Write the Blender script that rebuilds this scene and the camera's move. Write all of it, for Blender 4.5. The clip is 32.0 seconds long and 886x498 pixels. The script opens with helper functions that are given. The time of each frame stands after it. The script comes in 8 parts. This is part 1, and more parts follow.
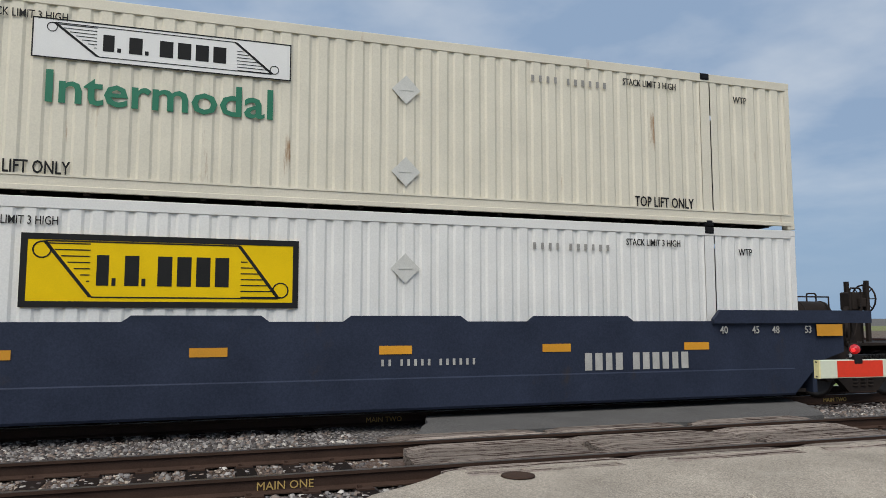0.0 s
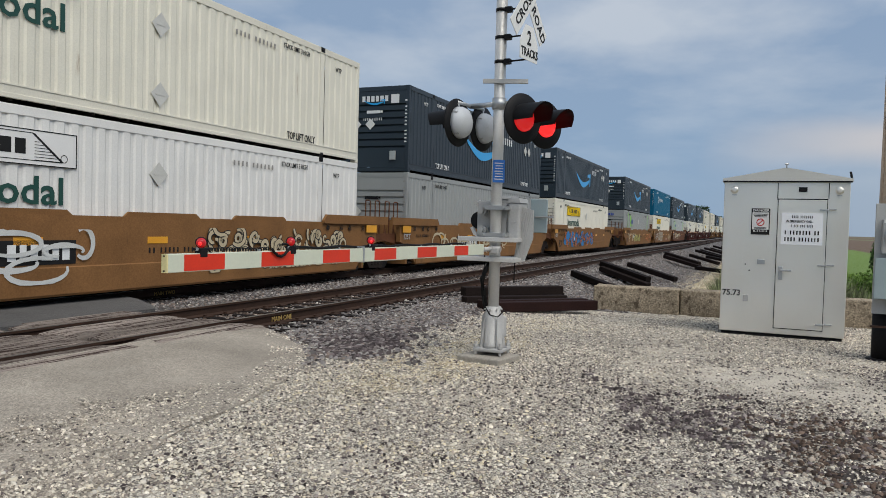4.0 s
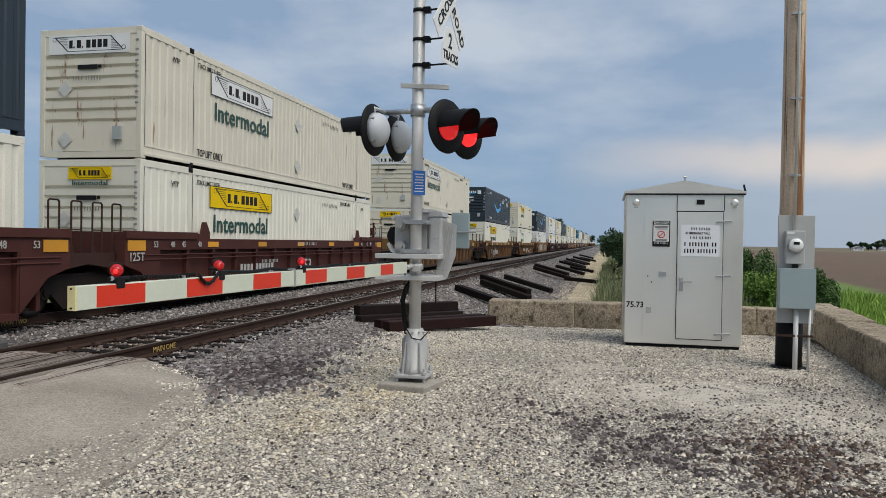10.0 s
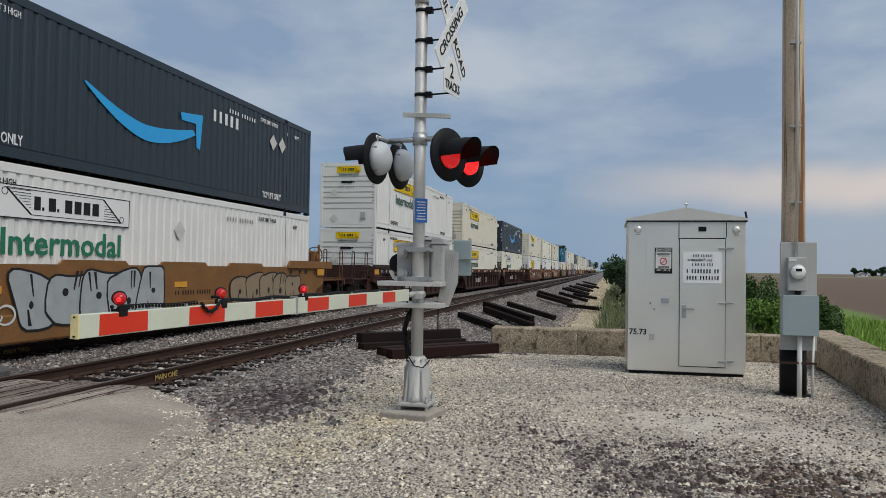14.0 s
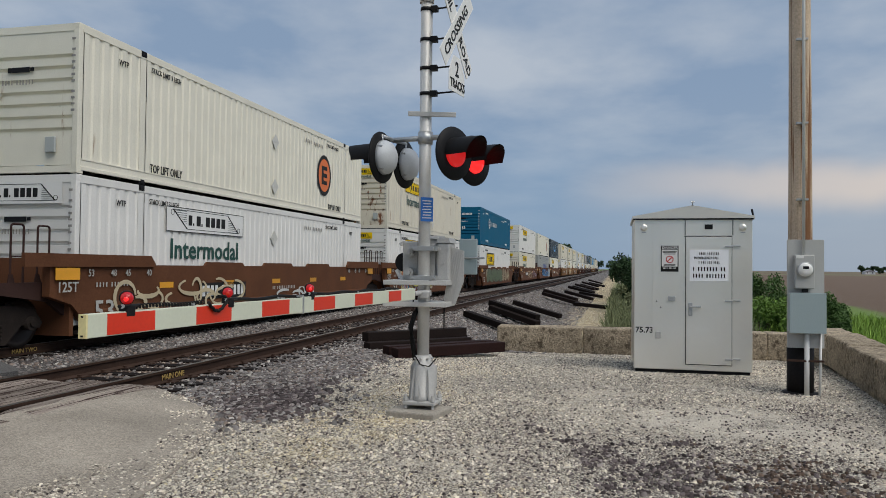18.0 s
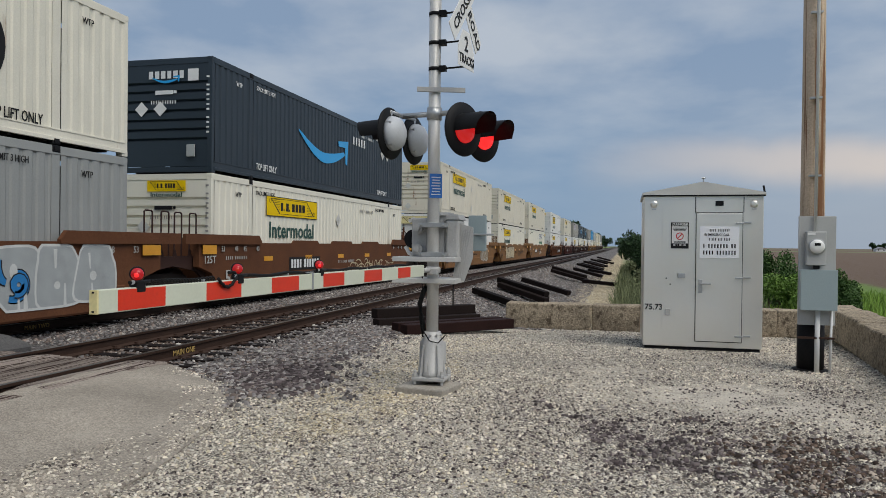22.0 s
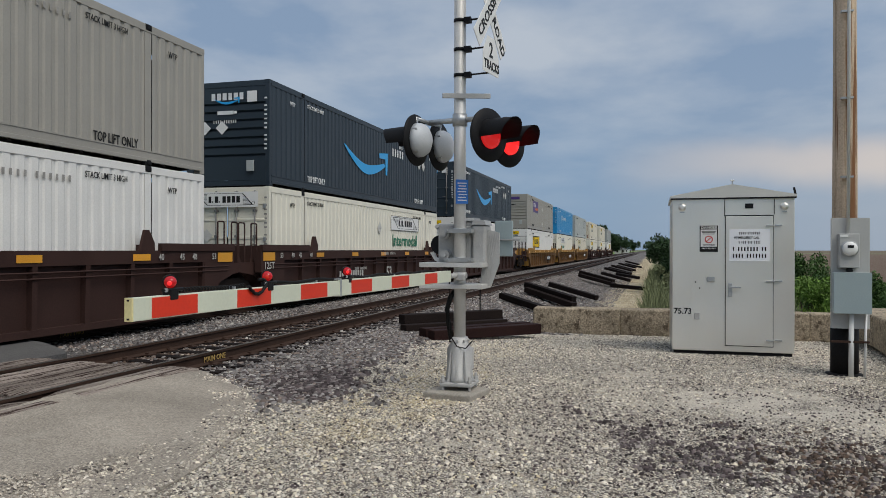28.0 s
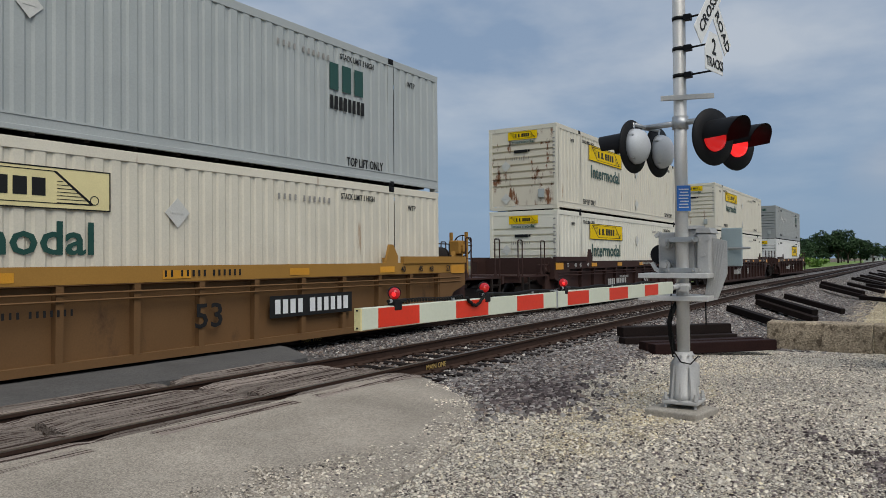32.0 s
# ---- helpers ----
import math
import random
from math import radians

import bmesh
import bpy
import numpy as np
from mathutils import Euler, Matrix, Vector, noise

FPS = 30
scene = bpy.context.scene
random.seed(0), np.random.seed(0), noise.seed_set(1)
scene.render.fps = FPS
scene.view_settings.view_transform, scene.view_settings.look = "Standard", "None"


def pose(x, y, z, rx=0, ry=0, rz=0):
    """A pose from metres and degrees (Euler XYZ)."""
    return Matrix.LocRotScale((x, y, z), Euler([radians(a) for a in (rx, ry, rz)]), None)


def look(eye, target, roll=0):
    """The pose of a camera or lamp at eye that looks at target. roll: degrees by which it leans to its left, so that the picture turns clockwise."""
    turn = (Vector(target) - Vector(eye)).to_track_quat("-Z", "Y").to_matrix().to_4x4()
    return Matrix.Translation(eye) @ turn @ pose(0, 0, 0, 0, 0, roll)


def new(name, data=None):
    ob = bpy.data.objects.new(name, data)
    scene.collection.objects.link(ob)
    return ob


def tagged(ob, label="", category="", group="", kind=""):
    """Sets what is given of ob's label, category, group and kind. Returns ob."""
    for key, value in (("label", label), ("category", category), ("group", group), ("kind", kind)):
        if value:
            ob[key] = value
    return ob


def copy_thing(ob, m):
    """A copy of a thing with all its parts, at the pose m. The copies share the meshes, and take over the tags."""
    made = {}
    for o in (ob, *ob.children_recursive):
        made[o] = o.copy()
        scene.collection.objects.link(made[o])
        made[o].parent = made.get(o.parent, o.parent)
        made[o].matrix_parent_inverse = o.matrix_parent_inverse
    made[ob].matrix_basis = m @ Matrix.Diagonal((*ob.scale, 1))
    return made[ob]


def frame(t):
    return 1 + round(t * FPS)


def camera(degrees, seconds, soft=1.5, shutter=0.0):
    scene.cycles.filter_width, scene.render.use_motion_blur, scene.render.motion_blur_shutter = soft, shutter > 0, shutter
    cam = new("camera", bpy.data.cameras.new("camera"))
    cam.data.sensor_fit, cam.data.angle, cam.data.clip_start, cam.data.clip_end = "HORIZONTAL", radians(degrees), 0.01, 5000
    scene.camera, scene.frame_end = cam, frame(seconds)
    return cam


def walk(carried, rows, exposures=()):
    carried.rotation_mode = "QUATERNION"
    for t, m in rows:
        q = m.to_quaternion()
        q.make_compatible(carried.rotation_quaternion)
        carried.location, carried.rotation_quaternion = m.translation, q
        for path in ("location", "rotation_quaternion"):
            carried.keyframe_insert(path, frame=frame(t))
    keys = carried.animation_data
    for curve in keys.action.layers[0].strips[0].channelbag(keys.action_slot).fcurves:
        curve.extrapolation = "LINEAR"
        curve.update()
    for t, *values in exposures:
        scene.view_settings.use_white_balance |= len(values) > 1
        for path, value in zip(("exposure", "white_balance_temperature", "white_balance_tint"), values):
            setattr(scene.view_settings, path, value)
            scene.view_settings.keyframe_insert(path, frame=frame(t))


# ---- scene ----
cam = camera(61.9, 32.0, soft=0.62)
PATH = [
    (0, (0.404, 0.069, 1.71), (1.027, 1.961, 1.897), -0.0),
    (0.2, (0.403, 0.05, 1.718), (1.283, 1.833, 1.938), 0.0),
    (0.5, (0.412, 0.027, 1.732), (1.415, 1.749, 1.903), 0.1),
    (1, (0.465, 0.012, 1.725), (1.814, 1.487, 1.805), 0.3),
    (1.5, (0.559, 0.039, 1.709), (2.083, 1.333, 1.773), 0.8),
    (2, (0.597, 0.055, 1.718), (2.197, 1.255, 1.752), 1.5),
    (2.5, (0.58, 0.09, 1.713), (2.217, 1.239, 1.706), 1.9),
    (3, (0.583, 0.238, 1.683), (2.353, 1.169, 1.656), 2.2),
    (3.5, (0.627, 0.367, 1.668), (2.438, 1.215, 1.615), 1.8),
    (5.5, (0.949, 1.056, 1.675), (2.871, 1.607, 1.615), 1.9),
    (6, (1.05, 1.189, 1.672), (2.979, 1.714, 1.599), 2.0),
    (6.5, (1.075, 1.353, 1.68), (3.007, 1.863, 1.596), 2.0),
    (7, (1.12, 1.41, 1.678), (3.057, 1.898, 1.59), 2.0),
    (7.5, (1.164, 1.418, 1.676), (3.109, 1.877, 1.592), 1.6),
    (8, (1.18, 1.435, 1.673), (3.129, 1.875, 1.586), 1.6),
    (8.5, (1.186, 1.439, 1.67), (3.137, 1.875, 1.593), 1.6),
    (9, (1.171, 1.43, 1.68), (3.122, 1.865, 1.616), 1.5),
    (9.5, (1.161, 1.41, 1.679), (3.113, 1.843, 1.64), 1.2),
    (10, (1.155, 1.407, 1.683), (3.108, 1.839, 1.662), 0.9),
    (10.5, (1.157, 1.404, 1.684), (3.109, 1.837, 1.671), 0.7),
    (11, (1.154, 1.399, 1.68), (3.106, 1.834, 1.681), 0.7),
    (11.5, (1.151, 1.401, 1.685), (3.103, 1.84, 1.696), 0.8),
    (12, (1.149, 1.402, 1.68), (3.099, 1.844, 1.706), 0.8),
    (12.5, (1.154, 1.405, 1.682), (3.104, 1.85, 1.718), 0.8),
    (13, (1.144, 1.397, 1.686), (3.093, 1.844, 1.734), 0.7),
    (13.5, (1.137, 1.39, 1.689), (3.086, 1.834, 1.743), 0.8),
    (14, (1.133, 1.39, 1.688), (3.083, 1.831, 1.74), 0.8),
    (14.5, (1.157, 1.406, 1.686), (3.107, 1.847, 1.732), 0.9),
    (16.5, (1.14, 1.396, 1.68), (3.089, 1.842, 1.732), 0.8),
    (17, (1.132, 1.391, 1.687), (3.079, 1.843, 1.737), 0.8),
    (17.5, (1.129, 1.392, 1.68), (3.076, 1.848, 1.731), 0.7),
    (18, (1.134, 1.396, 1.686), (3.081, 1.851, 1.735), 0.6),
    (18.5, (1.129, 1.393, 1.682), (3.076, 1.849, 1.734), 0.6),
    (19, (1.134, 1.389, 1.686), (3.08, 1.847, 1.736), 0.5),
    (19.5, (1.131, 1.391, 1.683), (3.077, 1.85, 1.733), 0.5),
    (20, (1.131, 1.395, 1.681), (3.077, 1.854, 1.726), 0.5),
    (20.5, (1.148, 1.401, 1.679), (3.094, 1.861, 1.717), 0.4),
    (21, (1.148, 1.401, 1.68), (3.093, 1.865, 1.705), 0.4),
    (21.5, (1.159, 1.412, 1.681), (3.103, 1.879, 1.687), 0.5),
    (22, (1.15, 1.406, 1.68), (3.092, 1.883, 1.667), 0.6),
    (22.5, (1.148, 1.407, 1.674), (3.089, 1.889, 1.656), 0.4),
    (23, (1.149, 1.404, 1.684), (3.089, 1.893, 1.661), 0.5),
    (23.5, (1.155, 1.408, 1.682), (3.093, 1.902, 1.656), 0.3),
    (24, (1.151, 1.408, 1.679), (3.087, 1.91, 1.651), 0.4),
    (24.5, (1.146, 1.406, 1.673), (3.08, 1.914, 1.65), 0.2),
    (25, (1.126, 1.394, 1.681), (3.058, 1.911, 1.655), 0.4),
    (25.5, (1.131, 1.397, 1.677), (3.061, 1.92, 1.654), 0.1),
    (27.5, (1.133, 1.402, 1.678), (3.058, 1.945, 1.672), -0.1),
    (28, (1.125, 1.402, 1.684), (3.048, 1.948, 1.685), 0.1),
    (28.5, (1.128, 1.4, 1.682), (3.049, 1.954, 1.687), 0.1),
    (29, (1.126, 1.396, 1.683), (3.045, 1.96, 1.687), 0.1),
    (29.5, (1.125, 1.401, 1.685), (3.041, 1.975, 1.69), 0.1),
    (30, (1.126, 1.397, 1.687), (3.035, 1.993, 1.696), 0.0),
    (30.5, (1.129, 1.395, 1.687), (3.029, 2.019, 1.7), -0.1),
    (31, (1.156, 1.408, 1.681), (3.034, 2.097, 1.702), -0.4),
    (31.5, (1.11, 1.378, 1.682), (2.936, 2.192, 1.707), -0.6),
    (32, (1.165, 1.423, 1.685), (2.853, 2.495, 1.718), -0.5),
]
EXPOSURES = [(0, 0.24), (0.5, 0.24), (1.2, 0.15), (3.0, 0.14), (6.0, 0.18), (9.0, 0.20), (10.5, 0.18), (12.0, 0.06), (17.0, 0.0), (32.0, 0.0)]
walk(cam, [(t, look(e, g, r)) for t, e, g, r in PATH], EXPOSURES)

# ---------------------------------------------------------------- light
sky_elev, sky_rot = radians(56), radians(213)
world = bpy.data.worlds.new("overcast_evening")
scene.world = world
world.use_nodes = True
wn, wl = world.node_tree.nodes, world.node_tree.links
wn.clear()
w_out, w_bg = wn.new("ShaderNodeOutputWorld"), wn.new("ShaderNodeBackground")
w_sky = wn.new("ShaderNodeTexSky")
w_sky.sky_type, w_sky.sun_disc = "NISHITA", False
w_sky.sun_elevation, w_sky.sun_rotation = sky_elev, sky_rot
w_sky.dust_density, w_sky.ozone_density = 2.0, 2.0
w_co = wn.new("ShaderNodeTexCoord")
w_sep = wn.new("ShaderNodeSeparateXYZ")
wl.new(w_co.outputs["Generated"], w_sep.inputs[0])
# cloud deck: a layer of noise in the sky's own directions, flattened towards the horizon
w_max = wn.new("ShaderNodeMath"); w_max.operation = "MAXIMUM"; w_max.inputs[1].default_value = 0.0
wl.new(w_sep.outputs[2], w_max.inputs[0])
w_add = wn.new("ShaderNodeMath"); w_add.operation = "ADD"; w_add.inputs[1].default_value = 0.16
wl.new(w_max.outputs[0], w_add.inputs[0])
w_div = wn.new("ShaderNodeVectorMath"); w_div.operation = "DIVIDE"
w_cmb = wn.new("ShaderNodeCombineXYZ")
for i in range(3):
    wl.new(w_add.outputs[0], w_cmb.inputs[i])
wl.new(w_co.outputs["Generated"], w_div.inputs[0])
wl.new(w_cmb.outputs[0], w_div.inputs[1])
w_noi = wn.new("ShaderNodeTexNoise")
w_noi.inputs["Scale"].default_value, w_noi.inputs["Detail"].default_value = 1.5, 6
w_noi.inputs["Roughness"].default_value = 0.52
wl.new(w_div.outputs[0], w_noi.inputs["Vector"])
w_ramp = wn.new("ShaderNodeValToRGB")
w_ramp.color_ramp.elements[0].position, w_ramp.color_ramp.elements[1].position = 0.40, 0.68
w_ramp.color_ramp.elements[0].color = (0.25, 0.345, 0.49, 1)
w_ramp.color_ramp.elements[1].color = (0.50, 0.555, 0.63, 1)
wl.new(w_noi.outputs["Fac"], w_ramp.inputs[0])
# haze low down: blue-grey, warmer towards the far side of the field
w_dir = wn.new("ShaderNodeVectorMath"); w_dir.operation = "DOT_PRODUCT"
w_dir.inputs[1].default_value = (0.90, -0.44, 0.0)
wl.new(w_co.outputs["Generated"], w_dir.inputs[0])
w_warm = wn.new("ShaderNodeMapRange")
w_warm.inputs["From Min"].default_value, w_warm.inputs["From Max"].default_value = 0.86, 1.0
wl.new(w_dir.outputs["Value"], w_warm.inputs[0])
w_hcol = wn.new("ShaderNodeMixRGB")
w_hcol.inputs[1].default_value, w_hcol.inputs[2].default_value = (0.245, 0.36, 0.515, 1), (0.37, 0.43, 0.515, 1)
wl.new(w_warm.outputs[0], w_hcol.inputs[0])
w_hf = wn.new("ShaderNodeMapRange"); w_hf.interpolation_type = "SMOOTHSTEP"
w_hf.inputs["From Min"].default_value, w_hf.inputs["From Max"].default_value = 0.28, 0.0
wl.new(w_sep.outputs[2], w_hf.inputs[0])
w_mix = wn.new("ShaderNodeMixRGB")
wl.new(w_hf.outputs[0], w_mix.inputs[0])
wl.new(w_ramp.outputs[0], w_mix.inputs[1])
wl.new(w_hcol.outputs[0], w_mix.inputs[2])
# a pale peach streak of lit cloud low over the field
w_str = wn.new("ShaderNodeMapRange"); w_str.interpolation_type = "SMOOTHSTEP"
w_str.inputs["From Min"].default_value, w_str.inputs["From Max"].default_value = 0.042, 0.004
w_sub = wn.new("ShaderNodeMath"); w_sub.operation = "SUBTRACT"; w_sub.inputs[1].default_value = 0.105
# the streak drifts up and down a little along its length
w_drift = wn.new("ShaderNodeTexNoise")
w_drift.inputs["Scale"].default_value, w_drift.inputs["Detail"].default_value = 5.0, 4
wl.new(w_co.outputs["Generated"], w_drift.inputs["Vector"])
w_dsc = wn.new("ShaderNodeMath"); w_dsc.operation = "MULTIPLY_ADD"; w_dsc.inputs[1].default_value, w_dsc.inputs[2].default_value = 0.07, -0.035
wl.new(w_drift.outputs["Fac"], w_dsc.inputs[0])
w_lift = wn.new("ShaderNodeMath"); w_lift.operation = "ADD"
wl.new(w_sep.outputs[2], w_lift.inputs[0]); wl.new(w_dsc.outputs[0], w_lift.inputs[1])
wl.new(w_lift.outputs[0], w_sub.inputs[0])
w_abs = wn.new("ShaderNodeMath"); w_abs.operation = "ABSOLUTE"
wl.new(w_sub.outputs[0], w_abs.inputs[0])
wl.new(w_abs.outputs[0], w_str.inputs[0])
w_sm = wn.new("ShaderNodeMath"); w_sm.operation = "MULTIPLY"
wl.new(w_str.outputs[0], w_sm.inputs[0])
wl.new(w_warm.outputs[0], w_sm.inputs[1])
w_mix2 = wn.new("ShaderNodeMixRGB"); w_mix2.inputs[2].default_value = (0.70, 0.625, 0.575, 1)
wl.new(w_sm.outputs[0], w_mix2.inputs[0])
wl.new(w_mix.outputs[0], w_mix2.inputs[1])
w_mul = wn.new("ShaderNodeMixRGB"); w_mul.blend_type = "MULTIPLY"; w_mul.inputs[0].default_value = 1.0
w_mul.inputs[2].default_value = (0.07, 0.07, 0.07, 1)
wl.new(w_sky.outputs[0], w_mul.inputs[1])
w_fin = wn.new("ShaderNodeMixRGB"); w_fin.inputs[0].default_value = 0.88
wl.new(w_mul.outputs[0], w_fin.inputs[1])
wl.new(w_mix2.outputs[0], w_fin.inputs[2])
wl.new(w_fin.outputs[0], w_bg.inputs[0])
w_bg.inputs[1].default_value = 1.0
wl.new(w_bg.outputs[0], w_out.inputs[0])

sun = new("sun", bpy.data.lights.new("sun", "SUN"))
sun.data.energy, sun.data.angle, sun.data.color = 2.6, radians(50), (1.0, 0.95, 0.87)
sun.matrix_basis = look((0, 0, 50), Vector((3.2, 5.0, 41.2)))

# ---------------------------------------------------------------- materials
MATS = {}


def mat(name, color, rough=0.6, metal=0.0, vary=0.15, scale=3.0, grain=60.0, bump=0.1, dirt=None, dirt_amount=0.0,
        streak=(1, 1, 1), random=0.0, island=0.0, emit=0.0, emit_color=None, tints=None, crisp=0.0, wave=0.0, speck=None):
    """A surface: base colour with two scales of variation, dirt patches or streaks of another colour, fine relief."""
    if name in MATS:
        return MATS[name]
    m = bpy.data.materials.new(name)
    m.use_nodes = True
    n, l = m.node_tree.nodes, m.node_tree.links
    b = n["Principled BSDF"]
    co = n.new("ShaderNodeTexCoord")
    big, fine = n.new("ShaderNodeTexNoise"), n.new("ShaderNodeTexNoise")
    big.inputs["Scale"].default_value, big.inputs["Detail"].default_value = scale, 4
    fine.inputs["Scale"].default_value, fine.inputs["Detail"].default_value = grain, 3
    for t in (big, fine):
        l.new(co.outputs["Object"], t.inputs["Vector"])
    mix = n.new("ShaderNodeMixRGB")
    mix.blend_type = "MULTIPLY"
    mix.inputs[0].default_value = 1.0
    mix.inputs[1].default_value = (*color, 1)
    add = n.new("ShaderNodeMath"); add.operation = "ADD"
    l.new(big.outputs["Fac"], add.inputs[0])
    l.new(fine.outputs["Fac"], add.inputs[1])
    rng = n.new("ShaderNodeMapRange")
    rng.inputs["From Min"].default_value, rng.inputs["From Max"].default_value = 0.6, 1.4
    rng.inputs["To Min"].default_value, rng.inputs["To Max"].default_value = 1 - vary, 1 + vary
    l.new(add.outputs[0], rng.inputs[0])
    last = rng.outputs[0]
    if random or island:
        src = n.new("ShaderNodeObjectInfo").outputs["Random"] if random else n.new("ShaderNodeNewGeometry").outputs["Random Per Island"]
        r2 = n.new("ShaderNodeMapRange")
        amt = random or island
        r2.inputs["To Min"].default_value, r2.inputs["To Max"].default_value = 1 - amt, 1 + amt
        l.new(src, r2.inputs[0])
        mu = n.new("ShaderNodeMath"); mu.operation = "MULTIPLY"
        l.new(last, mu.inputs[0]); l.new(r2.outputs[0], mu.inputs[1])
        last = mu.outputs[0]
    if speck:
        # single grains, each lighter or darker
        sv = n.new("ShaderNodeTexVoronoi")
        sv.inputs["Scale"].default_value = speck[0]
        l.new(co.outputs["Object"], sv.inputs["Vector"])
        sc = n.new("ShaderNodeSeparateColor")
        l.new(sv.outputs["Color"], sc.inputs[0])
        r3 = n.new("ShaderNodeMapRange")
        r3.inputs["To Min"].default_value, r3.inputs["To Max"].default_value = 1 - speck[1], 1 + speck[1]
        l.new(sc.outputs[0], r3.inputs[0])
        m3 = n.new("ShaderNodeMath"); m3.operation = "MULTIPLY"
        l.new(last, m3.inputs[0]); l.new(r3.outputs[0], m3.inputs[1])
        last = m3.outputs[0]
    l.new(last, mix.inputs[2])
    if tints:
        # each loose piece takes one of a few real colours
        wn_ = n.new("ShaderNodeTexWhiteNoise"); wn_.noise_dimensions = "1D"
        l.new(n.new("ShaderNodeNewGeometry").outputs["Random Per Island"], wn_.inputs["W"])
        ramp = n.new("ShaderNodeValToRGB")
        ramp.color_ramp.interpolation = "CONSTANT"
        el = ramp.color_ramp.elements
        for i, (p, c) in enumerate(tints):
            e = el[i] if i < 2 else el.new(p)
            e.position, e.color = p, (*c, 1)
        l.new(wn_.outputs["Value"], ramp.inputs[0])
        l.new(ramp.outputs[0], mix.inputs[1])
    col = mix.outputs[0]
    if dirt:
        mp = n.new("ShaderNodeMapping")
        mp.inputs["Scale"].default_value = streak
        l.new(co.outputs["Object"], mp.inputs[0])
        dn = n.new("ShaderNodeTexNoise")
        dn.inputs["Scale"].default_value, dn.inputs["Detail"].default_value, dn.inputs["Roughness"].default_value = 1.0, 8, 0.65
        l.new(mp.outputs[0], dn.inputs["Vector"])
        dr = n.new("ShaderNodeMapRange"); dr.interpolation_type = "SMOOTHSTEP"
        dr.inputs["From Min"].default_value, dr.inputs["From Max"].default_value = 0.72 - dirt_amount * 0.3, 0.80 - dirt_amount * 0.1
        if crisp:
            dr.inputs["From Max"].default_value = dr.inputs["From Min"].default_value + crisp
        l.new(dn.outputs["Fac"], dr.inputs[0])
        dm = n.new("ShaderNodeMixRGB")
        dm.inputs[2].default_value = (*dirt, 1)
        l.new(dr.outputs[0], dm.inputs[0])
        l.new(col, dm.inputs[1])
        col = dm.outputs[0]
    l.new(col, b.inputs["Base Color"])
    rr = n.new("ShaderNodeMapRange")
    rr.inputs["To Min"].default_value, rr.inputs["To Max"].default_value = max(0.05, rough - 0.12), min(1, rough + 0.12)
    l.new(big.outputs["Fac"], rr.inputs[0])
    l.new(rr.outputs[0], b.inputs["Roughness"])
    b.inputs["Metallic"].default_value = metal
    b.inputs["Specular IOR Level"].default_value = 0.5 if rough < 0.5 else 0.12
    if bump:
        bp = n.new("ShaderNodeBump")
        bp.inputs["Strength"].default_value, bp.inputs["Distance"].default_value = bump, 0.01
        l.new(fine.outputs["Fac"], bp.inputs["Height"])
        if wave:
            # slight buckling of thin sheet
            wb = n.new("ShaderNodeBump")
            wb.inputs["Strength"].default_value, wb.inputs["Distance"].default_value = wave, 0.05
            l.new(big.outputs["Fac"], wb.inputs["Height"])
            l.new(wb.outputs[0], bp.inputs["Normal"])
        l.new(bp.outputs[0], b.inputs["Normal"])
    if emit:
        b.inputs["Emission Color"].default_value = (*(emit_color or color), 1)
        b.inputs["Emission Strength"].default_value = emit
    MATS[name] = m
    return m


RUST = (0.16, 0.07, 0.03)


def paint(name, color, dirt=RUST, amount=0.12, rough=0.45, streak=(5, 5, 0.5), vary=0.10, crisp=0.0):
    return mat(name, color, rough, 0.0, vary, 1.3, 40, 0.06, dirt, amount, streak, random=0.04, crisp=crisp)


CREAM = paint("cream_container_paint", (0.66, 0.615, 0.50), (0.33, 0.20, 0.10), amount=0.33, streak=(3.5, 3.5, 0.45), crisp=0.10)
IVORY = paint("ivory_container_paint", (0.72, 0.69, 0.58), (0.36, 0.26, 0.16), amount=0.28, streak=(3.5, 3.5, 0.45), crisp=0.12)
WHITE = paint("white_container_paint", (0.71, 0.70, 0.665), (0.42, 0.36, 0.28), 0.06)
SLATE = paint("dark_slate_container_paint", (0.017, 0.028, 0.039), (0.05, 0.055, 0.06), 0.10, 0.45)
YBROWN = paint("rust_worn_yellow_wagon_paint", (0.150, 0.082, 0.036), (0.060, 0.034, 0.022), 0.46, 0.7, (1.2, 2, 0.7))
TEAL = paint("teal_container_paint", (0.006, 0.105, 0.195), (0.012, 0.035, 0.055), 0.30, 0.55, (5, 5, 0.3), crisp=0.2)
AZURE = paint("azure_container_paint", (0.012, 0.23, 0.50), (0.05, 0.15, 0.25), 0.06, 0.38)
GREY = paint("grey_container_paint", (0.29, 0.30, 0.29), (0.18, 0.17, 0.15), 0.12)
WARMGREY = paint("weathered_grey_container_paint", (0.30, 0.285, 0.25), (0.12, 0.09, 0.07), 0.18)
PALEGREY = paint("pale_grey_container_paint", (0.38, 0.405, 0.395), (0.25, 0.25, 0.24), 0.08)
OLDY = paint("flaking_old_yellow_wagon_paint", (0.185, 0.108, 0.042), (0.050, 0.032, 0.024), 0.62, 0.7, (2.6, 2, 2.2), vary=0.3, crisp=0.12)
OLDYW = paint("rust_stained_old_wagon_wall", (0.055, 0.036, 0.027), (0.165, 0.098, 0.042), 0.52, 0.75, (2.2, 2, 1.0), vary=0.4, crisp=0.14)
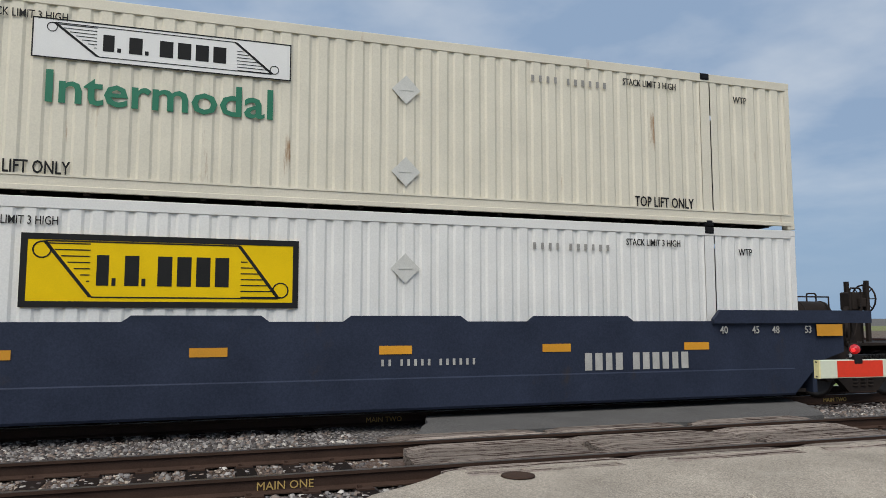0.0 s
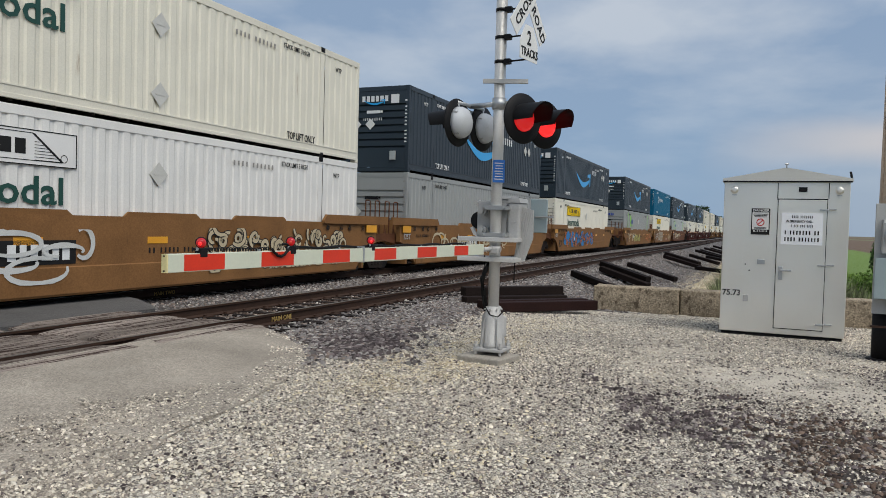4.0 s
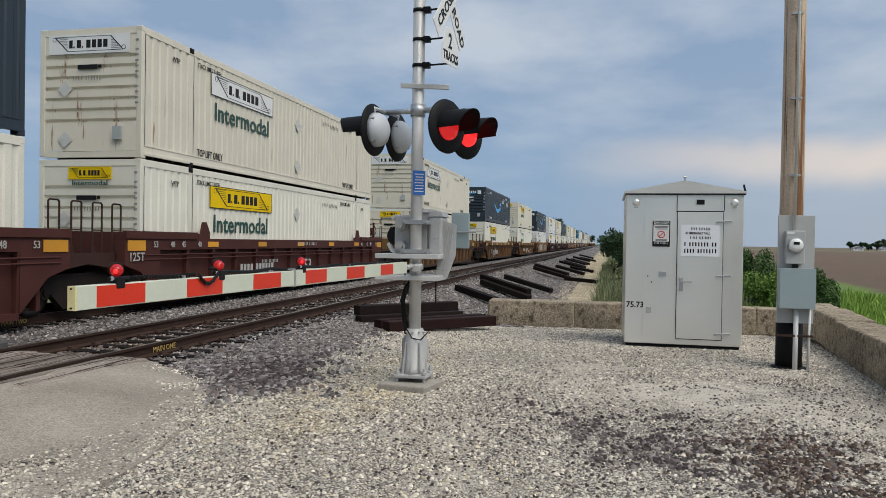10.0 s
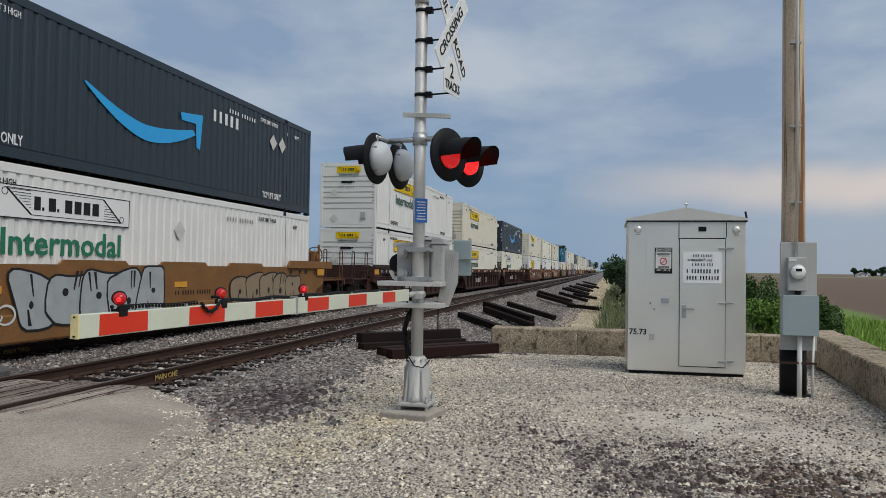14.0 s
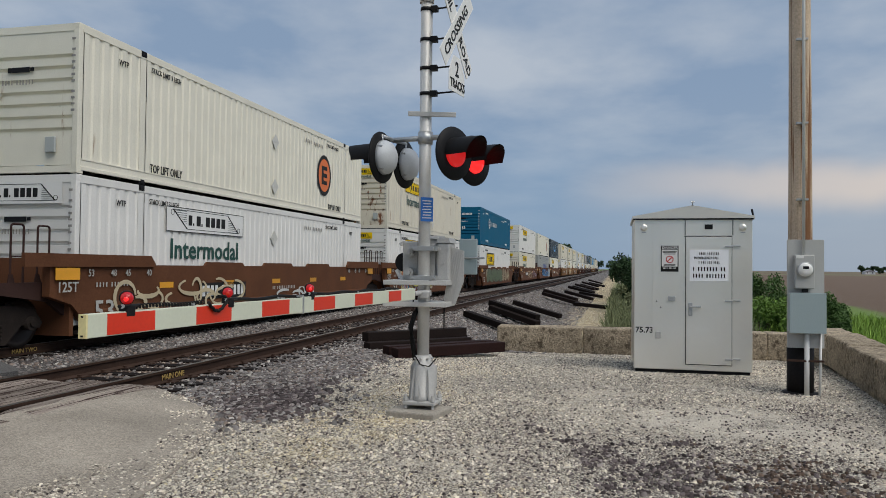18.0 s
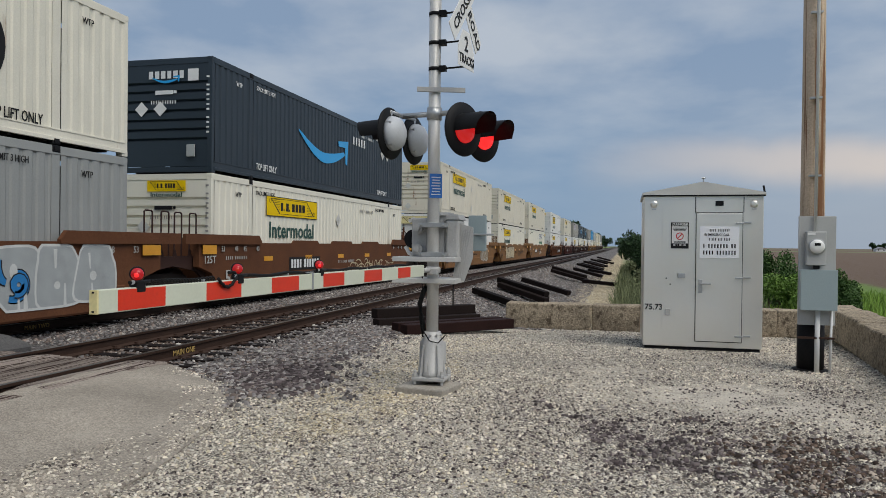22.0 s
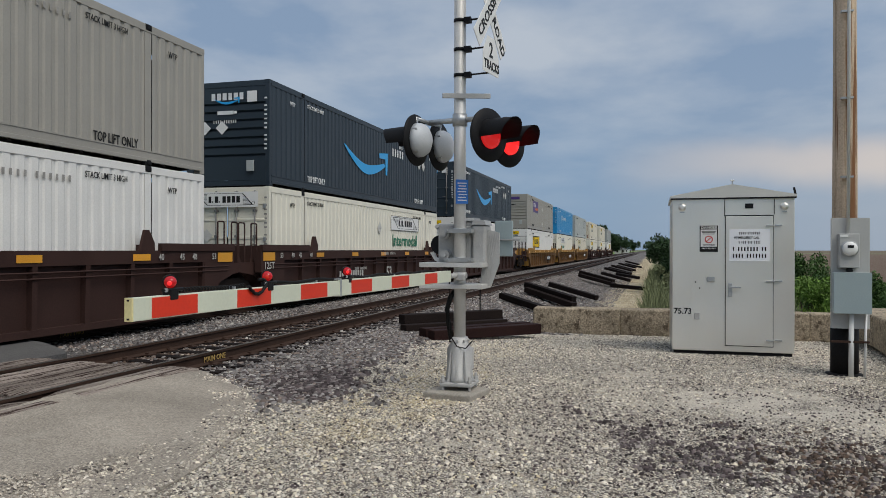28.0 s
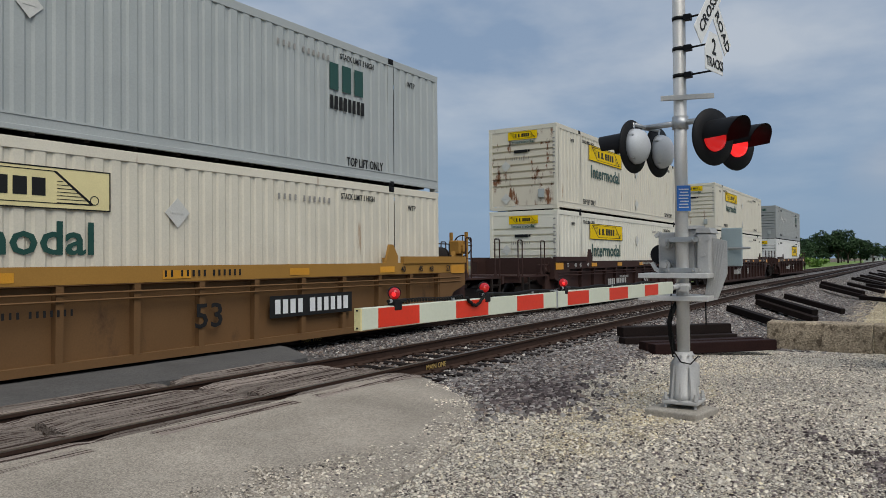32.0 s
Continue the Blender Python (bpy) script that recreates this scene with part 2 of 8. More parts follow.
WORN = paint("cream_paint_with_rust_runs", (0.68, 0.63, 0.52), (0.26, 0.13, 0.06), 0.46, 0.55, (5, 5, 0.7), crisp=0.12)
RUSTY = paint("rusting_container_paint", (0.67, 0.61, 0.49), (0.20, 0.085, 0.04), 0.62, 0.6, (3, 3.5, 1.3), crisp=0.10)
NAVY = paint("navy_wagon_paint", (0.026, 0.033, 0.055), (0.040, 0.034, 0.032), 0.42, 0.55, (1.2, 1.2, 0.9), vary=0.30, crisp=0.16)
BROWN = paint("mineral_brown_wagon_paint", (0.072, 0.027, 0.022), (0.035, 0.022, 0.018), 0.24, 0.6, (2, 2, 0.6), vary=0.30, crisp=0.16)
DKBROWN = paint("sooty_brown_wagon_paint", (0.045, 0.024, 0.020), (0.025, 0.018, 0.014), 0.24, 0.65, (2, 2, 0.6), vary=0.30, crisp=0.16)
YELLOW_W = paint("weathered_yellow_wagon_paint", (0.33, 0.175, 0.042), (0.10, 0.052, 0.026), 0.38, 0.65, (1.6, 2, 0.8))
TAN = paint("faded_tan_wagon_paint", (0.205, 0.102, 0.040), (0.075, 0.038, 0.021), 0.34, 0.65, (2, 2, 0.5), vary=0.30, crisp=0.16)
RUSTB = paint("rust_brown_wagon_paint", (0.115, 0.048, 0.024), (0.05, 0.028, 0.018), 0.28, 0.7, (2, 2, 0.5), vary=0.30, crisp=0.16)
SOOT = mat("sooty_running_gear", (0.026, 0.020, 0.017), 0.75, 0.0, 0.35, 4, 50, 0.2, (0.065, 0.042, 0.028), 0.35)
WHEEL = mat("worn_wheel_steel", (0.05, 0.042, 0.038), 0.45, 0.6, 0.2, 6, 40, 0.1)
BLACK = mat("black_paint", (0.012, 0.012, 0.013), 0.5, 0, 0.2)
DECAL_K = mat("black_lettering", (0.018, 0.018, 0.018), 0.5, 0, 0.2, bump=0)
DECAL_F = mat("faded_grey_lettering", (0.30, 0.29, 0.27), 0.55, 0, 0.3, bump=0)
DECAL_W = mat("white_lettering", (0.72, 0.73, 0.72), 0.5, 0, 0.12, bump=0)
DECAL_Y = mat("yellow_logo_vinyl", (0.78, 0.52, 0.004), 0.6, 0, 0.08, bump=0, dirt=(0.60, 0.40, 0.03), dirt_amount=0.1)
DECAL_P = mat("pale_yellow_logo_vinyl", (0.72, 0.63, 0.32), 0.45, 0, 0.1, bump=0)
DECAL_G = mat("green_lettering", (0.012, 0.16, 0.085), 0.45, 0, 0.12, bump=0)
DECAL_DG = mat("dark_green_lettering", (0.010, 0.06, 0.045), 0.45, 0, 0.12, bump=0)
DECAL_FG = mat("faded_green_lettering", (0.10, 0.36, 0.22), 0.5, 0, 0.2, bump=0)
DECAL_B = mat("bright_blue_vinyl", (0.015, 0.34, 0.72), 0.4, 0, 0.08, bump=0)
DECAL_N = mat("royal_blue_lettering", (0.02, 0.06, 0.32), 0.45, 0, 0.12, bump=0)
DECAL_U = mat("slate_blue_sign", (0.04, 0.10, 0.26), 0.5, 0, 0.1, bump=0)
DECAL_V = mat("purple_vinyl", (0.055, 0.022, 0.16), 0.45, 0, 0.1, bump=0)
DECAL_VF = mat("faded_lilac_vinyl", (0.42, 0.37, 0.52), 0.5, 0, 0.15, bump=0)
DECAL_O = mat("orange_vinyl", (0.70, 0.15, 0.02), 0.45, 0, 0.1, bump=0)
DECAL_L = mat("lime_green_vinyl", (0.24, 0.62, 0.05), 0.45, 0, 0.1, bump=0)
PLACARD = mat("bare_placard_metal", (0.60, 0.59, 0.54), 0.45, 0.15, 0.12, bump=0)
REFLECT = mat("amber_reflective_tape", (0.66, 0.30, 0.02), 0.35, 0, 0.15, bump=0, random=0.15)
STENCIL = mat("worn_white_stencil", (0.42, 0.41, 0.38), 0.6, 0, 0.25, bump=0)
GRAF = {k: mat(k + "_spray_paint", c, 0.5, 0, 0.2, bump=0) for k, c in dict(
    pink=(0.42, 0.16, 0.26), grey=(0.34, 0.36, 0.36), white=(0.55, 0.56, 0.54), cream=(0.50, 0.42, 0.28), blue=(0.03, 0.18, 0.42),
    orange=(0.50, 0.16, 0.05), black=(0.02, 0.02, 0.022), teal=(0.18, 0.38, 0.42), lilac=(0.34, 0.30, 0.42), olive=(0.40, 0.36, 0.10),
    green=(0.10, 0.13, 0.075), buff=(0.26, 0.20, 0.13), rose=(0.36, 0.20, 0.16)).items()}
ROD = mat("dull_lock_rod_steel", (0.20, 0.195, 0.185), 0.5, 0.5, 0.2, 4, 40, 0.05, (0.10, 0.06, 0.04), 0.2)
GALV = mat("galvanised_steel", (0.46, 0.47, 0.47), 0.42, 0.75, 0.12, 2.5, 30, 0.05, (0.36, 0.36, 0.35), 0.25, (2, 2, 1))
ALUW = mat("bright_aluminium_roof", (0.64, 0.63, 0.585), 0.48, 0.3, 0.06, 2, 80, 0.03)
ALU = mat("brushed_aluminium_sheet", (0.85, 0.83, 0.765), 0.35, 0.72, 0.05, 0.9, 120, 0.02, (0.74, 0.72, 0.66), 0.30, (2, 2, 0.4), wave=0.38)
ALUG = mat("painted_aluminium_casting", (0.45, 0.445, 0.43), 0.55, 0.2, 0.12, 5, 60, 0.08)
ALUP = mat("aluminium_mast_paint", (0.60, 0.59, 0.565), 0.45, 0.3, 0.1, 4, 60, 0.04, (0.30, 0.27, 0.23), 0.12, (6, 6, 0.8))
HOUSING = mat("pale_grey_lamp_paint", (0.52, 0.54, 0.56), 0.5, 0.05, 0.08, 5, 60, 0.03)
BOXGREY = mat("blue_grey_enclosure_paint", (0.30, 0.365, 0.375), 0.45, 0.1, 0.06, 2, 60, 0.03)
LTGREY = mat("light_grey_enclosure_paint", (0.44, 0.44, 0.425), 0.5, 0.1, 0.06, 2, 60, 0.03)
PVC = mat("grey_conduit_plastic", (0.62, 0.62, 0.60), 0.45, 0, 0.05)
RUBBER = mat("black_rubber_cable", (0.012, 0.012, 0.012), 0.6, 0, 0.1)
SIGNW = mat("white_reflective_sheet", (0.74, 0.735, 0.71), 0.4, 0, 0.05, bump=0)
NOTICEW = mat("fresh_white_notice", (0.88, 0.89, 0.91), 0.45, 0, 0.03, bump=0)
GATEW = mat("cream_gate_sheeting", (0.60, 0.625, 0.50), 0.4, 0, 0.06, bump=0, dirt=(0.45, 0.43, 0.35), dirt_amount=0.1)
GATER = mat("red_gate_sheeting", (0.66, 0.034, 0.010), 0.4, 0, 0.08, bump=0)
SIGNB = mat("blue_sign_sheeting", (0.03, 0.16, 0.52), 0.45, 0, 0.06, bump=0)
SIGNR = mat("red_sign_ink", (0.50, 0.03, 0.03), 0.5, 0, 0.06, bump=0)
LENS_ON = mat("lit_red_lens", (0.30, 0.004, 0.006), 0.25, 0, 0.05, bump=0, emit=1.0, emit_color=(1.0, 0.03, 0.03))
LENS_GATE = mat("gate_lamp_lens", (0.22, 0.006, 0.010), 0.22, 0, 0.05, bump=0, emit=0.22, emit_color=(1.0, 0.02, 0.02))
LENS_DIM = mat("dim_red_lens", (0.30, 0.010, 0.006), 0.22, 0, 0.05, bump=0, emit=0.22, emit_color=(1.0, 0.06, 0.02))
LENS_MID = mat("half_lit_red_lens", (0.28, 0.004, 0.006), 0.25, 0, 0.05, bump=0, emit=0.45, emit_color=(1.0, 0.03, 0.03))
LENS_AMB = mat("lit_amber_red_lens", (0.6, 0.1, 0.01), 0.25, 0, 0.05, bump=0, emit=2.2, emit_color=(1.0, 0.13, 0.01))
POLE = mat("weathered_pole_timber", (0.56, 0.44, 0.325), 0.85, 0, 0.30, 1.2, 45, 0.5, (0.20, 0.10, 0.052), 0.66, (16, 16, 0.22), crisp=0.08)
TAR = mat("black_pole_wrap", (0.010, 0.009, 0.009), 0.6, 0, 0.3, 6, 40, 0.3)
CREO = mat("creosoted_timber", (0.012, 0.008, 0.007), 0.8, 0, 0.35, 3, 30, 0.4, (0.045, 0.030, 0.024), 0.25, (3, 14, 14), random=0.35)
REDTIE = mat("red_brown_timber", (0.018, 0.008, 0.007), 0.75, 0, 0.3, 3, 30, 0.4, (0.03, 0.016, 0.014), 0.3, (2, 12, 12), random=0.2)
PLANK = mat("grey_weathered_plank", (0.225, 0.19, 0.165), 0.9, 0, 0.35, 1.6, 60, 0.6, (0.045, 0.030, 0.025), 0.70, (0.7, 34, 34), random=0.30, crisp=0.05)
RAIL = mat("rusted_rail_steel", (0.050, 0.030, 0.022), 0.7, 0.1, 0.3, 3, 60, 0.2, (0.028, 0.018, 0.015), 0.4, (0.6, 4, 4))
RAILTOP = mat("worn_rail_head", (0.17, 0.15, 0.135), 0.35, 0.8, 0.12, 2, 40, 0.05)
CONC = mat("weathered_block_concrete", (0.31, 0.255, 0.185), 0.95, 0, 0.40, 1.6, 30, 1.6, (0.10, 0.078, 0.055), 0.66, (6, 6, 5.0), random=0.18, crisp=0.14, speck=(34, 0.34))
CONC2 = mat("pale_concrete", (0.31, 0.285, 0.245), 0.9, 0, 0.2, 3, 60, 0.4, speck=(70, 0.15))
ASPH = mat("worn_grey_asphalt", (0.30, 0.266, 0.222), 0.92, 0, 0.34, 1.1, 75, 0.7, (0.36, 0.325, 0.272), 0.40, (0.9, 0.9, 0.9), speck=(90, 0.30))
ASPH2 = mat("dark_patch_asphalt", (0.095, 0.092, 0.090), 0.92, 0, 0.25, 1.5, 120, 0.5, speck=(70, 0.3))
LIMESTONE = mat("crushed_limestone", (0.60, 0.55, 0.475), 0.9, 0, 0.15, 3, 60, 0.3, island=0.3,
                tints=((0.0, (0.63, 0.575, 0.475)), (0.28, (0.55, 0.49, 0.39)), (0.48, (0.46, 0.425, 0.37)), (0.62, (0.67, 0.615, 0.525)), (0.76, (0.36, 0.31, 0.255)), (0.88, (0.22, 0.19, 0.165)), (0.95, (0.10, 0.088, 0.084))))
GRIT = mat("road_grit_stone", (0.36, 0.33, 0.28), 0.9, 0, 0.15, 3, 60, 0.2, island=0.3)
SPILL = mat("dusty_road_gravel", (0.40, 0.36, 0.30), 0.9, 0, 0.15, 3, 60, 0.3, island=0.25,
            tints=((0.0, (0.42, 0.375, 0.31)), (0.30, (0.33, 0.29, 0.24)), (0.55, (0.50, 0.45, 0.375)), (0.78, (0.22, 0.19, 0.165)), (0.93, (0.10, 0.088, 0.082))))
YELSTONE = mat("yellow_tan_stone", (0.60, 0.52, 0.34), 0.9, 0, 0.15, 3, 60, 0.3, island=0.25,
               tints=((0.0, (0.63, 0.555, 0.40)), (0.4, (0.55, 0.47, 0.32)), (0.7, (0.66, 0.60, 0.49)), (0.93, (0.25, 0.21, 0.16))))
BALLAST = mat("grey_ballast_stone", (0.20, 0.185, 0.180), 0.88, 0, 0.2, 6, 60, 0.3, island=0.35,
              tints=((0.0, (0.165, 0.152, 0.147)), (0.28, (0.245, 0.228, 0.216)), (0.50, (0.070, 0.060, 0.058)), (0.75, (0.19, 0.152, 0.130)), (0.92, (0.40, 0.375, 0.34))))
DKSTONE = mat("dark_purple_stone", (0.078, 0.066, 0.061), 0.88, 0, 0.2, 6, 60, 0.3, island=0.35,
              tints=((0.0, (0.080, 0.064, 0.064)), (0.35, (0.045, 0.037, 0.036)), (0.6, (0.135, 0.112, 0.110)), (0.85, (0.24, 0.21, 0.195))))
REDSTONE = mat("red_brown_stone", (0.13, 0.075, 0.062), 0.88, 0, 0.2, 6, 60, 0.3, island=0.3,
               tints=((0.0, (0.085, 0.060, 0.046)), (0.35, (0.045, 0.033, 0.027)), (0.6, (0.145, 0.105, 0.082)), (0.82, (0.34, 0.29, 0.24))))
LEAF = mat("bush_leaves", (0.11, 0.19, 0.036), 0.6, 0, 0.2, 3, 30, 0, island=0.5)
LEAF_M = mat("deep_green_bush_leaves", (0.060, 0.108, 0.032), 0.6, 0, 0.2, 3, 30, 0, island=0.5)
LEAF_D = mat("dark_tree_leaves", (0.030, 0.055, 0.022), 0.65, 0, 0.2, 3, 30, 0, island=0.5)
WEED = mat("dry_green_weeds", (0.165, 0.185, 0.095), 0.7, 0, 0.2, 3, 30, 0, island=0.5)
GRASS = mat("fresh_grass_blades", (0.19, 0.30, 0.055), 0.6, 0, 0.2, 3, 30, 0, island=0.4)
BARK = mat("grey_bark", (0.08, 0.06, 0.045), 0.85, 0, 0.25, 6, 40, 0.4)
TURB = mat("white_turbine_paint", (0.72, 0.74, 0.76), 0.4, 0, 0.03)
BARN = mat("white_barn_cladding", (0.66, 0.67, 0.66), 0.6, 0, 0.06)
ROOFM = mat("grey_roof_metal", (0.28, 0.28, 0.29), 0.5, 0.2, 0.1)
ASPHFAR = mat("far_road_asphalt", (0.16, 0.15, 0.14), 0.9, 0, 0.1)
YELLOWP = mat("yellow_rail_paint", (0.42, 0.29, 0.10), 0.55, 0, 0.2, bump=0)


# ---------------------------------------------------------------- mesh helpers
def box(bm, x0, x1, y0, y1, z0, z1, bev=0.0):
    v = [bm.verts.new((x, y, z)) for x in (x0, x1) for y in (y0, y1) for z in (z0, z1)]
    fs = [bm.faces.new([v[i] for i in q]) for q in ((0, 1, 3, 2), (4, 6, 7, 5), (0, 4, 5, 1), (2, 3, 7, 6), (0, 2, 6, 4), (1, 5, 7, 3))]
    if bev:
        es = {e for f in fs for e in f.edges}
        bmesh.ops.bevel(bm, geom=list(es), offset=bev, segments=2, affect="EDGES", profile=0.5)
    return bm


def cyl(bm, p0, p1, r, seg=12, r2=None):
    p0, p1 = Vector(p0), Vector(p1)
    q = (p1 - p0).to_track_quat("Z", "Y")
    r2 = r if r2 is None else r2
    rings = []
    for p, rad in ((p0, r), (p1, r2)):
        rings.append([bm.verts.new(p + q @ Vector((rad * math.cos(a), rad * math.sin(a), 0))) for a in (2 * math.pi * i / seg for i in range(seg))])
    for i in range(seg):
        j = (i + 1) % seg
        f = bm.faces.new((rings[0][i], rings[0][j], rings[1][j], rings[1][i]))
        f.smooth = seg > 6
    bm.faces.new(rings[0][::-1])
    bm.faces.new(rings[1])
    return bm


def tube(bm, pts, r, seg=8):
    for a, b in zip(pts, pts[1:]):
        cyl(bm, a, b, r, seg)
    return bm


def hose(bm, pts, r, seg=8):
    """A bent hose in one piece, swept along pts."""
    pts = [Vector(p) for p in pts]
    rings = []
    for i, p in enumerate(pts):
        q = (pts[min(i + 1, len(pts) - 1)] - pts[max(i - 1, 0)]).to_track_quat("Z", "Y")
        rings.append([bm.verts.new(p + q @ Vector((r * math.cos(a), r * math.sin(a), 0))) for a in (2 * math.pi * k / seg for k in range(seg))])
    for a, b in zip(rings, rings[1:]):
        for k in range(seg):
            bm.faces.new((a[k], a[(k + 1) % seg], b[(k + 1) % seg], b[k])).smooth = True
    bm.faces.new(rings[0][::-1])
    bm.faces.new(rings[-1])
    return bm


def prism(bm, pts, axis, a, b):
    """A polygon drawn in the plane across axis, pushed from a to b. axis x: pts are (y, z); y: (x, z); z: (x, y)."""
    def at(p, h):
        return {"x": (h, p[0], p[1]), "y": (p[0], h, p[1]), "z": (p[0], p[1], h)}[axis]
    lo, hi = [bm.verts.new(at(p, a)) for p in pts], [bm.verts.new(at(p, b)) for p in pts]
    n = len(pts)
    bm.faces.new(lo)
    bm.faces.new(hi[::-1])
    for i in range(n):
        bm.faces.new((lo[i], hi[i], hi[(i + 1) % n], lo[(i + 1) % n]))
    return bm


def lathe(bm, profile, c, axis, seg=20, ring=False):
    """profile: (radius, height) pairs, turned about the line through c along axis."""
    c, q = Vector(c), Vector(axis).to_track_quat("Z", "Y")
    rings = []
    for r, h in profile:
        rings.append([bm.verts.new(c + q @ Vector((r * math.cos(a), r * math.sin(a), h))) for a in (2 * math.pi * i / seg for i in range(seg))])
    for r0, r1 in zip(rings, rings[1:]):
        for i in range(seg):
            j = (i + 1) % seg
            bm.faces.new((r0[i], r0[j], r1[j], r1[i])).smooth = True
    if ring:
        for i in range(seg):
            j = (i + 1) % seg
            bm.faces.new((rings[-1][i], rings[-1][j], rings[0][j], rings[0][i]))
    else:
        bm.faces.new(rings[0][::-1])
        bm.faces.new(rings[-1])
    return bm


def mesh(name, bm, material):
    bmesh.ops.recalc_face_normals(bm, faces=bm.faces)
    me = bpy.data.meshes.new(name)
    bm.to_mesh(me)
    bm.free()
    me.materials.append(material)
    return me


def part(name, bm, material, parent=None, label="", m=None):
    """Links a bmesh, or a mesh that is shared, as one object under parent."""
    me = bm if isinstance(bm, bpy.types.Mesh) else mesh(name, bm, material)
    ob = new(name, me)
    ob.parent = parent
    if m is not None:
        ob.matrix_basis = m
    if label:
        tagged(ob, label)
    return ob


def B():
    return bmesh.new()


CACHE = {}


def shared(key, make, material):
    """One mesh for all alike pieces of one material."""
    k = (key, material.name)
    if k not in CACHE:
        CACHE[k] = mesh(str(key if isinstance(key, str) else key[0]), make(), material)
    return CACHE[k]


TEXTS = {}


def lettering(txt, size, material, bold=0.0, squeeze=1.0):
    """Flat raised letters in the built-in font, in the XY plane, left edge and base line at the origin."""
    k = (txt, size, material.name, bold, squeeze)
    if k not in TEXTS:
        cu = bpy.data.curves.new("letters", "FONT")
        cu.body, cu.size, cu.extrude, cu.offset, cu.resolution_u = txt, size, 0.003, bold * size, 2
        ob = new("letters", cu)
        me = bpy.data.meshes.new_from_object(ob.evaluated_get(bpy.context.evaluated_depsgraph_get()))
        me.transform(Matrix.Diagonal((squeeze, 1, 1, 1)))
        me.materials.clear()
        me.materials.append(material)
        bpy.data.objects.remove(ob)
        bpy.data.curves.remove(cu)
        TEXTS[k] = me
    return TEXTS[k]


def fitted(txt, cap, width, material, bold=0.012):
    """Letters of a given capital height, drawn out to a given width."""
    k = ("fitted", txt, cap, width, material.name)
    if k not in TEXTS:
        me = lettering(txt, cap / 0.69, material, bold).copy()
        xs = [v.co.x for v in me.vertices]
        me.transform(Matrix.Diagonal((width / (max(xs) - min(xs)), 1, 1, 1)) @ Matrix.Translation((-min(xs), 0, 0)))
        TEXTS[k] = me
    return TEXTS[k]


def bars(w, h, words, seed=1, t=0.004, fill=None):
    """Plain upright bars in place of letters that stay unwritten: one block of them for each count in words. In the XY plane."""
    r = random.Random(seed)
    bm, total = B(), sum(words) + 0.7 * (len(words) - 1)
    u, x = w / total, 0.0
    for k, c in enumerate(words):
        for i in range(c):
            kind = r.random()
            k2 = fill or (0.40 if h < 0.15 else 0.74)
            a, b = x + (0.5 - k2 / 2) * u, x + (0.5 + k2 / 2) * u
            box(bm, a + 0.1 * k2 * u * kind, b - 0.1 * k2 * u * kind, 0, h, 0, t)
            x += u
        x += 0.7 * u
    return bm


SIDE = pose(0, 0, 0, 90, 0, 0)        # letters on a face that looks to -y
ENDF = pose(0, 0, 0, 90, 0, -90)      # letters on a face that looks to -x


def on_side(x, y, z):
    return Matrix.Translation((x, y, z)) @ SIDE


def on_end(x, y, z):
    return Matrix.Translation((x, y, z)) @ ENDF

# ---------------------------------------------------------------- ground
Y1, Y2, RZ = 8.40, 12.70, 0.18


def sstep(a, b, v):
    t = min(1.0, max(0.0, (v - a) / (b - a)))
    return t * t * (3 - 2 * t)


def land(x, y):
    """Height of the ground."""
    z = -0.02
    south = sstep(6.7, 4.2, y)
    z -= 0.20 * south * sstep(13.0, 18.5, x)
    z -= 0.35 * sstep(18.0, 24.0, x) * sstep(6.6, 3.2, y)
    z -= 0.25 * sstep(-2.4, -4.5, y) + 0.45 * sstep(-6, -16, y)
    z -= 0.9 * sstep(15.0, 20.0, y)
    return z


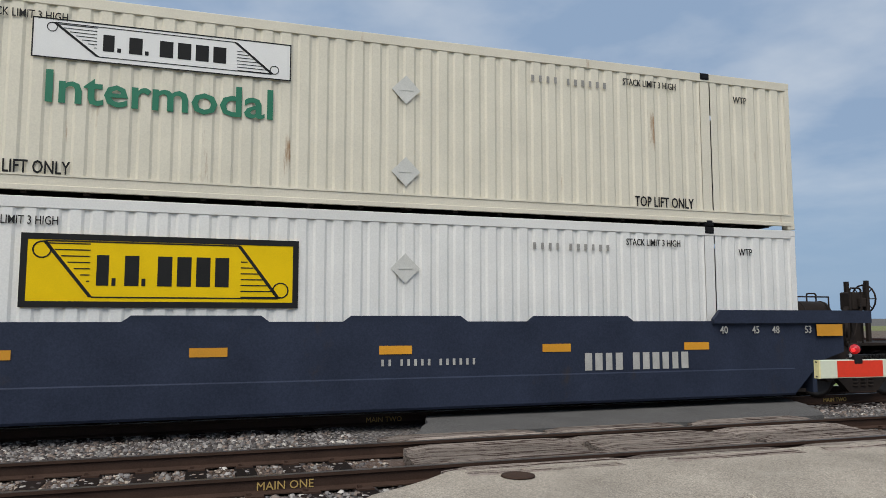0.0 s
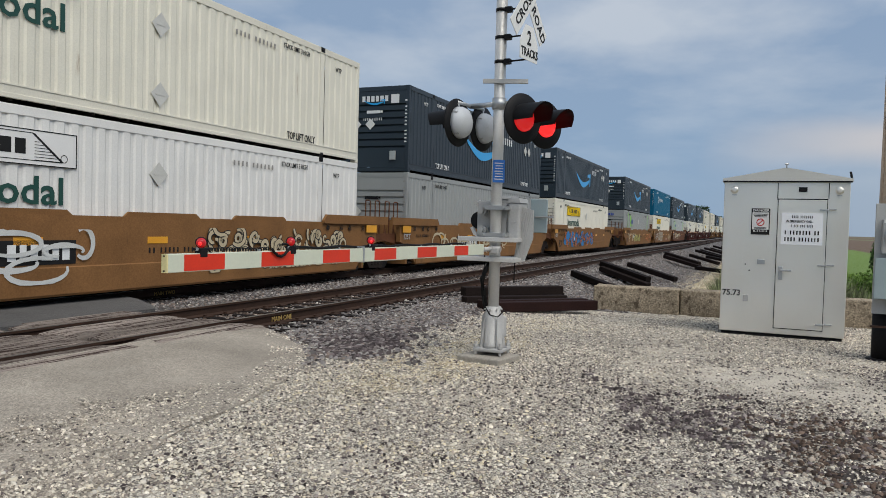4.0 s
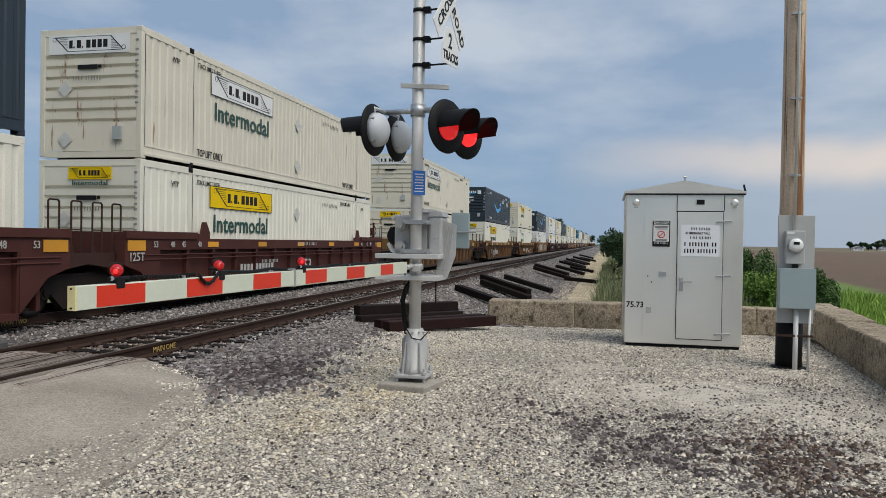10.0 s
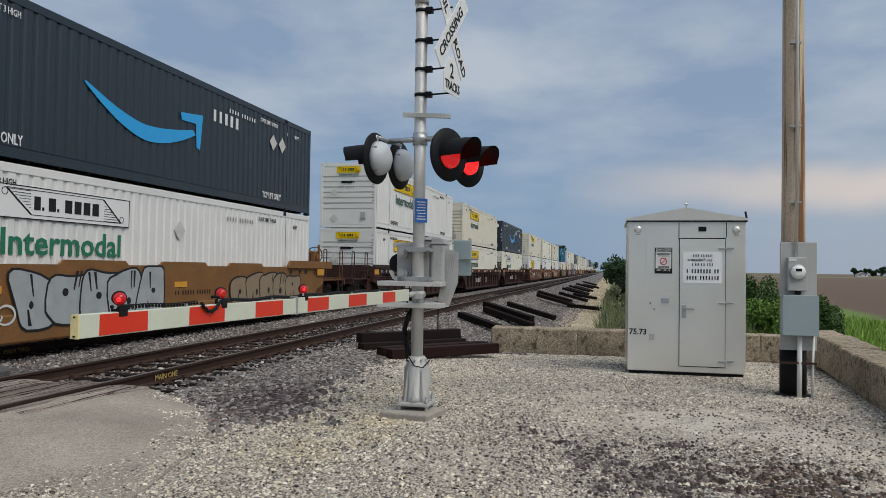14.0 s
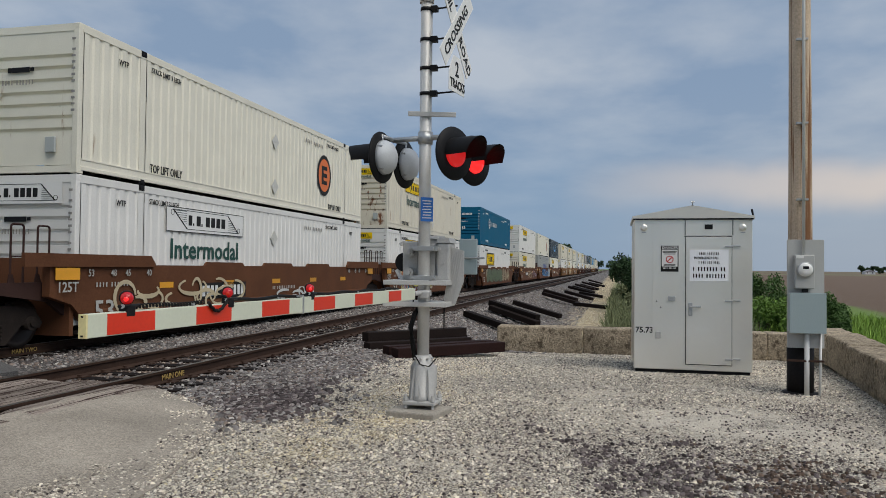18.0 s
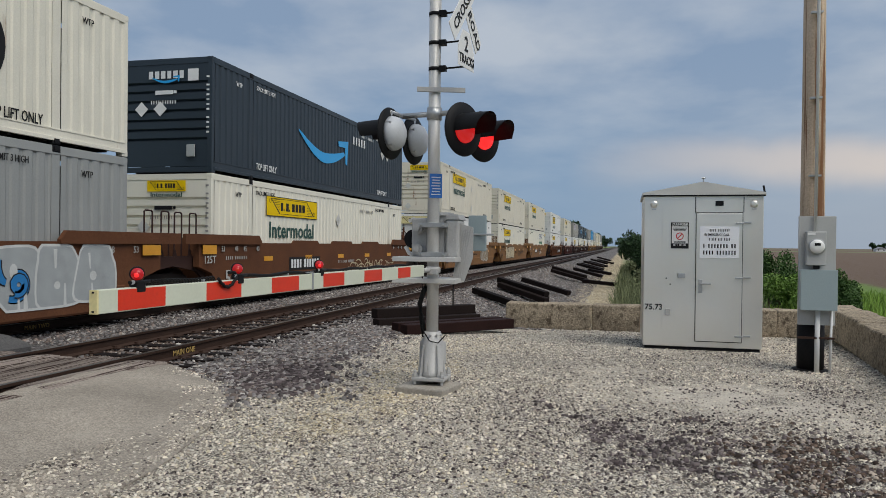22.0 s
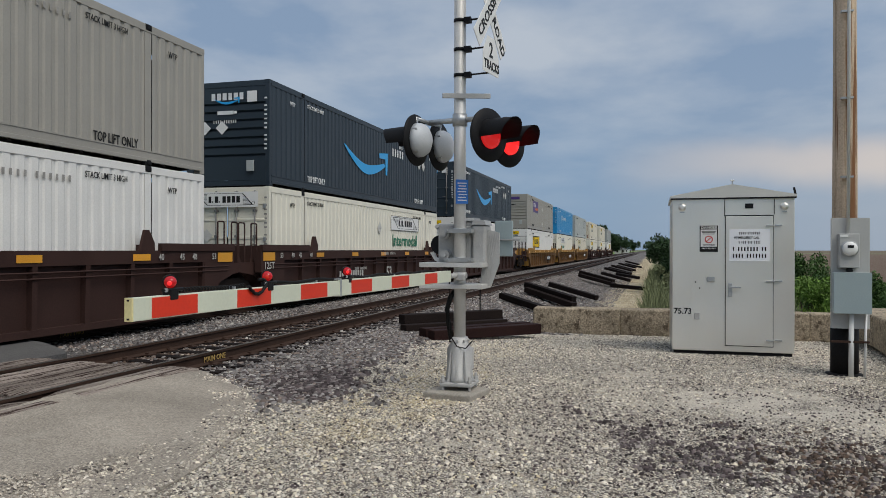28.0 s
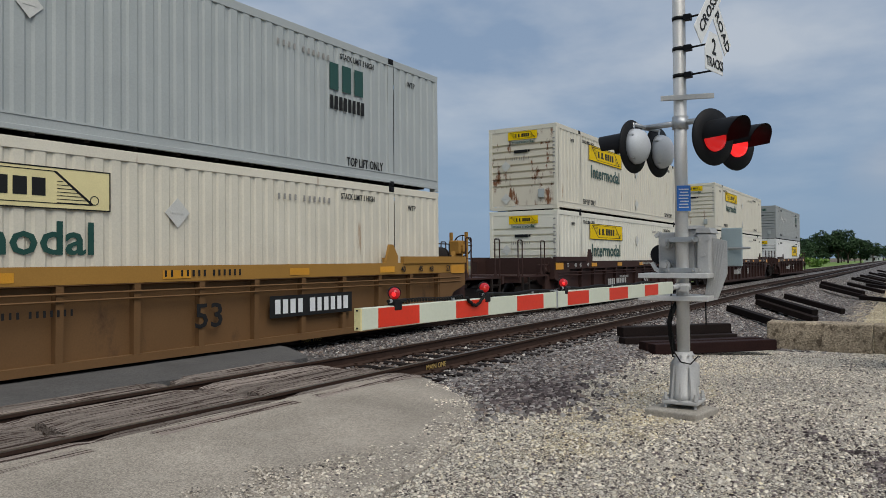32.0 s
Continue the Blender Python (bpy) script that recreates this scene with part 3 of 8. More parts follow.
def ground_mat():
    m = bpy.data.materials.new("country_ground")
    m.use_nodes = True
    n, l = m.node_tree.nodes, m.node_tree.links
    b = n["Principled BSDF"]
    b.inputs["Roughness"].default_value = 0.95
    co = n.new("ShaderNodeTexCoord")
    sp = n.new("ShaderNodeSeparateXYZ")
    l.new(co.outputs["Object"], sp.inputs[0])

    def noise_at(scale, detail=5, rough=0.6):
        t = n.new("ShaderNodeTexNoise")
        t.inputs["Scale"].default_value, t.inputs["Detail"].default_value, t.inputs["Roughness"].default_value = scale, detail, rough
        l.new(co.outputs["Object"], t.inputs["Vector"])
        return t.outputs["Fac"]

    def step(src, a, c):
        r = n.new("ShaderNodeMapRange"); r.interpolation_type = "SMOOTHSTEP"
        r.inputs["From Min"].default_value, r.inputs["From Max"].default_value = a, c
        l.new(src, r.inputs[0])
        return r.outputs[0]

    def blend(f, c1, c2):
        x = n.new("ShaderNodeMixRGB")
        l.new(f, x.inputs[0])
        for i, c in ((1, c1), (2, c2)):
            if isinstance(c, tuple):
                x.inputs[i].default_value = (*c, 1)
            else:
                l.new(c, x.inputs[i])
        return x.outputs[0]

    def math2(op, a, c):
        x = n.new("ShaderNodeMath"); x.operation = op
        for i, v in ((0, a), (1, c)):
            if isinstance(v, (int, float)):
                x.inputs[i].default_value = v
            else:
                l.new(v, x.inputs[i])
        return x.outputs[0]

    wob = math2("MULTIPLY", math2("SUBTRACT", noise_at(0.6), 0.5), 2.2)
    ys = math2("ADD", sp.outputs[1], wob)
    xs = math2("ADD", sp.outputs[0], wob)
    def cells(scale):
        """Packed stones: a chance value for each, and how far a place lies from its stone's middle."""
        v = n.new("ShaderNodeTexVoronoi")
        v.inputs["Scale"].default_value = scale
        l.new(co.outputs["Object"], v.inputs["Vector"])
        c = n.new("ShaderNodeSeparateColor")
        l.new(v.outputs["Color"], c.inputs[0])
        return c.outputs[0], v.outputs["Distance"]

    def tones(src, cols):
        rp = n.new("ShaderNodeValToRGB")
        rp.color_ramp.interpolation = "CONSTANT"
        for i, (p, c) in enumerate(cols):
            e = rp.color_ramp.elements[i] if i < 2 else rp.color_ramp.elements.new(p)
            e.position, e.color = p, (*c, 1)
        l.new(src, rp.inputs[0])
        return rp.outputs[0]

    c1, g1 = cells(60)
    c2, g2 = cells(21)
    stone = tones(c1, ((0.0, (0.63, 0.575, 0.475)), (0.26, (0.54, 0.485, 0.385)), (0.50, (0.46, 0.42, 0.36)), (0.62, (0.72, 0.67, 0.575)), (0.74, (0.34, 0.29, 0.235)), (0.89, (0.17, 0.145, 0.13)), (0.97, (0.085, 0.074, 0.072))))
    # shade between the stones, painted in: colour darkens away from each stone's middle
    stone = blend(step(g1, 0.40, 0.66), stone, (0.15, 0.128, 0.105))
    # fine dust trodden between the stones, in drifts and in two bare places
    fine_c, fine_g = cells(120)
    grit_ = tones(fine_c, ((0.0, (0.60, 0.545, 0.455)), (0.45, (0.53, 0.475, 0.39)), (0.80, (0.66, 0.605, 0.515)), (0.93, (0.33, 0.285, 0.24))))
    px1, py1 = math2("SUBTRACT", sp.outputs[0], 10.0), math2("SUBTRACT", sp.outputs[1], 0.25)
    bare1 = math2("ADD", math2("MULTIPLY", math2("MULTIPLY", px1, px1), 0.75), math2("MULTIPLY", math2("MULTIPLY", py1, py1), 0.55))
    px2, py2 = math2("SUBTRACT", sp.outputs[0], 9.3), math2("SUBTRACT", sp.outputs[1], -1.0)
    bare2 = math2("ADD", math2("MULTIPLY", math2("MULTIPLY", px2, px2), 0.7), math2("MULTIPLY", math2("MULTIPLY", py2, py2), 1.6))
    bare = math2("MULTIPLY", math2("MAXIMUM", step(bare1, 1.0, 0.2), step(bare2, 1.0, 0.2)), step(noise_at(1.7, 5), 0.36, 0.56))
    drifts = math2("MULTIPLY", step(noise_at(0.9, 5), 0.50, 0.66), 0.6)
    pale = blend(math2("MAXIMUM", bare, drifts), stone, grit_)
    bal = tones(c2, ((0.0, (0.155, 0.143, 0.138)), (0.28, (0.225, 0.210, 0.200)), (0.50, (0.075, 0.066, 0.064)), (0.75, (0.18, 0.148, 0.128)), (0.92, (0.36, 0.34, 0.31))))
    # likewise the ballast's colour carries painted shade in its gaps
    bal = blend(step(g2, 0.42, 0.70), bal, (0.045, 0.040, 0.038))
    rust_y = math2("MULTIPLY", step(math2("ABSOLUTE", math2("SUBTRACT", math2("ABSOLUTE", math2("SUBTRACT", sp.outputs[1], 10.55), 0), 2.15), 0), 1.0, 0.6), 0.75)
    bal = blend(rust_y, bal, (0.105, 0.066, 0.050))
    shoulder = math2("ADD", ys, math2("MULTIPLY", step(sp.outputs[0], 17.5, 20.0), 1.9))
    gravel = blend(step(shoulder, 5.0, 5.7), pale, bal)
    # oily earth worked up between the stones
    wx, wy = math2("SUBTRACT", sp.outputs[0], 6.9), math2("SUBTRACT", sp.outputs[1], 0.15)
    rad = math2("ADD", math2("MULTIPLY", math2("MULTIPLY", wx, wx), 0.30), math2("MULTIPLY", math2("MULTIPLY", wy, wy), 0.75))
    oily = math2("MULTIPLY", step(rad, 1.0, 0.2), step(noise_at(2.4, 6, 0.65), 0.50, 0.57))
    # a yellower drift of gravel
    vx, vy = math2("SUBTRACT", sp.outputs[0], 9.4), math2("SUBTRACT", sp.outputs[1], 4.15)
    drift = math2("ADD", math2("MULTIPLY", math2("MULTIPLY", vx, vx), 0.11), math2("MULTIPLY", math2("MULTIPLY", vy, vy), 1.3))
    tan_f = math2("MULTIPLY", math2("MULTIPLY", step(drift, 1.0, 0.1), step(noise_at(1.3, 4), 0.40, 0.60)), step(shoulder, 5.2, 4.5))
    yel = n.new("ShaderNodeMixRGB"); yel.blend_type = "MULTIPLY"; yel.inputs[2].default_value = (1.08, 0.98, 0.74, 1)
    l.new(math2("MAXIMUM", tan_f, math2("MULTIPLY", step(sp.outputs[0], 18.4, 20.5), step(shoulder, 5.7, 5.0))), yel.inputs[0]); l.new(gravel, yel.inputs[1])
    gravel = blend(oily, yel.outputs[0], (0.050, 0.040, 0.034))
    gravel = blend(step(ys, 13.9, 14.3), gravel, pale)
    grass = blend(noise_at(3.0, 6), (0.085, 0.155, 0.026), (0.17, 0.25, 0.05))
    soil = blend(noise_at(0.22, 6), (0.088, 0.054, 0.034), (0.145, 0.095, 0.062))
    rows_ = n.new("ShaderNodeTexWave")
    rows_.inputs["Scale"].default_value, rows_.inputs["Distortion"].default_value = 0.35, 1.5
    rows_.bands_direction = "Y"
    l.new(co.outputs["Object"], rows_.inputs["Vector"])
    soil = blend(math2("MULTIPLY", rows_.outputs["Fac"], 0.35), soil, (0.165, 0.115, 0.078))
    far_y = math2("ADD", sp.outputs[1], math2("MULTIPLY", math2("SUBTRACT", noise_at(0.02), 0.5), 10))
    field = blend(step(far_y, -17.0, -15.0), soil, grass)
    # pale stubble and green strips far out
    strip = step(math2("SINE", math2("MULTIPLY", sp.outputs[0], 0.012), 0), 0.55, 0.75)
    field = blend(math2("MULTIPLY", strip, step(sp.outputs[0], 220, 300)), field, (0.15, 0.16, 0.075))
    south = blend(step(ys, -2.6, -3.4), gravel, field)
    # past the block wall the pad ends in weeds
    pad_end = math2("MULTIPLY", step(xs, 18.6, 20.2), step(ys, 1.9, 0.9))
    south = blend(pad_end, south, field)
    south = blend(math2("MULTIPLY", math2("MULTIPLY", step(xs, 28.0, 34.0), step(ys, -2.5, -0.5)), step(ys, 1.7, 0.9)), south, blend(noise_at(1.2, 5), (0.12, 0.115, 0.06), (0.17, 0.16, 0.10)))
    north = blend(step(ys, 15.0, 16.5), south, grass)
    stubble = blend(noise_at(0.15, 5), (0.085, 0.062, 0.045), (0.13, 0.098, 0.070))
    farn = blend(step(far_y, 38, 44), north, stubble)
    farn = blend(step(far_y, 118, 126), farn, (0.155, 0.165, 0.055))
    farn = blend(step(far_y, 190, 205), farn, blend(noise_at(0.01, 3), (0.075, 0.068, 0.060), (0.11, 0.10, 0.088)))
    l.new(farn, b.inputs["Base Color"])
    bp = n.new("ShaderNodeBump")
    bp.inputs["Strength"].default_value, bp.inputs["Distance"].default_value = 1.0, 0.016
    bp.invert = True
    l.new(g1, bp.inputs["Height"])
    b2 = n.new("ShaderNodeBump")
    b2.inputs["Strength"].default_value, b2.inputs["Distance"].default_value = 0.5, 0.03
    b2.invert = True
    l.new(g2, b2.inputs["Height"])
    l.new(bp.outputs[0], b2.inputs["Normal"])
    l.new(b2.outputs[0], b.inputs["Normal"])
    return m


def ground():
    def axis(fine0, fine1, stepf, far):
        v = list(np.arange(fine0, fine1, stepf))
        d, p = stepf, fine1
        while p < far:
            v.append(p)
            d *= 1.35
            p += d
        v.append(far)
        d, p, w = stepf, fine0, []
        while p > -far:
            d *= 1.35
            p -= d
            w.append(p)
        return sorted(w) + v
    xs, ys = axis(-6, 30, 0.5, 4500), axis(-8, 22, 0.4, 4500)
    vs = [(x, y, land(x, y) + (0.012 * noise.noise((x * 1.7, y * 1.7, 3)) if abs(x) < 40 and abs(y) < 25 else 0)) for y in ys for x in xs]
    nx = len(xs)
    fs = [(j * nx + i, j * nx + i + 1, (j + 1) * nx + i + 1, (j + 1) * nx + i) for j in range(len(ys) - 1) for i in range(nx - 1)]
    me = bpy.data.meshes.new("ground")
    me.from_pydata(vs, [], fs)
    for p in me.polygons:
        p.use_smooth = True
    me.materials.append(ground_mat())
    g = new("ground", me)
    tagged(g, "gravel pad, ballast, grass and ploughed fields", "ground", kind="structure")


ground()


def sheet(name, outline, z_of, material, thick, label, cat):
    """A paved slab over an outline, its top following z_of."""
    bm = B()
    top = [bm.verts.new((x, y, z_of(x, y))) for x, y in outline]
    f = bm.faces.new(top)
    bmesh.ops.triangulate(bm, faces=[f])
    for _ in range(3):
        bmesh.ops.subdivide_edges(bm, edges=[e for e in bm.edges if e.calc_length() > 0.7], cuts=1)
        bmesh.ops.triangulate(bm, faces=bm.faces)
    for v in bm.verts:
        v.co.z = z_of(v.co.x, v.co.y) + 0.006 * noise.noise((v.co.x * 1.3, v.co.y * 1.3, 0))
    rim = [e for e in bm.edges if e.is_boundary]
    ret = bmesh.ops.extrude_edge_only(bm, edges=rim)
    for v in ret["geom"]:
        if isinstance(v, bmesh.types.BMVert):
            v.co.z -= thick
    ob = part(name, bm, material)
    tagged(ob, label, cat, kind="structure")
    return ob


def wavy(pts, amp, seed):
    """An outline with a broken edge: each side cut up and jogged a little."""
    r, out = random.Random(seed), []
    for (x0, y0), (x1, y1) in zip(pts, pts[1:] + pts[:1]):
        n = max(1, int(math.hypot(x1 - x0, y1 - y0) / 0.35))
        n = min(n, 24)
        for i in range(n):
            a = i / n
            out.append((x0 + (x1 - x0) * a + r.uniform(-amp, amp), y0 + (y1 - y0) * a + r.uniform(-amp, amp)))
    return out


ROAD_EDGE = [(9.75, 7.36), (9.55, 6.75), (9.0, 6.1), (8.3, 5.55), (7.4, 5.1), (6.2, 4.85), (5.0, 4.6), (3.8, 4.15), (2.7, 3.3), (1.7, 2.3), (0.8, 1.0), (-0.6, -3.0), (-2.5, -9.0)]


def edge_gap(x, y):
    """How far a place lies inside the road's gravelled edge."""
    best = 99
    for (x0, y0), (x1, y1) in zip(ROAD_EDGE, ROAD_EDGE[1:]):
        t = max(0, min(1, ((x - x0) * (x1 - x0) + (y - y0) * (y1 - y0)) / ((x1 - x0) ** 2 + (y1 - y0) ** 2)))
        best = min(best, math.hypot(x - x0 - t * (x1 - x0), y - y0 - t * (y1 - y0)))
    return best


def apron_edge(x):
    """Where the smooth apron by the planks gives way to asphalt strewn with gravel."""
    k = [(1.0, 4.6), (3.3, 5.2), (4.4, 5.6), (5.2, 5.75), (6.0, 5.6), (7.0, 5.36), (12.0, 5.3)]
    for (x0, y0), (x1, y1) in zip(k, k[1:]):
        if x < x1:
            return y0 + (y1 - y0) * max(0.0, x - x0) / (x1 - x0)
    return 5.3


def road_z(x, y):
    z = 0.03 + 0.14 * sstep(3.2, 7.3, y) - 0.025 * sstep(2.5, -3, y)
    return land(x, y) + 0.012 + (z - land(x, y) - 0.012) * sstep(0.0, 1.3, edge_gap(x, y) + 0.6 * sstep(6.2, 7.2, y))


sheet("road", wavy(ROAD_EDGE + [(-6.5, -9.0), (-2.2, 0.0), (0.2, 4.2), (1.9, 6.6), (2.9, 7.30)], 0.05, 2), road_z, ASPH, 0.25, "worn grey asphalt road with a broken edge", "road")
sheet("road_between_tracks", wavy([(3.2, 9.72), (10.0, 9.62), (10.9, 10.9), (11.3, 11.86), (4.1, 11.86)], 0.05, 3), lambda x, y: 0.165, ASPH2, 0.25, "dark asphalt between the two tracks", "road")
sheet("road_in_far_track", [(4.4, 12.10), (11.5, 12.10), (12.0, 13.30), (5.0, 13.30)], lambda x, y: 0.165, ASPH2, 0.25, "dark asphalt between the far rails", "road")
sheet("road_beyond", wavy([(5.2, 13.54), (12.2, 13.54), (21.0, 40), (75, 180), (58, 180), (13, 40)], 0.05, 4), lambda x, y: 0.16 - 0.9 * sstep(14.5, 22, y), ASPHFAR, 0.3, "asphalt road beyond the tracks", "road")


# ---------------------------------------------------------------- rails, sleepers, crossing
def rail_profile():
    return [(-0.076, 0.0), (0.076, 0.0), (0.076, 0.012), (0.012, 0.035), (0.009, 0.128), (0.036, 0.138), (0.036, 0.168), (-0.036, 0.168), (-0.036, 0.138), (-0.009, 0.128), (-0.012, 0.035), (-0.076, 0.012)]


def rails():
    for nm, yc in (("near", Y1), ("far", Y2)):
        tr = new("railway_track")
        tagged(tr, f"rusted steel rails on creosoted sleepers, the {nm} track", "railway track", "tracks", "structure")
        for dy in (-0.753, 0.753):
            r = part("rail", prism(B(), [(yc + dy + p, 0.008 + h) for p, h in rail_profile()], "x", -60, 1500), RAIL, tr, "rusted steel rail")
            part("rail_head", box(B(), -60, 1500, yc + dy - 0.030, yc + dy + 0.030, 0.1755, 0.1795), RAILTOP, r, "bright worn running band")
            # spiked plates
        tie = mesh("sleeper", box(B(), -0.115, 0.115, -1.3, 1.3, -0.16, 0.004, 0.012), CREO)
        pl = mesh("tie_plate", box(box(box(B(), -0.09, 0.09, -0.17, 0.17, 0.004, 0.020), -0.07, -0.03, -0.11, -0.06, 0.02, 0.045), 0.03, 0.07, 0.06, 0.11, 0.02, 0.045), RAIL)
        i = 0
        x = -6.0
        while x < 62:
            if not (2.4 < x < 9.9 + (2.2 if yc == Y2 else 0)):
                t = part("sleeper", tie, None, tr, m=pose(x, yc + random.uniform(-0.03, 0.03), 0, 0, 0, random.uniform(-1, 1)))
                if yc == Y1 and -3 < x < 34:
                    for dy in (-0.753, 0.753):
                        part("tie_plate", pl, None, t, m=pose(0, dy, 0))
            x += 0.535
        bm = B()
        while x < 330:
            box(bm, x - 0.115, x + 0.115, yc - 1.3, yc + 1.3, -0.16, 0.004)
            x += 0.535
        far = part("far_sleepers", bm, CREO, tr)
        far["kind"] = "stuff"
        for x, nm2 in (((10.42, "MAIN ONE"), (0.98, "MAIN ONE")) if yc == Y1 else ((12.3, "MAIN TWO"), (3.0, "MAIN TWO"))):
            part("rail_lettering", lettering(nm2, 0.115, YELLOWP, 0.0, 1.0), None, tr, "yellow painted lettering on the rail", m=on_side(x, yc - 0.753 - 0.030, 0.045))


rails()


def plank_mesh(length, width, seed):
    """A flat crossing plank split along its grain, with chewed ends."""
    r = random.Random(seed)
    bm = B()
    n, m = 8, 26
    tops, k = [], 0
    while k < m:
        # a run of sound wood, then a split
        for _ in range(r.choice((1, 2, 3, 4))):
            tops.append(r.uniform(-0.004, 0.003))
        tops.append(-r.uniform(0.018, 0.045))
        k = len(tops)
    tops = tops[:m]
    reach = [(r.uniform(-0.3, 0.4), r.uniform(0.6, 1.3)) for _ in range(m)]
    rings = []
    for i in range(n + 1):
        u = i / n
        x = length * u + (r.uniform(-0.04, 0.04) if i in (0, n) else 0)
        w0, w1 = -width / 2 + r.uniform(0, 0.02) ** 1.0, width / 2 - r.uniform(0, 0.02)
        z = 0.170 - (0.03 if i in (0, n) else 0)
        row = [(x, w0, 0.02), (x, w0, z - 0.02)]
        for k in range(m):
            h = tops[k]
            if h < -0.01 and not reach[k][0] < u < reach[k][1]:
                h = -0.002
            row.append((x, w0 + 0.008 + (w1 - w0 - 0.016) * (k + r.uniform(-0.15, 0.15)) / (m - 1), z + h))
        row += [(x, w1, z - 0.02), (x, w1, 0.02)]
        rings.append([bm.verts.new(p) for p in row])
    for a, c in zip(rings, rings[1:]):
        for k in range(len(a) - 1):
            bm.faces.new((a[k], c[k], c[k + 1], a[k + 1]))
    for a in (rings[0], rings[-1]):
        bm.faces.new(a)
    return bm


def crossing():
    cr = new("plank_crossing")
    tagged(cr, "grey weathered timber plank crossing between the near rails", "level crossing", kind="structure")
    k = 0
    meshes = [mesh("plank", plank_mesh(2.24, 0.222, 70 + i), PLANK) for i in range(8)]
    for y in (Y1 - 1.26, Y1 - 1.01, Y1 - 0.56, Y1 - 0.31, Y1 - 0.06, Y1 + 0.19, Y1 + 0.44, Y1 + 0.97, Y1 + 1.215):
        for i in range(3):
            k += 1
            part("plank", meshes[(k * 5) % 8], None, cr, m=pose(2.75 + i * 2.27 + 0.1 * ((k * 7) % 5 - 2) / 2, y, random.uniform(-0.004, 0.004), random.uniform(-0.5, 0.5), 0, random.uniform(-0.15, 0.15)))


crossing()


# ---------------------------------------------------------------- crossing signal with its gate
ND, AD = Vector((-0.18, -0.984, 0)).normalized(), Vector((0.984, -0.18, 0)).normalized()


def lamp_unit(parent, c, n, lens, label):
    """Backing disc, hood, lens and housing of one flashing lamp, looking along n."""
    c, n = Vector(c), Vector(n)
    q = n.to_track_quat("Z", "Y")
    d = part("backing_disc", lathe(B(), [(0.10, -0.02), (0.295, -0.012), (0.30, 0.0), (0.295, 0.012), (0.17, 0.016)], c, n, 36), BLACK, parent, label)
    part("lens", lathe(B(), [(0.155, 0.0), (0.15, 0.03), (0.11, 0.05), (0.05, 0.058), (0.01, 0.06)], c + n * 0.018, n, 28), lens, d, "red signal lens")
    bm = B()
    rings = []
    for k, (h, r) in enumerate(((0.01, 0.168), (0.20, 0.160), (0.40, 0.150))):
        ring = []
        for i in range(25):
            a = math.radians(-12 + 204 * i / 24)
            cut = 1.0 if k == 0 else 0.80 + 0.20 * max(0, math.sin(a))
            ring.append((a, r, h * cut))
        rings.append(ring)
    for rr in (0.0, 0.008):
        vs = [[bm.verts.new(c + q @ Vector(((r + rr) * math.cos(a), (r + rr) * math.sin(a), h))) for a, r, h in ring] for ring in rings]
        for lo, hi in zip(vs, vs[1:]):
            for i in range(24):
                bm.faces.new((lo[i], lo[i + 1], hi[i + 1], hi[i])).smooth = True
    part("hood", bm, BLACK, d, "black lamp hood")
    hs = part("housing", lathe(B(), [(0.20, 0.0), (0.195, 0.05), (0.17, 0.10), (0.09, 0.15), (0.02, 0.155)], c - n * 0.02, -n, 24), HOUSING, d, "pale grey lamp housing")
    bm = B()
    for a in (0.6, 2.2, 3.8, 5.4):
        cyl(bm, c - n * 0.03 + q @ Vector((0.19 * math.cos(a), 0.19 * math.sin(a), 0)), c - n * 0.09 + q @ Vector((0.19 * math.cos(a), 0.19 * math.sin(a), 0)), 0.014, 6)
    part("latch", bm, GALV, d)["kind"] = "stuff"


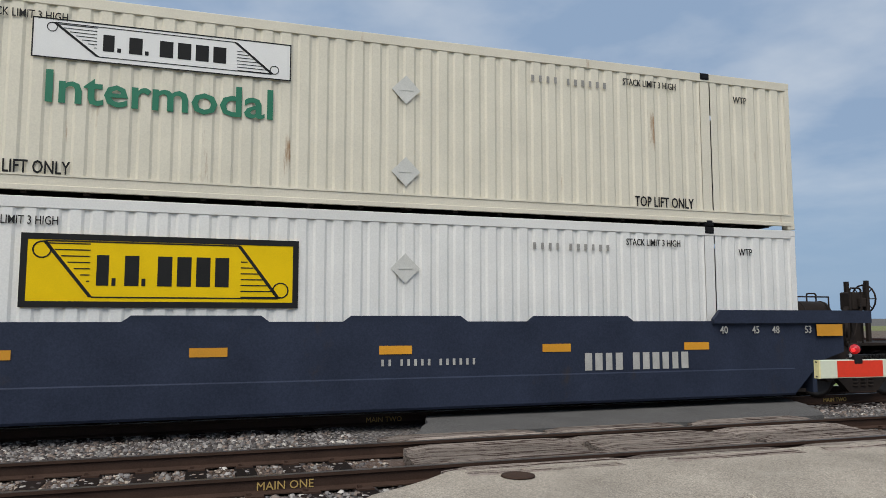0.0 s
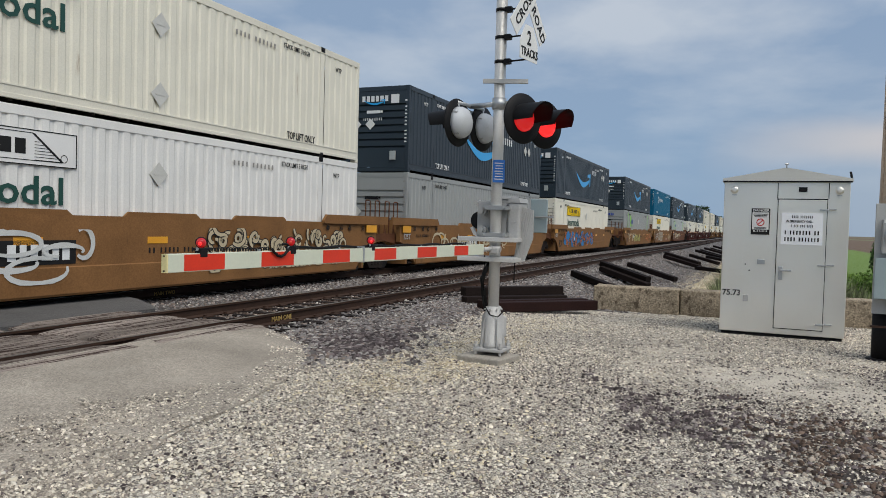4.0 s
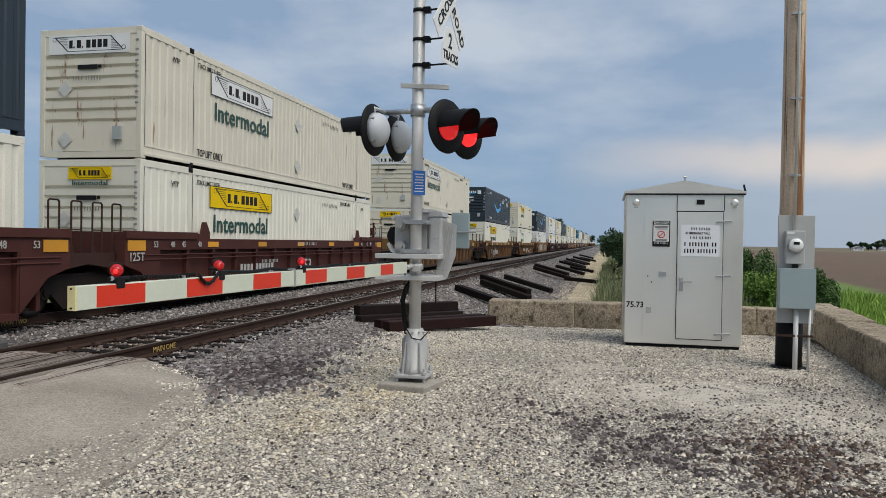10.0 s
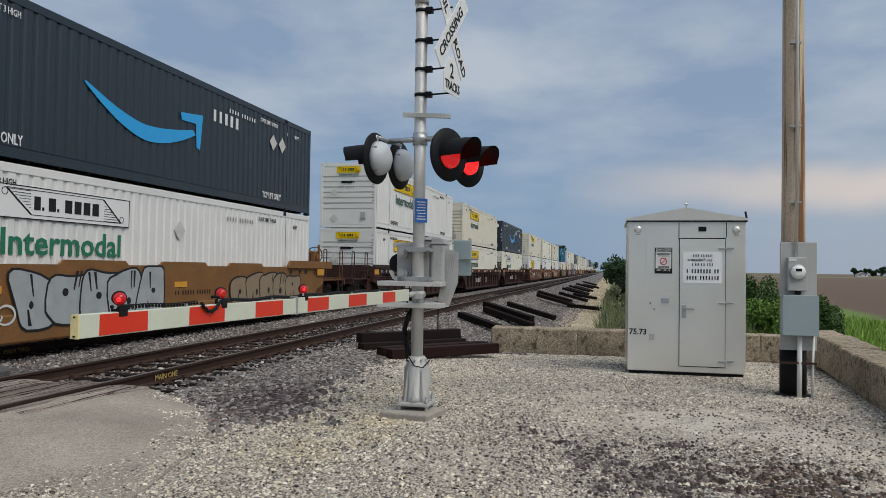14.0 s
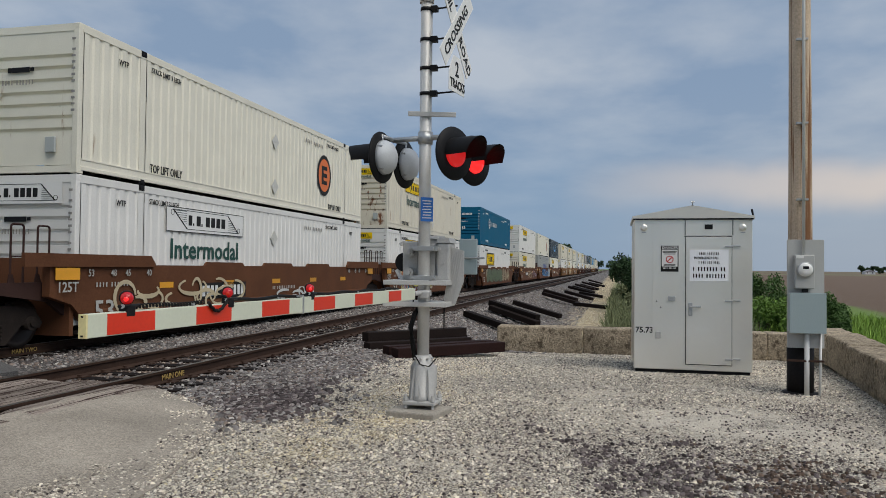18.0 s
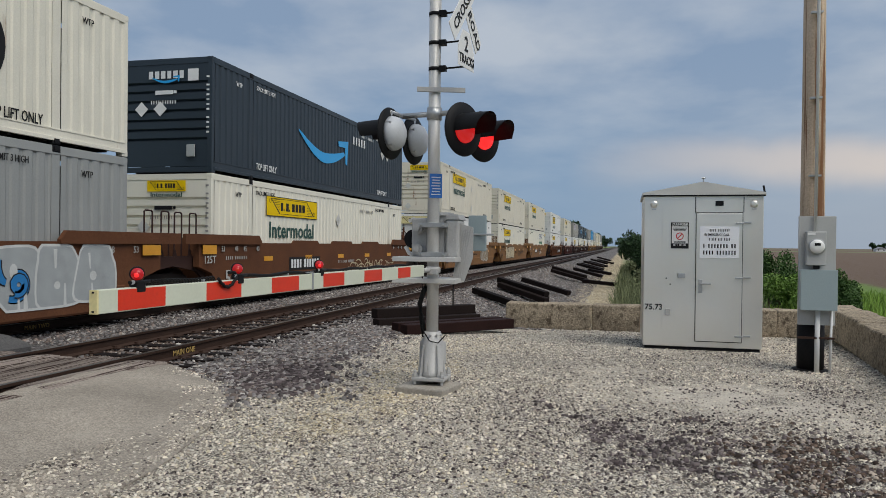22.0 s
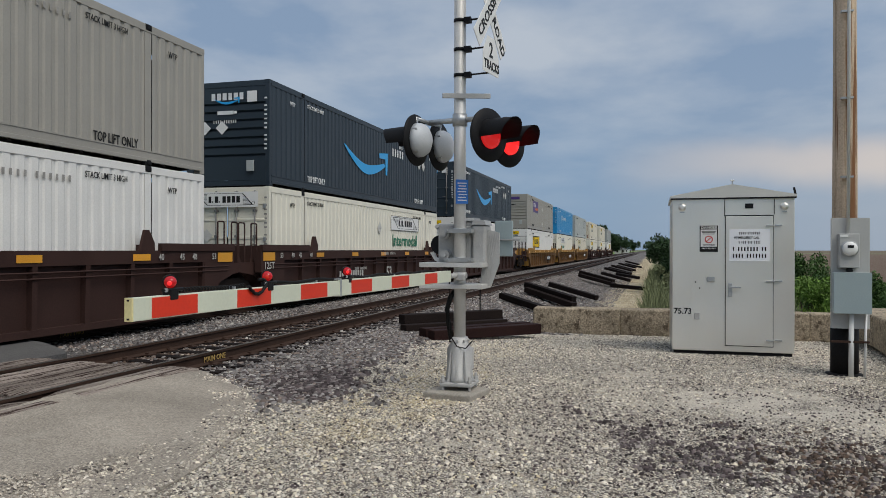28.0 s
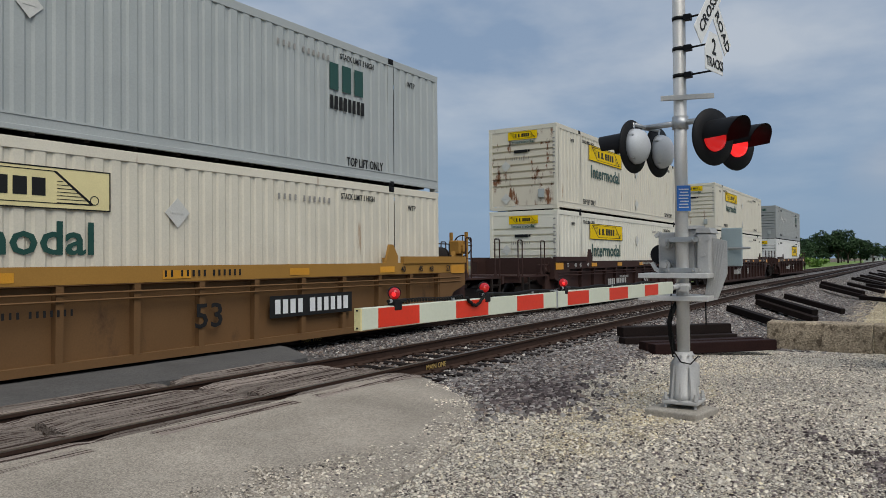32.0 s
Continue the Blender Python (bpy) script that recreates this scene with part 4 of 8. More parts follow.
def signal(mx, my, nd, gate, lens_front, label):
    sg = new("crossing_signal")
    tagged(sg, label, "crossing signal", "crossing signals")
    nd = Vector(nd)
    ad = Vector((-nd.y, nd.x, 0)) * 1.0
    M = Vector((mx, my, 0))
    rot = math.degrees(math.atan2(nd.y, nd.x)) + 90      # local -y looks along nd
    R = Matrix.Translation(M) @ pose(0, 0, 0, 0, 0, rot)
    part("mast", cyl(B(), M + Vector((0, 0, 0.1)), M + Vector((0, 0, 5.15)), 0.070, 24), ALUP, sg, "aluminium mast")
    bm = B()
    # square flange, a tapered square casting with corner ribs, a collar with set screws
    box(bm, mx - 0.19, mx + 0.19, my - 0.19, my + 0.19, 0.10, 0.145, 0.012)
    lathe(bm, [(0.20, 0.145), (0.155, 0.20), (0.150, 0.52), (0.12, 0.57), (0.095, 0.60)], M, (0, 0, 1), 4)
    cyl(bm, M + Vector((0, 0, 0.14)), M + Vector((0, 0, 0.66)), 0.098, 20)
    for i in range(8):
        a = i * math.pi / 4
        e = Vector((math.cos(a), math.sin(a), 0))
        cyl(bm, M + e * 0.155 + Vector((0, 0, 0.14)), M + e * 0.115 + Vector((0, 0, 0.50)), 0.020, 6, 0.012)
        cyl(bm, M + e * 0.09 + Vector((0, 0, 0.625)), M + e * 0.12 + Vector((0, 0, 0.625)), 0.013, 6)
    for i in range(4):
        a = math.pi / 4 + i * math.pi / 2
        p = M + Vector((0.225 * math.cos(a), 0.225 * math.sin(a), 0))
        cyl(bm, p + Vector((0, 0, 0.06)), p + Vector((0, 0, 0.22)), 0.018, 6)
        cyl(bm, p + Vector((0, 0, 0.15)), p + Vector((0, 0, 0.18)), 0.032, 6)
    part("mast_base", bm, ALUG, sg, "cast aluminium base")
    part("junction_box", box(B(), -0.03, 0.17, -0.20, -0.10, 0.26, 0.53, 0.025), ALUG, sg, m=R @ pose(0, 0, 0, 0, 0, 62))
    part("footing", box(B(), -0.36, 0.20, -0.30, 0.30, -0.25, 0.055, 0.02), CONC2, sg, "concrete footing", m=R)
    # crossbuck and its brackets
    cc = M + nd * 0.39
    blades = part("crossbuck", box(B(), -0.61, 0.61, -0.115, 0.115, -0.004, 0.004, 0.0), SIGNW, sg, "white reflective crossbuck blade",
                  m=Matrix.Translation(cc + Vector((0, 0, 4.47))) @ pose(0, 0, 0, 90, 0, rot) @ pose(0, 0, 0, 0, 0, 48))
    part("crossbuck_lettering", lettering("CROSSING", 0.16, DECAL_K, 0.014, 1.22), None, blades, m=pose(-0.52, -0.055, 0.006))
    blade2 = part("crossbuck", box(B(), -0.61, 0.61, -0.115, 0.115, -0.004, 0.004), SIGNW, sg, "white reflective crossbuck blade",
                  m=Matrix.Translation(cc + nd * -0.01 + Vector((0, 0, 4.47))) @ pose(0, 0, 0, 90, 0, rot) @ pose(0, 0, 0, 0, 0, -48))
    for tx, x in (("RAIL", -0.56), ("ROAD", 0.13)):
        part("crossbuck_lettering", lettering(tx, 0.16, DECAL_K, 0.014, 1.1), None, blade2, m=pose(x, -0.055, 0.006))
    if not gate:
        # lettered on both faces
        part("crossbuck_lettering", lettering("CROSSING", 0.16, DECAL_K, 0.014, 1.22), None, blade2, m=pose(0.52, -0.055, -0.006, 0, 180, 0))
        for tx, x in (("RAIL", 0.56), ("ROAD", -0.13)):
            part("crossbuck_lettering", lettering(tx, 0.16, DECAL_K, 0.014, 1.1), None, blades, m=pose(x, -0.055, -0.006, 0, 180, 0))
    ts = part("tracks_sign", prism(B(), [(-0.23, 0.0), (0.23, 0.0), (0.23, 0.22), (0.10, 0.42), (-0.10, 0.42), (-0.23, 0.22)], "z", -0.004, 0.004), SIGNW, sg, "white number-of-tracks sign",
              m=Matrix.Translation(cc + Vector((0, 0, 3.70))) @ pose(0, 0, 0, 90, 0, rot))
    part("sign_lettering", lettering("2", 0.24, DECAL_K, 0.014, 0.9), None, ts, m=pose(-0.06, 0.19, 0.006))
    part("sign_lettering", lettering("TRACKS", 0.145, DECAL_K, 0.012, 0.82), None, ts, m=pose(-0.205, 0.045, 0.006))
    for z in (4.72, 4.36, 4.02, 3.72):
        bm = B()
        cyl(bm, M + Vector((0, 0, z - 0.02)), M + Vector((0, 0, z + 0.02)), 0.076, 16)
        cyl(bm, M + nd * 0.05 + Vector((0, 0, z)), cc + Vector((0, 0, z)), 0.011, 6)
        c0 = M + nd * 0.10 + Vector((0, 0, z))
        box(bm, c0.x - 0.04, c0.x + 0.04, c0.y - 0.04, c0.y + 0.04, z - 0.03, z + 0.03)
        part("sign_bracket", bm, BLACK, sg)
    bm = B()
    cyl(bm, M + Vector((0, 0, 3.46)), M + Vector((0, 0, 3.50)), 0.074, 16)
    part("clamp", bm, BLACK, sg)
    part("tag_plate", box(B(), -0.21, 0.35, -0.10, -0.07, 3.44, 3.495, 0.004), ALUG, sg, m=Matrix.Translation(M) @ pose(0, 0, 0, 0, 0, -72))
    # cross-arm with two lamps each way
    bm = B()
    for s in (-1, 1):
        cyl(bm, M + nd * (0.42 * s) - ad * 0.32 + Vector((0, 0, 3.2)), M + nd * (0.42 * s) + ad * 0.32 + Vector((0, 0, 3.2)), 0.026, 10)
        cyl(bm, M + Vector((0, 0, 3.2)), M + nd * (0.43 * s) + Vector((0, 0, 3.2)), 0.032, 10)
        for k in (-1, 1):
            cyl(bm, M + nd * (0.42 * s) + ad * (0.30 * k) + Vector((0, 0, 3.22)), M + nd * (0.44 * s) + ad * (0.30 * k) + Vector((0, 0, 3.08)), 0.03, 10)
    cyl(bm, M + Vector((0, 0, 3.13)), M + Vector((0, 0, 3.27)), 0.088, 16)
    part("cross_arm", bm, GALV, sg, "galvanised cross-arm")
    for k, ln in ((-1, lens_front[0]), (1, lens_front[1])):
        lamp_unit(sg, M + nd * 0.49 + ad * (0.30 * k) + Vector((0, 0, 2.95)), (nd + ad * (-0.33 if gate else 0)).normalized(), ln, "round black lamp disc facing the road")
        lamp_unit(sg, M - nd * 0.42 + ad * (0.30 * k) + Vector((0, 0, 2.95)), -nd, LENS_AMB if not gate and ad.x * k < 0 else LENS_DIM, "round black lamp disc seen from behind")
    bm = lathe(B(), [(0.15, 5.12), (0.155, 5.15), (0.13, 5.22), (0.06, 5.26), (0.02, 5.27)], M, (0, 0, 1), 20)
    part("bell", bm, ALUG, sg, "bell on top of the mast")
    bm = B()
    a = M + Vector((0, 0, 4.86))
    b = a - AD * 0.62 + Vector((0, 0, 0.02)) if gate else a + AD * 0.62
    cyl(bm, a, b, 0.03, 10)
    cyl(bm, M + Vector((0, 0, 4.80)), M + Vector((0, 0, 4.92)), 0.085, 16)
    part("lamp_arm", bm, ALUP, sg)
    bm = box(B(), -0.34, 0.34, -0.07, 0.07, -0.025, 0.025, 0.015)
    part("flood_lamp", bm, ALUG, sg, "flat flood lamp head", m=Matrix.Translation(b) @ pose(0, 0, 0, 0, 0, math.degrees(math.atan2(AD.y, AD.x))))
    if not gate:
        part("gate_mechanism", box(B(), -0.28, 0.20, 0.02, 0.42, 1.45, 1.95, 0.03), ALUG, sg, m=R)
        bm = prism(B(), [(-0.75, 1.55), (-0.55, 1.95), (-0.28, 1.95), (-0.20, 1.35), (-0.32, 1.28)], "y", 0.12, 0.18)
        part("counterweight_arm", bm, ALUP, sg, "slanted counterweight arm", m=R)
        part("counterweight", box(B(), 0.40, 0.92, 0.10, 0.16, 1.50, 1.92, 0.03), BOXGREY, sg, "blue-grey counterweight plate", m=R)
        part("support_channel", box(B(), -0.5, 0.5, -0.05, 0.35, 1.38, 1.44, 0.006), GALV, sg, m=R)
        return sg
    part("info_sign", box(B(), -0.075, 0.075, -0.085, -0.078, 2.215, 2.495), SIGNB, sg, "small blue notice", m=Matrix.Translation(M) @ pose(0, 0, 0, 0, 0, -58))
    for k in range(7):
        part("notice_line", box(B(), -0.055 + 0.006 * (k % 3), 0.055 - 0.008 * (k % 2), -0.089, -0.086, 2.25 + 0.033 * k, 2.261 + 0.033 * k), SIGNW, sg, m=Matrix.Translation(M) @ pose(0, 0, 0, 0, 0, -58))
    # gate machine: case, covers, round caps, channels and counterweight arms
    GM = Matrix.Translation(M)
    bm = box(B(), 0.12, 0.42, -0.13, 0.06, 1.52, 2.02, 0.02)
    box(bm, 0.06, 0.40, -0.29, -0.135, 1.50, 1.97, 0.025)
    box(bm, 0.12, 0.40, 0.10, 0.30, 1.52, 1.99, 0.02)
    box(bm, 0.20, 0.36, 0.05, 0.11, 1.56, 1.94)
    gm = part("gate_mechanism", bm, ALUG, sg, "cast grey gate machine case", m=GM)
    bm = B()
    prism(bm, [(0.10, 2.02), (0.44, 2.02), (0.42, 2.06), (0.14, 2.06)], "y", -0.15, 0.08)
    box(bm, 0.10, 0.14, -0.11, 0.04, 1.58, 1.96, 0.01)
    for z in (1.60, 1.70, 1.80, 1.90):
        box(bm, 0.18, 0.34, -0.165, -0.13, z, z + 0.045, 0.006)
    for y, z in ((-0.27, 1.90), (-0.17, 1.90), (-0.27, 1.56), (-0.17, 1.56), (-0.22, 1.73)):
        cyl(bm, (0.045, y, z), (0.062, y, z), 0.016, 8)
    prism(bm, [(-0.30, 1.97), (-0.13, 1.97), (-0.15, 2.03), (-0.28, 2.03)], "x", 0.05, 0.41)
    part("machine_cover", bm, ALUG, gm)
    for z in (1.62, 1.86):
        bm = cyl(B(), (0.03, 0.20, z), (0.13, 0.20, z), 0.058, 16)
        cyl(bm, (0.0, 0.20, z), (0.03, 0.20, z), 0.034, 6)
        cyl(bm, (0.10, 0.20, z), (0.125, 0.20, z), 0.072, 16)
        part("round_cap", bm, ALUG, gm)
    bm = B()
    for z in (1.56, 1.90):
        cyl(bm, M + Vector((0, 0, z - 0.03)), M + Vector((0, 0, z + 0.03)), 0.085, 16)
        box(bm, mx - 0.10, mx + 0.12, my - 0.16, my + 0.16, z - 0.025, z + 0.025)
        for y in (-0.13, 0.13):
            cyl(bm, (mx - 0.14, my + y, z), (mx + 0.1, my + y, z), 0.016, 6)
    part("mast_clamp", bm, GALV, sg, "bolted mast clamp")["kind"] = "stuff"
    bm = B()
    for i in range(9):
        a = math.radians(60 + 30 * i)
        b_ = math.radians(90 + 30 * i)
        prism(bm, [(0.30 + 0.13 * math.cos(a), 1.76 + 0.24 * math.sin(a)), (0.30 + 0.13 * math.cos(b_), 1.76 + 0.24 * math.sin(b_)), (0.30 + 0.09 * math.cos(b_), 1.76 + 0.20 * math.sin(b_)), (0.30 + 0.09 * math.cos(a), 1.76 + 0.20 * math.sin(a))], "x", 0.18, 0.24)
    part("gear_guard", bm, ALUP, sg, "curved gear guard", m=GM)
    part("gear_sector", cyl(B(), (0.20, 0.30, 1.74), (0.23, 0.30, 1.74), 0.115, 20), BLACK, sg, m=GM)
    for z, y0, y1 in ((1.475, -0.30, 0.46), (1.225, -0.30, 0.46)):
        bm = box(B(), -0.13, 0.34, y0, y1, z, z + 0.055, 0.006)
        part("support_channel", bm, ALUP, sg, "pale galvanised channel", m=GM)
    bm = prism(B(), [(-0.44, 1.88), (-0.30, 1.92), (-0.20, 1.26), (-0.34, 1.25), (-0.44, 1.52)], "x", 0.16, 0.19)
    for k in range(5):
        prism(bm, [(-0.425 + 0.028 * k, 1.86), (-0.415 + 0.028 * k, 1.86), (-0.315 + 0.022 * k, 1.28), (-0.325 + 0.022 * k, 1.28)], "x", 0.152, 0.16)
    part("counterweight_arm", bm, ALUG, sg, "slanted counterweight arm", m=GM)
    part("counterweight", box(B(), 0.02, 0.06, -0.56, -0.34, 1.60, 2.03, 0.01), BOXGREY, sg, "blue-grey counterweight plate", m=GM @ pose(0.35, 0, 0))
    part("counterweight_bolt", cyl(B(), (0.30, -0.66, 1.80), (0.38, -0.40, 1.80), 0.014, 6), GALV, sg, m=GM)
    part("gate_hub", box(cyl(cyl(B(), (-0.10, 0.05, 1.385), (-0.10, -0.11, 1.385), 0.036, 14), (-0.45, 0.0, 1.385), (-0.10, 0.0, 1.385), 0.028, 10), -0.20, -0.13, -0.10, 0.0, 1.33, 1.40, 0.006), ALUG, sg, m=GM)
    pts = [(mx + 0.05, my + 0.05, 1.24), (mx - 0.05, my + 0.10, 1.12), (mx - 0.09, my + 0.13, 0.98), (mx - 0.06, my + 0.12, 0.85), (mx - 0.02, my + 0.09, 0.6)]
    part("cable", hose(B(), pts, 0.03, 8), RUBBER, sg, "black cable")
    pts = [(mx - 0.10, my + 0.10, 1.3), (mx - 0.10, my + 0.10, 0.70), (mx - 0.12, my + 0.0, 0.56), (mx - 0.11, my - 0.1, 0.54), (mx - 0.02, my - 0.16, 0.62)]
    part("cable", hose(B(), pts, 0.008, 6), RUBBER, sg)
    part("cable", hose(B(), [(mx + 0.2, my - 0.2, 1.25), (mx + 0.2, my - 0.2, 0.95)], 0.008, 6), RUBBER, sg)
    return sg


signal(9.515, 3.58, ND, True, (LENS_MID, LENS_ON), "aluminium crossing signal mast with crossbuck and red flashers")
signal(3.9, 16.6, -ND, False, (LENS_DIM, LENS_AMB), "second crossing signal beyond the tracks, lamp lit amber-red")


def gate_arm():
    a, b = Vector((4.17, 3.865, 1.385)), Vector((9.05, 3.585, 1.385))
    L = (b - a).length
    g = new("gate_arm")
    tagged(g, "lowered red and white striped crossing gate arm", "gate arm")
    rot = math.degrees(math.atan2(b.y - a.y, b.x - a.x))
    R = Matrix.Translation(a) @ pose(0, 0, 0, 0, 0, rot)
    part("arm_tube", box(B(), 0.015, 2.24, -0.022, 0.022, -0.058, 0.058, 0.004), GATEW, g, "cream fibreglass arm", m=R)
    part("arm_tube", box(B(), 2.20, L, -0.027, 0.027, -0.062, 0.062, 0.004), GATEW, g, "cream fibreglass arm", m=R)
    part("joint_band", box(box(B(), 2.205, 2.23, -0.031, 0.031, -0.066, 0.066, 0.003), 2.13, 2.24, -0.02, 0.02, 0.066, 0.075), GALV, g, m=R)
    cap = part("end_cap", box(B(), 0.003, 0.015, -0.022, 0.022, -0.058, 0.058), DECAL_P, g, "pale yellow end cap", m=R)
    for z in (0.042, -0.050):
        part("cap_screw", box(B(), 0.0, 0.004, -0.006, 0.006, z, z + 0.008), BLACK, cap)
    for k, (x0, x1) in enumerate(((0.144, 0.502), (0.874, 1.241), (1.621, 2.004), (2.399, 2.785), (3.212, 3.628), (4.066, 4.43))):
        part("red_stripe", box(B(), x0, x1, -0.0245 if k < 3 else -0.0295, -0.018, -0.052, 0.052), GATER, g, "red reflective stripe", m=R)
    for x, ln in ((0.31, LENS_ON), (1.235, LENS_DIM), (2.38, LENS_ON)):
        bm = box(B(), x - 0.034, x + 0.034, -0.028, 0.028, 0.030, 0.088, 0.008)
        cyl(bm, (x - 0.085, -0.02, 0.085), (x + 0.07, -0.02, 0.085), 0.009, 8)
        lb = part("lamp_bracket", bm, BLACK, g, m=R)
        part("bolt_head", cyl(B(), (x - 0.072, -0.03, 0.085), (x - 0.060, -0.022, 0.085), 0.011, 10), GALV, lb)
        part("gate_lamp", lathe(B(), [(0.008, -0.036), (0.018, -0.033), (0.027, -0.020), (0.032, 0.0), (0.033, 0.010)], (x, 0, 0.124), (0.62, 0.78, 0), 18), LENS_GATE, lb, "round red gate lamp")
        part("lamp_core", lathe(B(), [(0.013, -0.034), (0.012, -0.040), (0.004, -0.042)], (x, 0, 0.120), (0.85, 0.5, 0), 12), ln, lb, "glowing lamp core")
        part("lamp_rim", lathe(B(), [(0.033, 0.008), (0.038, 0.008), (0.038, 0.020), (0.026, 0.032), (0.010, 0.036)], (x, 0, 0.126), (0.62, 0.78, 0), 18), BLACK, lb, "dark lamp back shell")
    # a coiled cable lies along the top of the arm and hangs in one slack loop
    def coil(x0, x1):
        n = int((x1 - x0) / 0.0045)
        return [(x0 + (x1 - x0) * i / n, 0.0 + 0.010 * math.cos(i * 1.05), 0.076 + 0.010 * math.sin(i * 1.05) + 0.004 * math.sin(i * 0.05)) for i in range(n + 1)]
    part("gate_cable", hose(B(), coil(0.36, 0.98), 0.0045, 5), RUBBER, g, "black coiled cable along the arm", m=R)
    part("gate_cable", hose(B(), [(1.20 + 3.2 * i / 40, 0.0, 0.074 + 0.006 * math.sin(i * 0.9)) for i in range(41)], 0.013, 6), RUBBER, g, m=R)
    loop = [(0.97 + 0.20 * i / 16, -0.036, 0.074 - 0.055 * math.sin(math.pi * i / 16) + 0.004 * math.sin(i * 2.0)) for i in range(17)]
    loop += [(1.175, -0.03, 0.090), (1.16, -0.025, 0.104), (1.135, -0.02, 0.108), (1.11, -0.015, 0.104)]
    part("cable_loop", hose(B(), loop, 0.010, 7), RUBBER, g, m=R)
    for x in (0.85, 1.85, 3.3, 4.0):
        part("cable_clip", box(B(), x, x + 0.02, -0.015, 0.02, 0.05, 0.075), GALV, g, m=R)


gate_arm()


# ---------------------------------------------------------------- signal bungalow
def bungalow():
    x0, x1, y0, y1, zt = 14.07, 15.95, -0.79, 1.09, 2.53
    h = new("signal_bungalow")
    tagged(h, "brushed aluminium signal equipment bungalow with closed door", "equipment hut")
    part("wall_panel", box(B(), x0, x1, y0, y1, 0.015, zt, 0.012), ALU, h, "brushed aluminium walls")
    bm = B()
    ym = (y0 + y1) / 2
    prism(bm, [(y0 - 0.03, zt), (y1 + 0.03, zt), (y1 + 0.03, zt + 0.05), (ym, zt + 0.23), (y0 - 0.03, zt + 0.05)], "x", x0 - 0.03, x1 + 0.03)
    part("roof", bm, ALUW, h, "low-pitched aluminium roof")
    part("ridge_ring", cyl(cyl(B(), (x0 - 0.02, ym, zt + 0.22), (x0 - 0.02, ym, zt + 0.28), 0.012, 6), (x0 - 0.02, ym - 0.03, zt + 0.29), (x0 - 0.02, ym + 0.03, zt + 0.29), 0.014, 6), GALV, h)
    part("antenna", cyl(B(), (x0, y0 - 0.02, zt), (x0 + 0.01, y0 + 0.01, zt + 0.16), 0.018, 6), BLACK, h)
    part("eave_strip", box(B(), x0 - 0.035, x0 - 0.004, y0 - 0.02, y1 + 0.02, zt - 0.012, zt + 0.012), BLACK, h)
    for y in (0.775,):
        part("panel_seam", box(B(), x0 - 0.008, x0, y - 0.012, y + 0.012, 0.10, zt - 0.02), ALU, h)
    for y in (0.265, -0.485):
        part("panel_seam", box(B(), x0 - 0.006, x0, y - 0.006, y + 0.006, 2.26, zt - 0.02), BLACK, h)
    d = part("door", box(B(), x0 - 0.022, x0, -0.465, 0.250, 0.12, 2.235, 0.004), ALU, h, "aluminium door")
    bm = B()
    box(bm, x0 - 0.010, x0, -0.475, 0.275, 2.236, 2.252)
    box(bm, x0 - 0.010, x0, -0.475, -0.466, 0.11, 2.236)
    box(bm, x0 - 0.010, x0, 0.251, 0.260, 0.11, 2.236)
    box(bm, x0 - 0.010, x0, -0.475, 0.260, 0.108, 0.119)
    part("door_gap", bm, BLACK, d)
    bm = box(B(), x0 - 0.05, x0 - 0.02, 0.15, 0.215, 0.92, 1.14, 0.006)
    box(bm, x0 - 0.085, x0 - 0.05, 0.02, 0.19, 1.06, 1.085, 0.004)
    part("door_handle", bm, GALV, d, "steel door handle")
    for z in (0.20, 1.16, 2.06):
        part("hinge", box(box(B(), x0 - 0.045, x0 - 0.02, -0.48, -0.36, z, z + 0.028, 0.004), x0 - 0.035, x0 - 0.005, -0.60, -0.49, z + 0.01, z + 0.035, 0.004), GALV, d)
    part("small_plate", box(B(), x0 - 0.012, x0, -0.17, -0.045, 2.36, 2.44), BLACK, h)
    for y in (0.93, -0.64):
        part("vent_disc", lathe(B(), [(0.062, 0), (0.058, 0.015), (0.02, 0.02)], (x0, y, 2.39), (-1, 0, 0), 18), ALU, h)
        part("vent_hook", box(B(), x0 - 0.015, x0, y - 0.035, y + 0.035, 2.30, 2.315), GALV, h)
    part("switch_cover", box(B(), x0 - 0.025, x0, 0.42, 0.54, 1.16, 1.24, 0.006), GALV, h)
    part("switch_cover", box(B(), x0 - 0.02, x0, 0.655, 0.735, 0.53, 0.64, 0.006), ALUG, h)
    part("rivet", cyl(B(), (x0 - 0.015, 0.72, 1.15), (x0, 0.72, 1.15), 0.012, 8), BLACK, h)
    part("rivet", cyl(B(), (x0 - 0.015, 0.655, 1.05), (x0, 0.655, 1.05), 0.012, 8), BLACK, h)
    part("mile_lettering", lettering("75.73", 0.135, DECAL_K, 0.02, 0.98), None, h, m=on_end(x0 - 0.004, 1.065, 0.62))
    # added black block that stands for the shade in the gap below the walls
    part("skirt", box(B(), x0 + 0.03, x1 - 0.05, y0 + 0.03, y1 - 0.03, -0.30, 0.03), BLACK, h, "dark gap under the hut")
    # the danger notice: its printed lines as bars, but for the heading
    s = part("danger_sign", box(B(), x0 - 0.006, x0, 0.37, 0.655, 1.65, 2.085, 0.0), SIGNW, h, "black-bordered danger notice")
    bm = B()
    box(bm, x0 - 0.009, x0 - 0.006, 0.37, 0.655, 2.02, 2.085)
    box(bm, x0 - 0.009, x0 - 0.006, 0.37, 0.655, 1.65, 1.735)
    box(bm, x0 - 0.009, x0 - 0.006, 0.37, 0.385, 1.735, 2.02)
    box(bm, x0 - 0.009, x0 - 0.006, 0.64, 0.655, 1.735, 2.02)
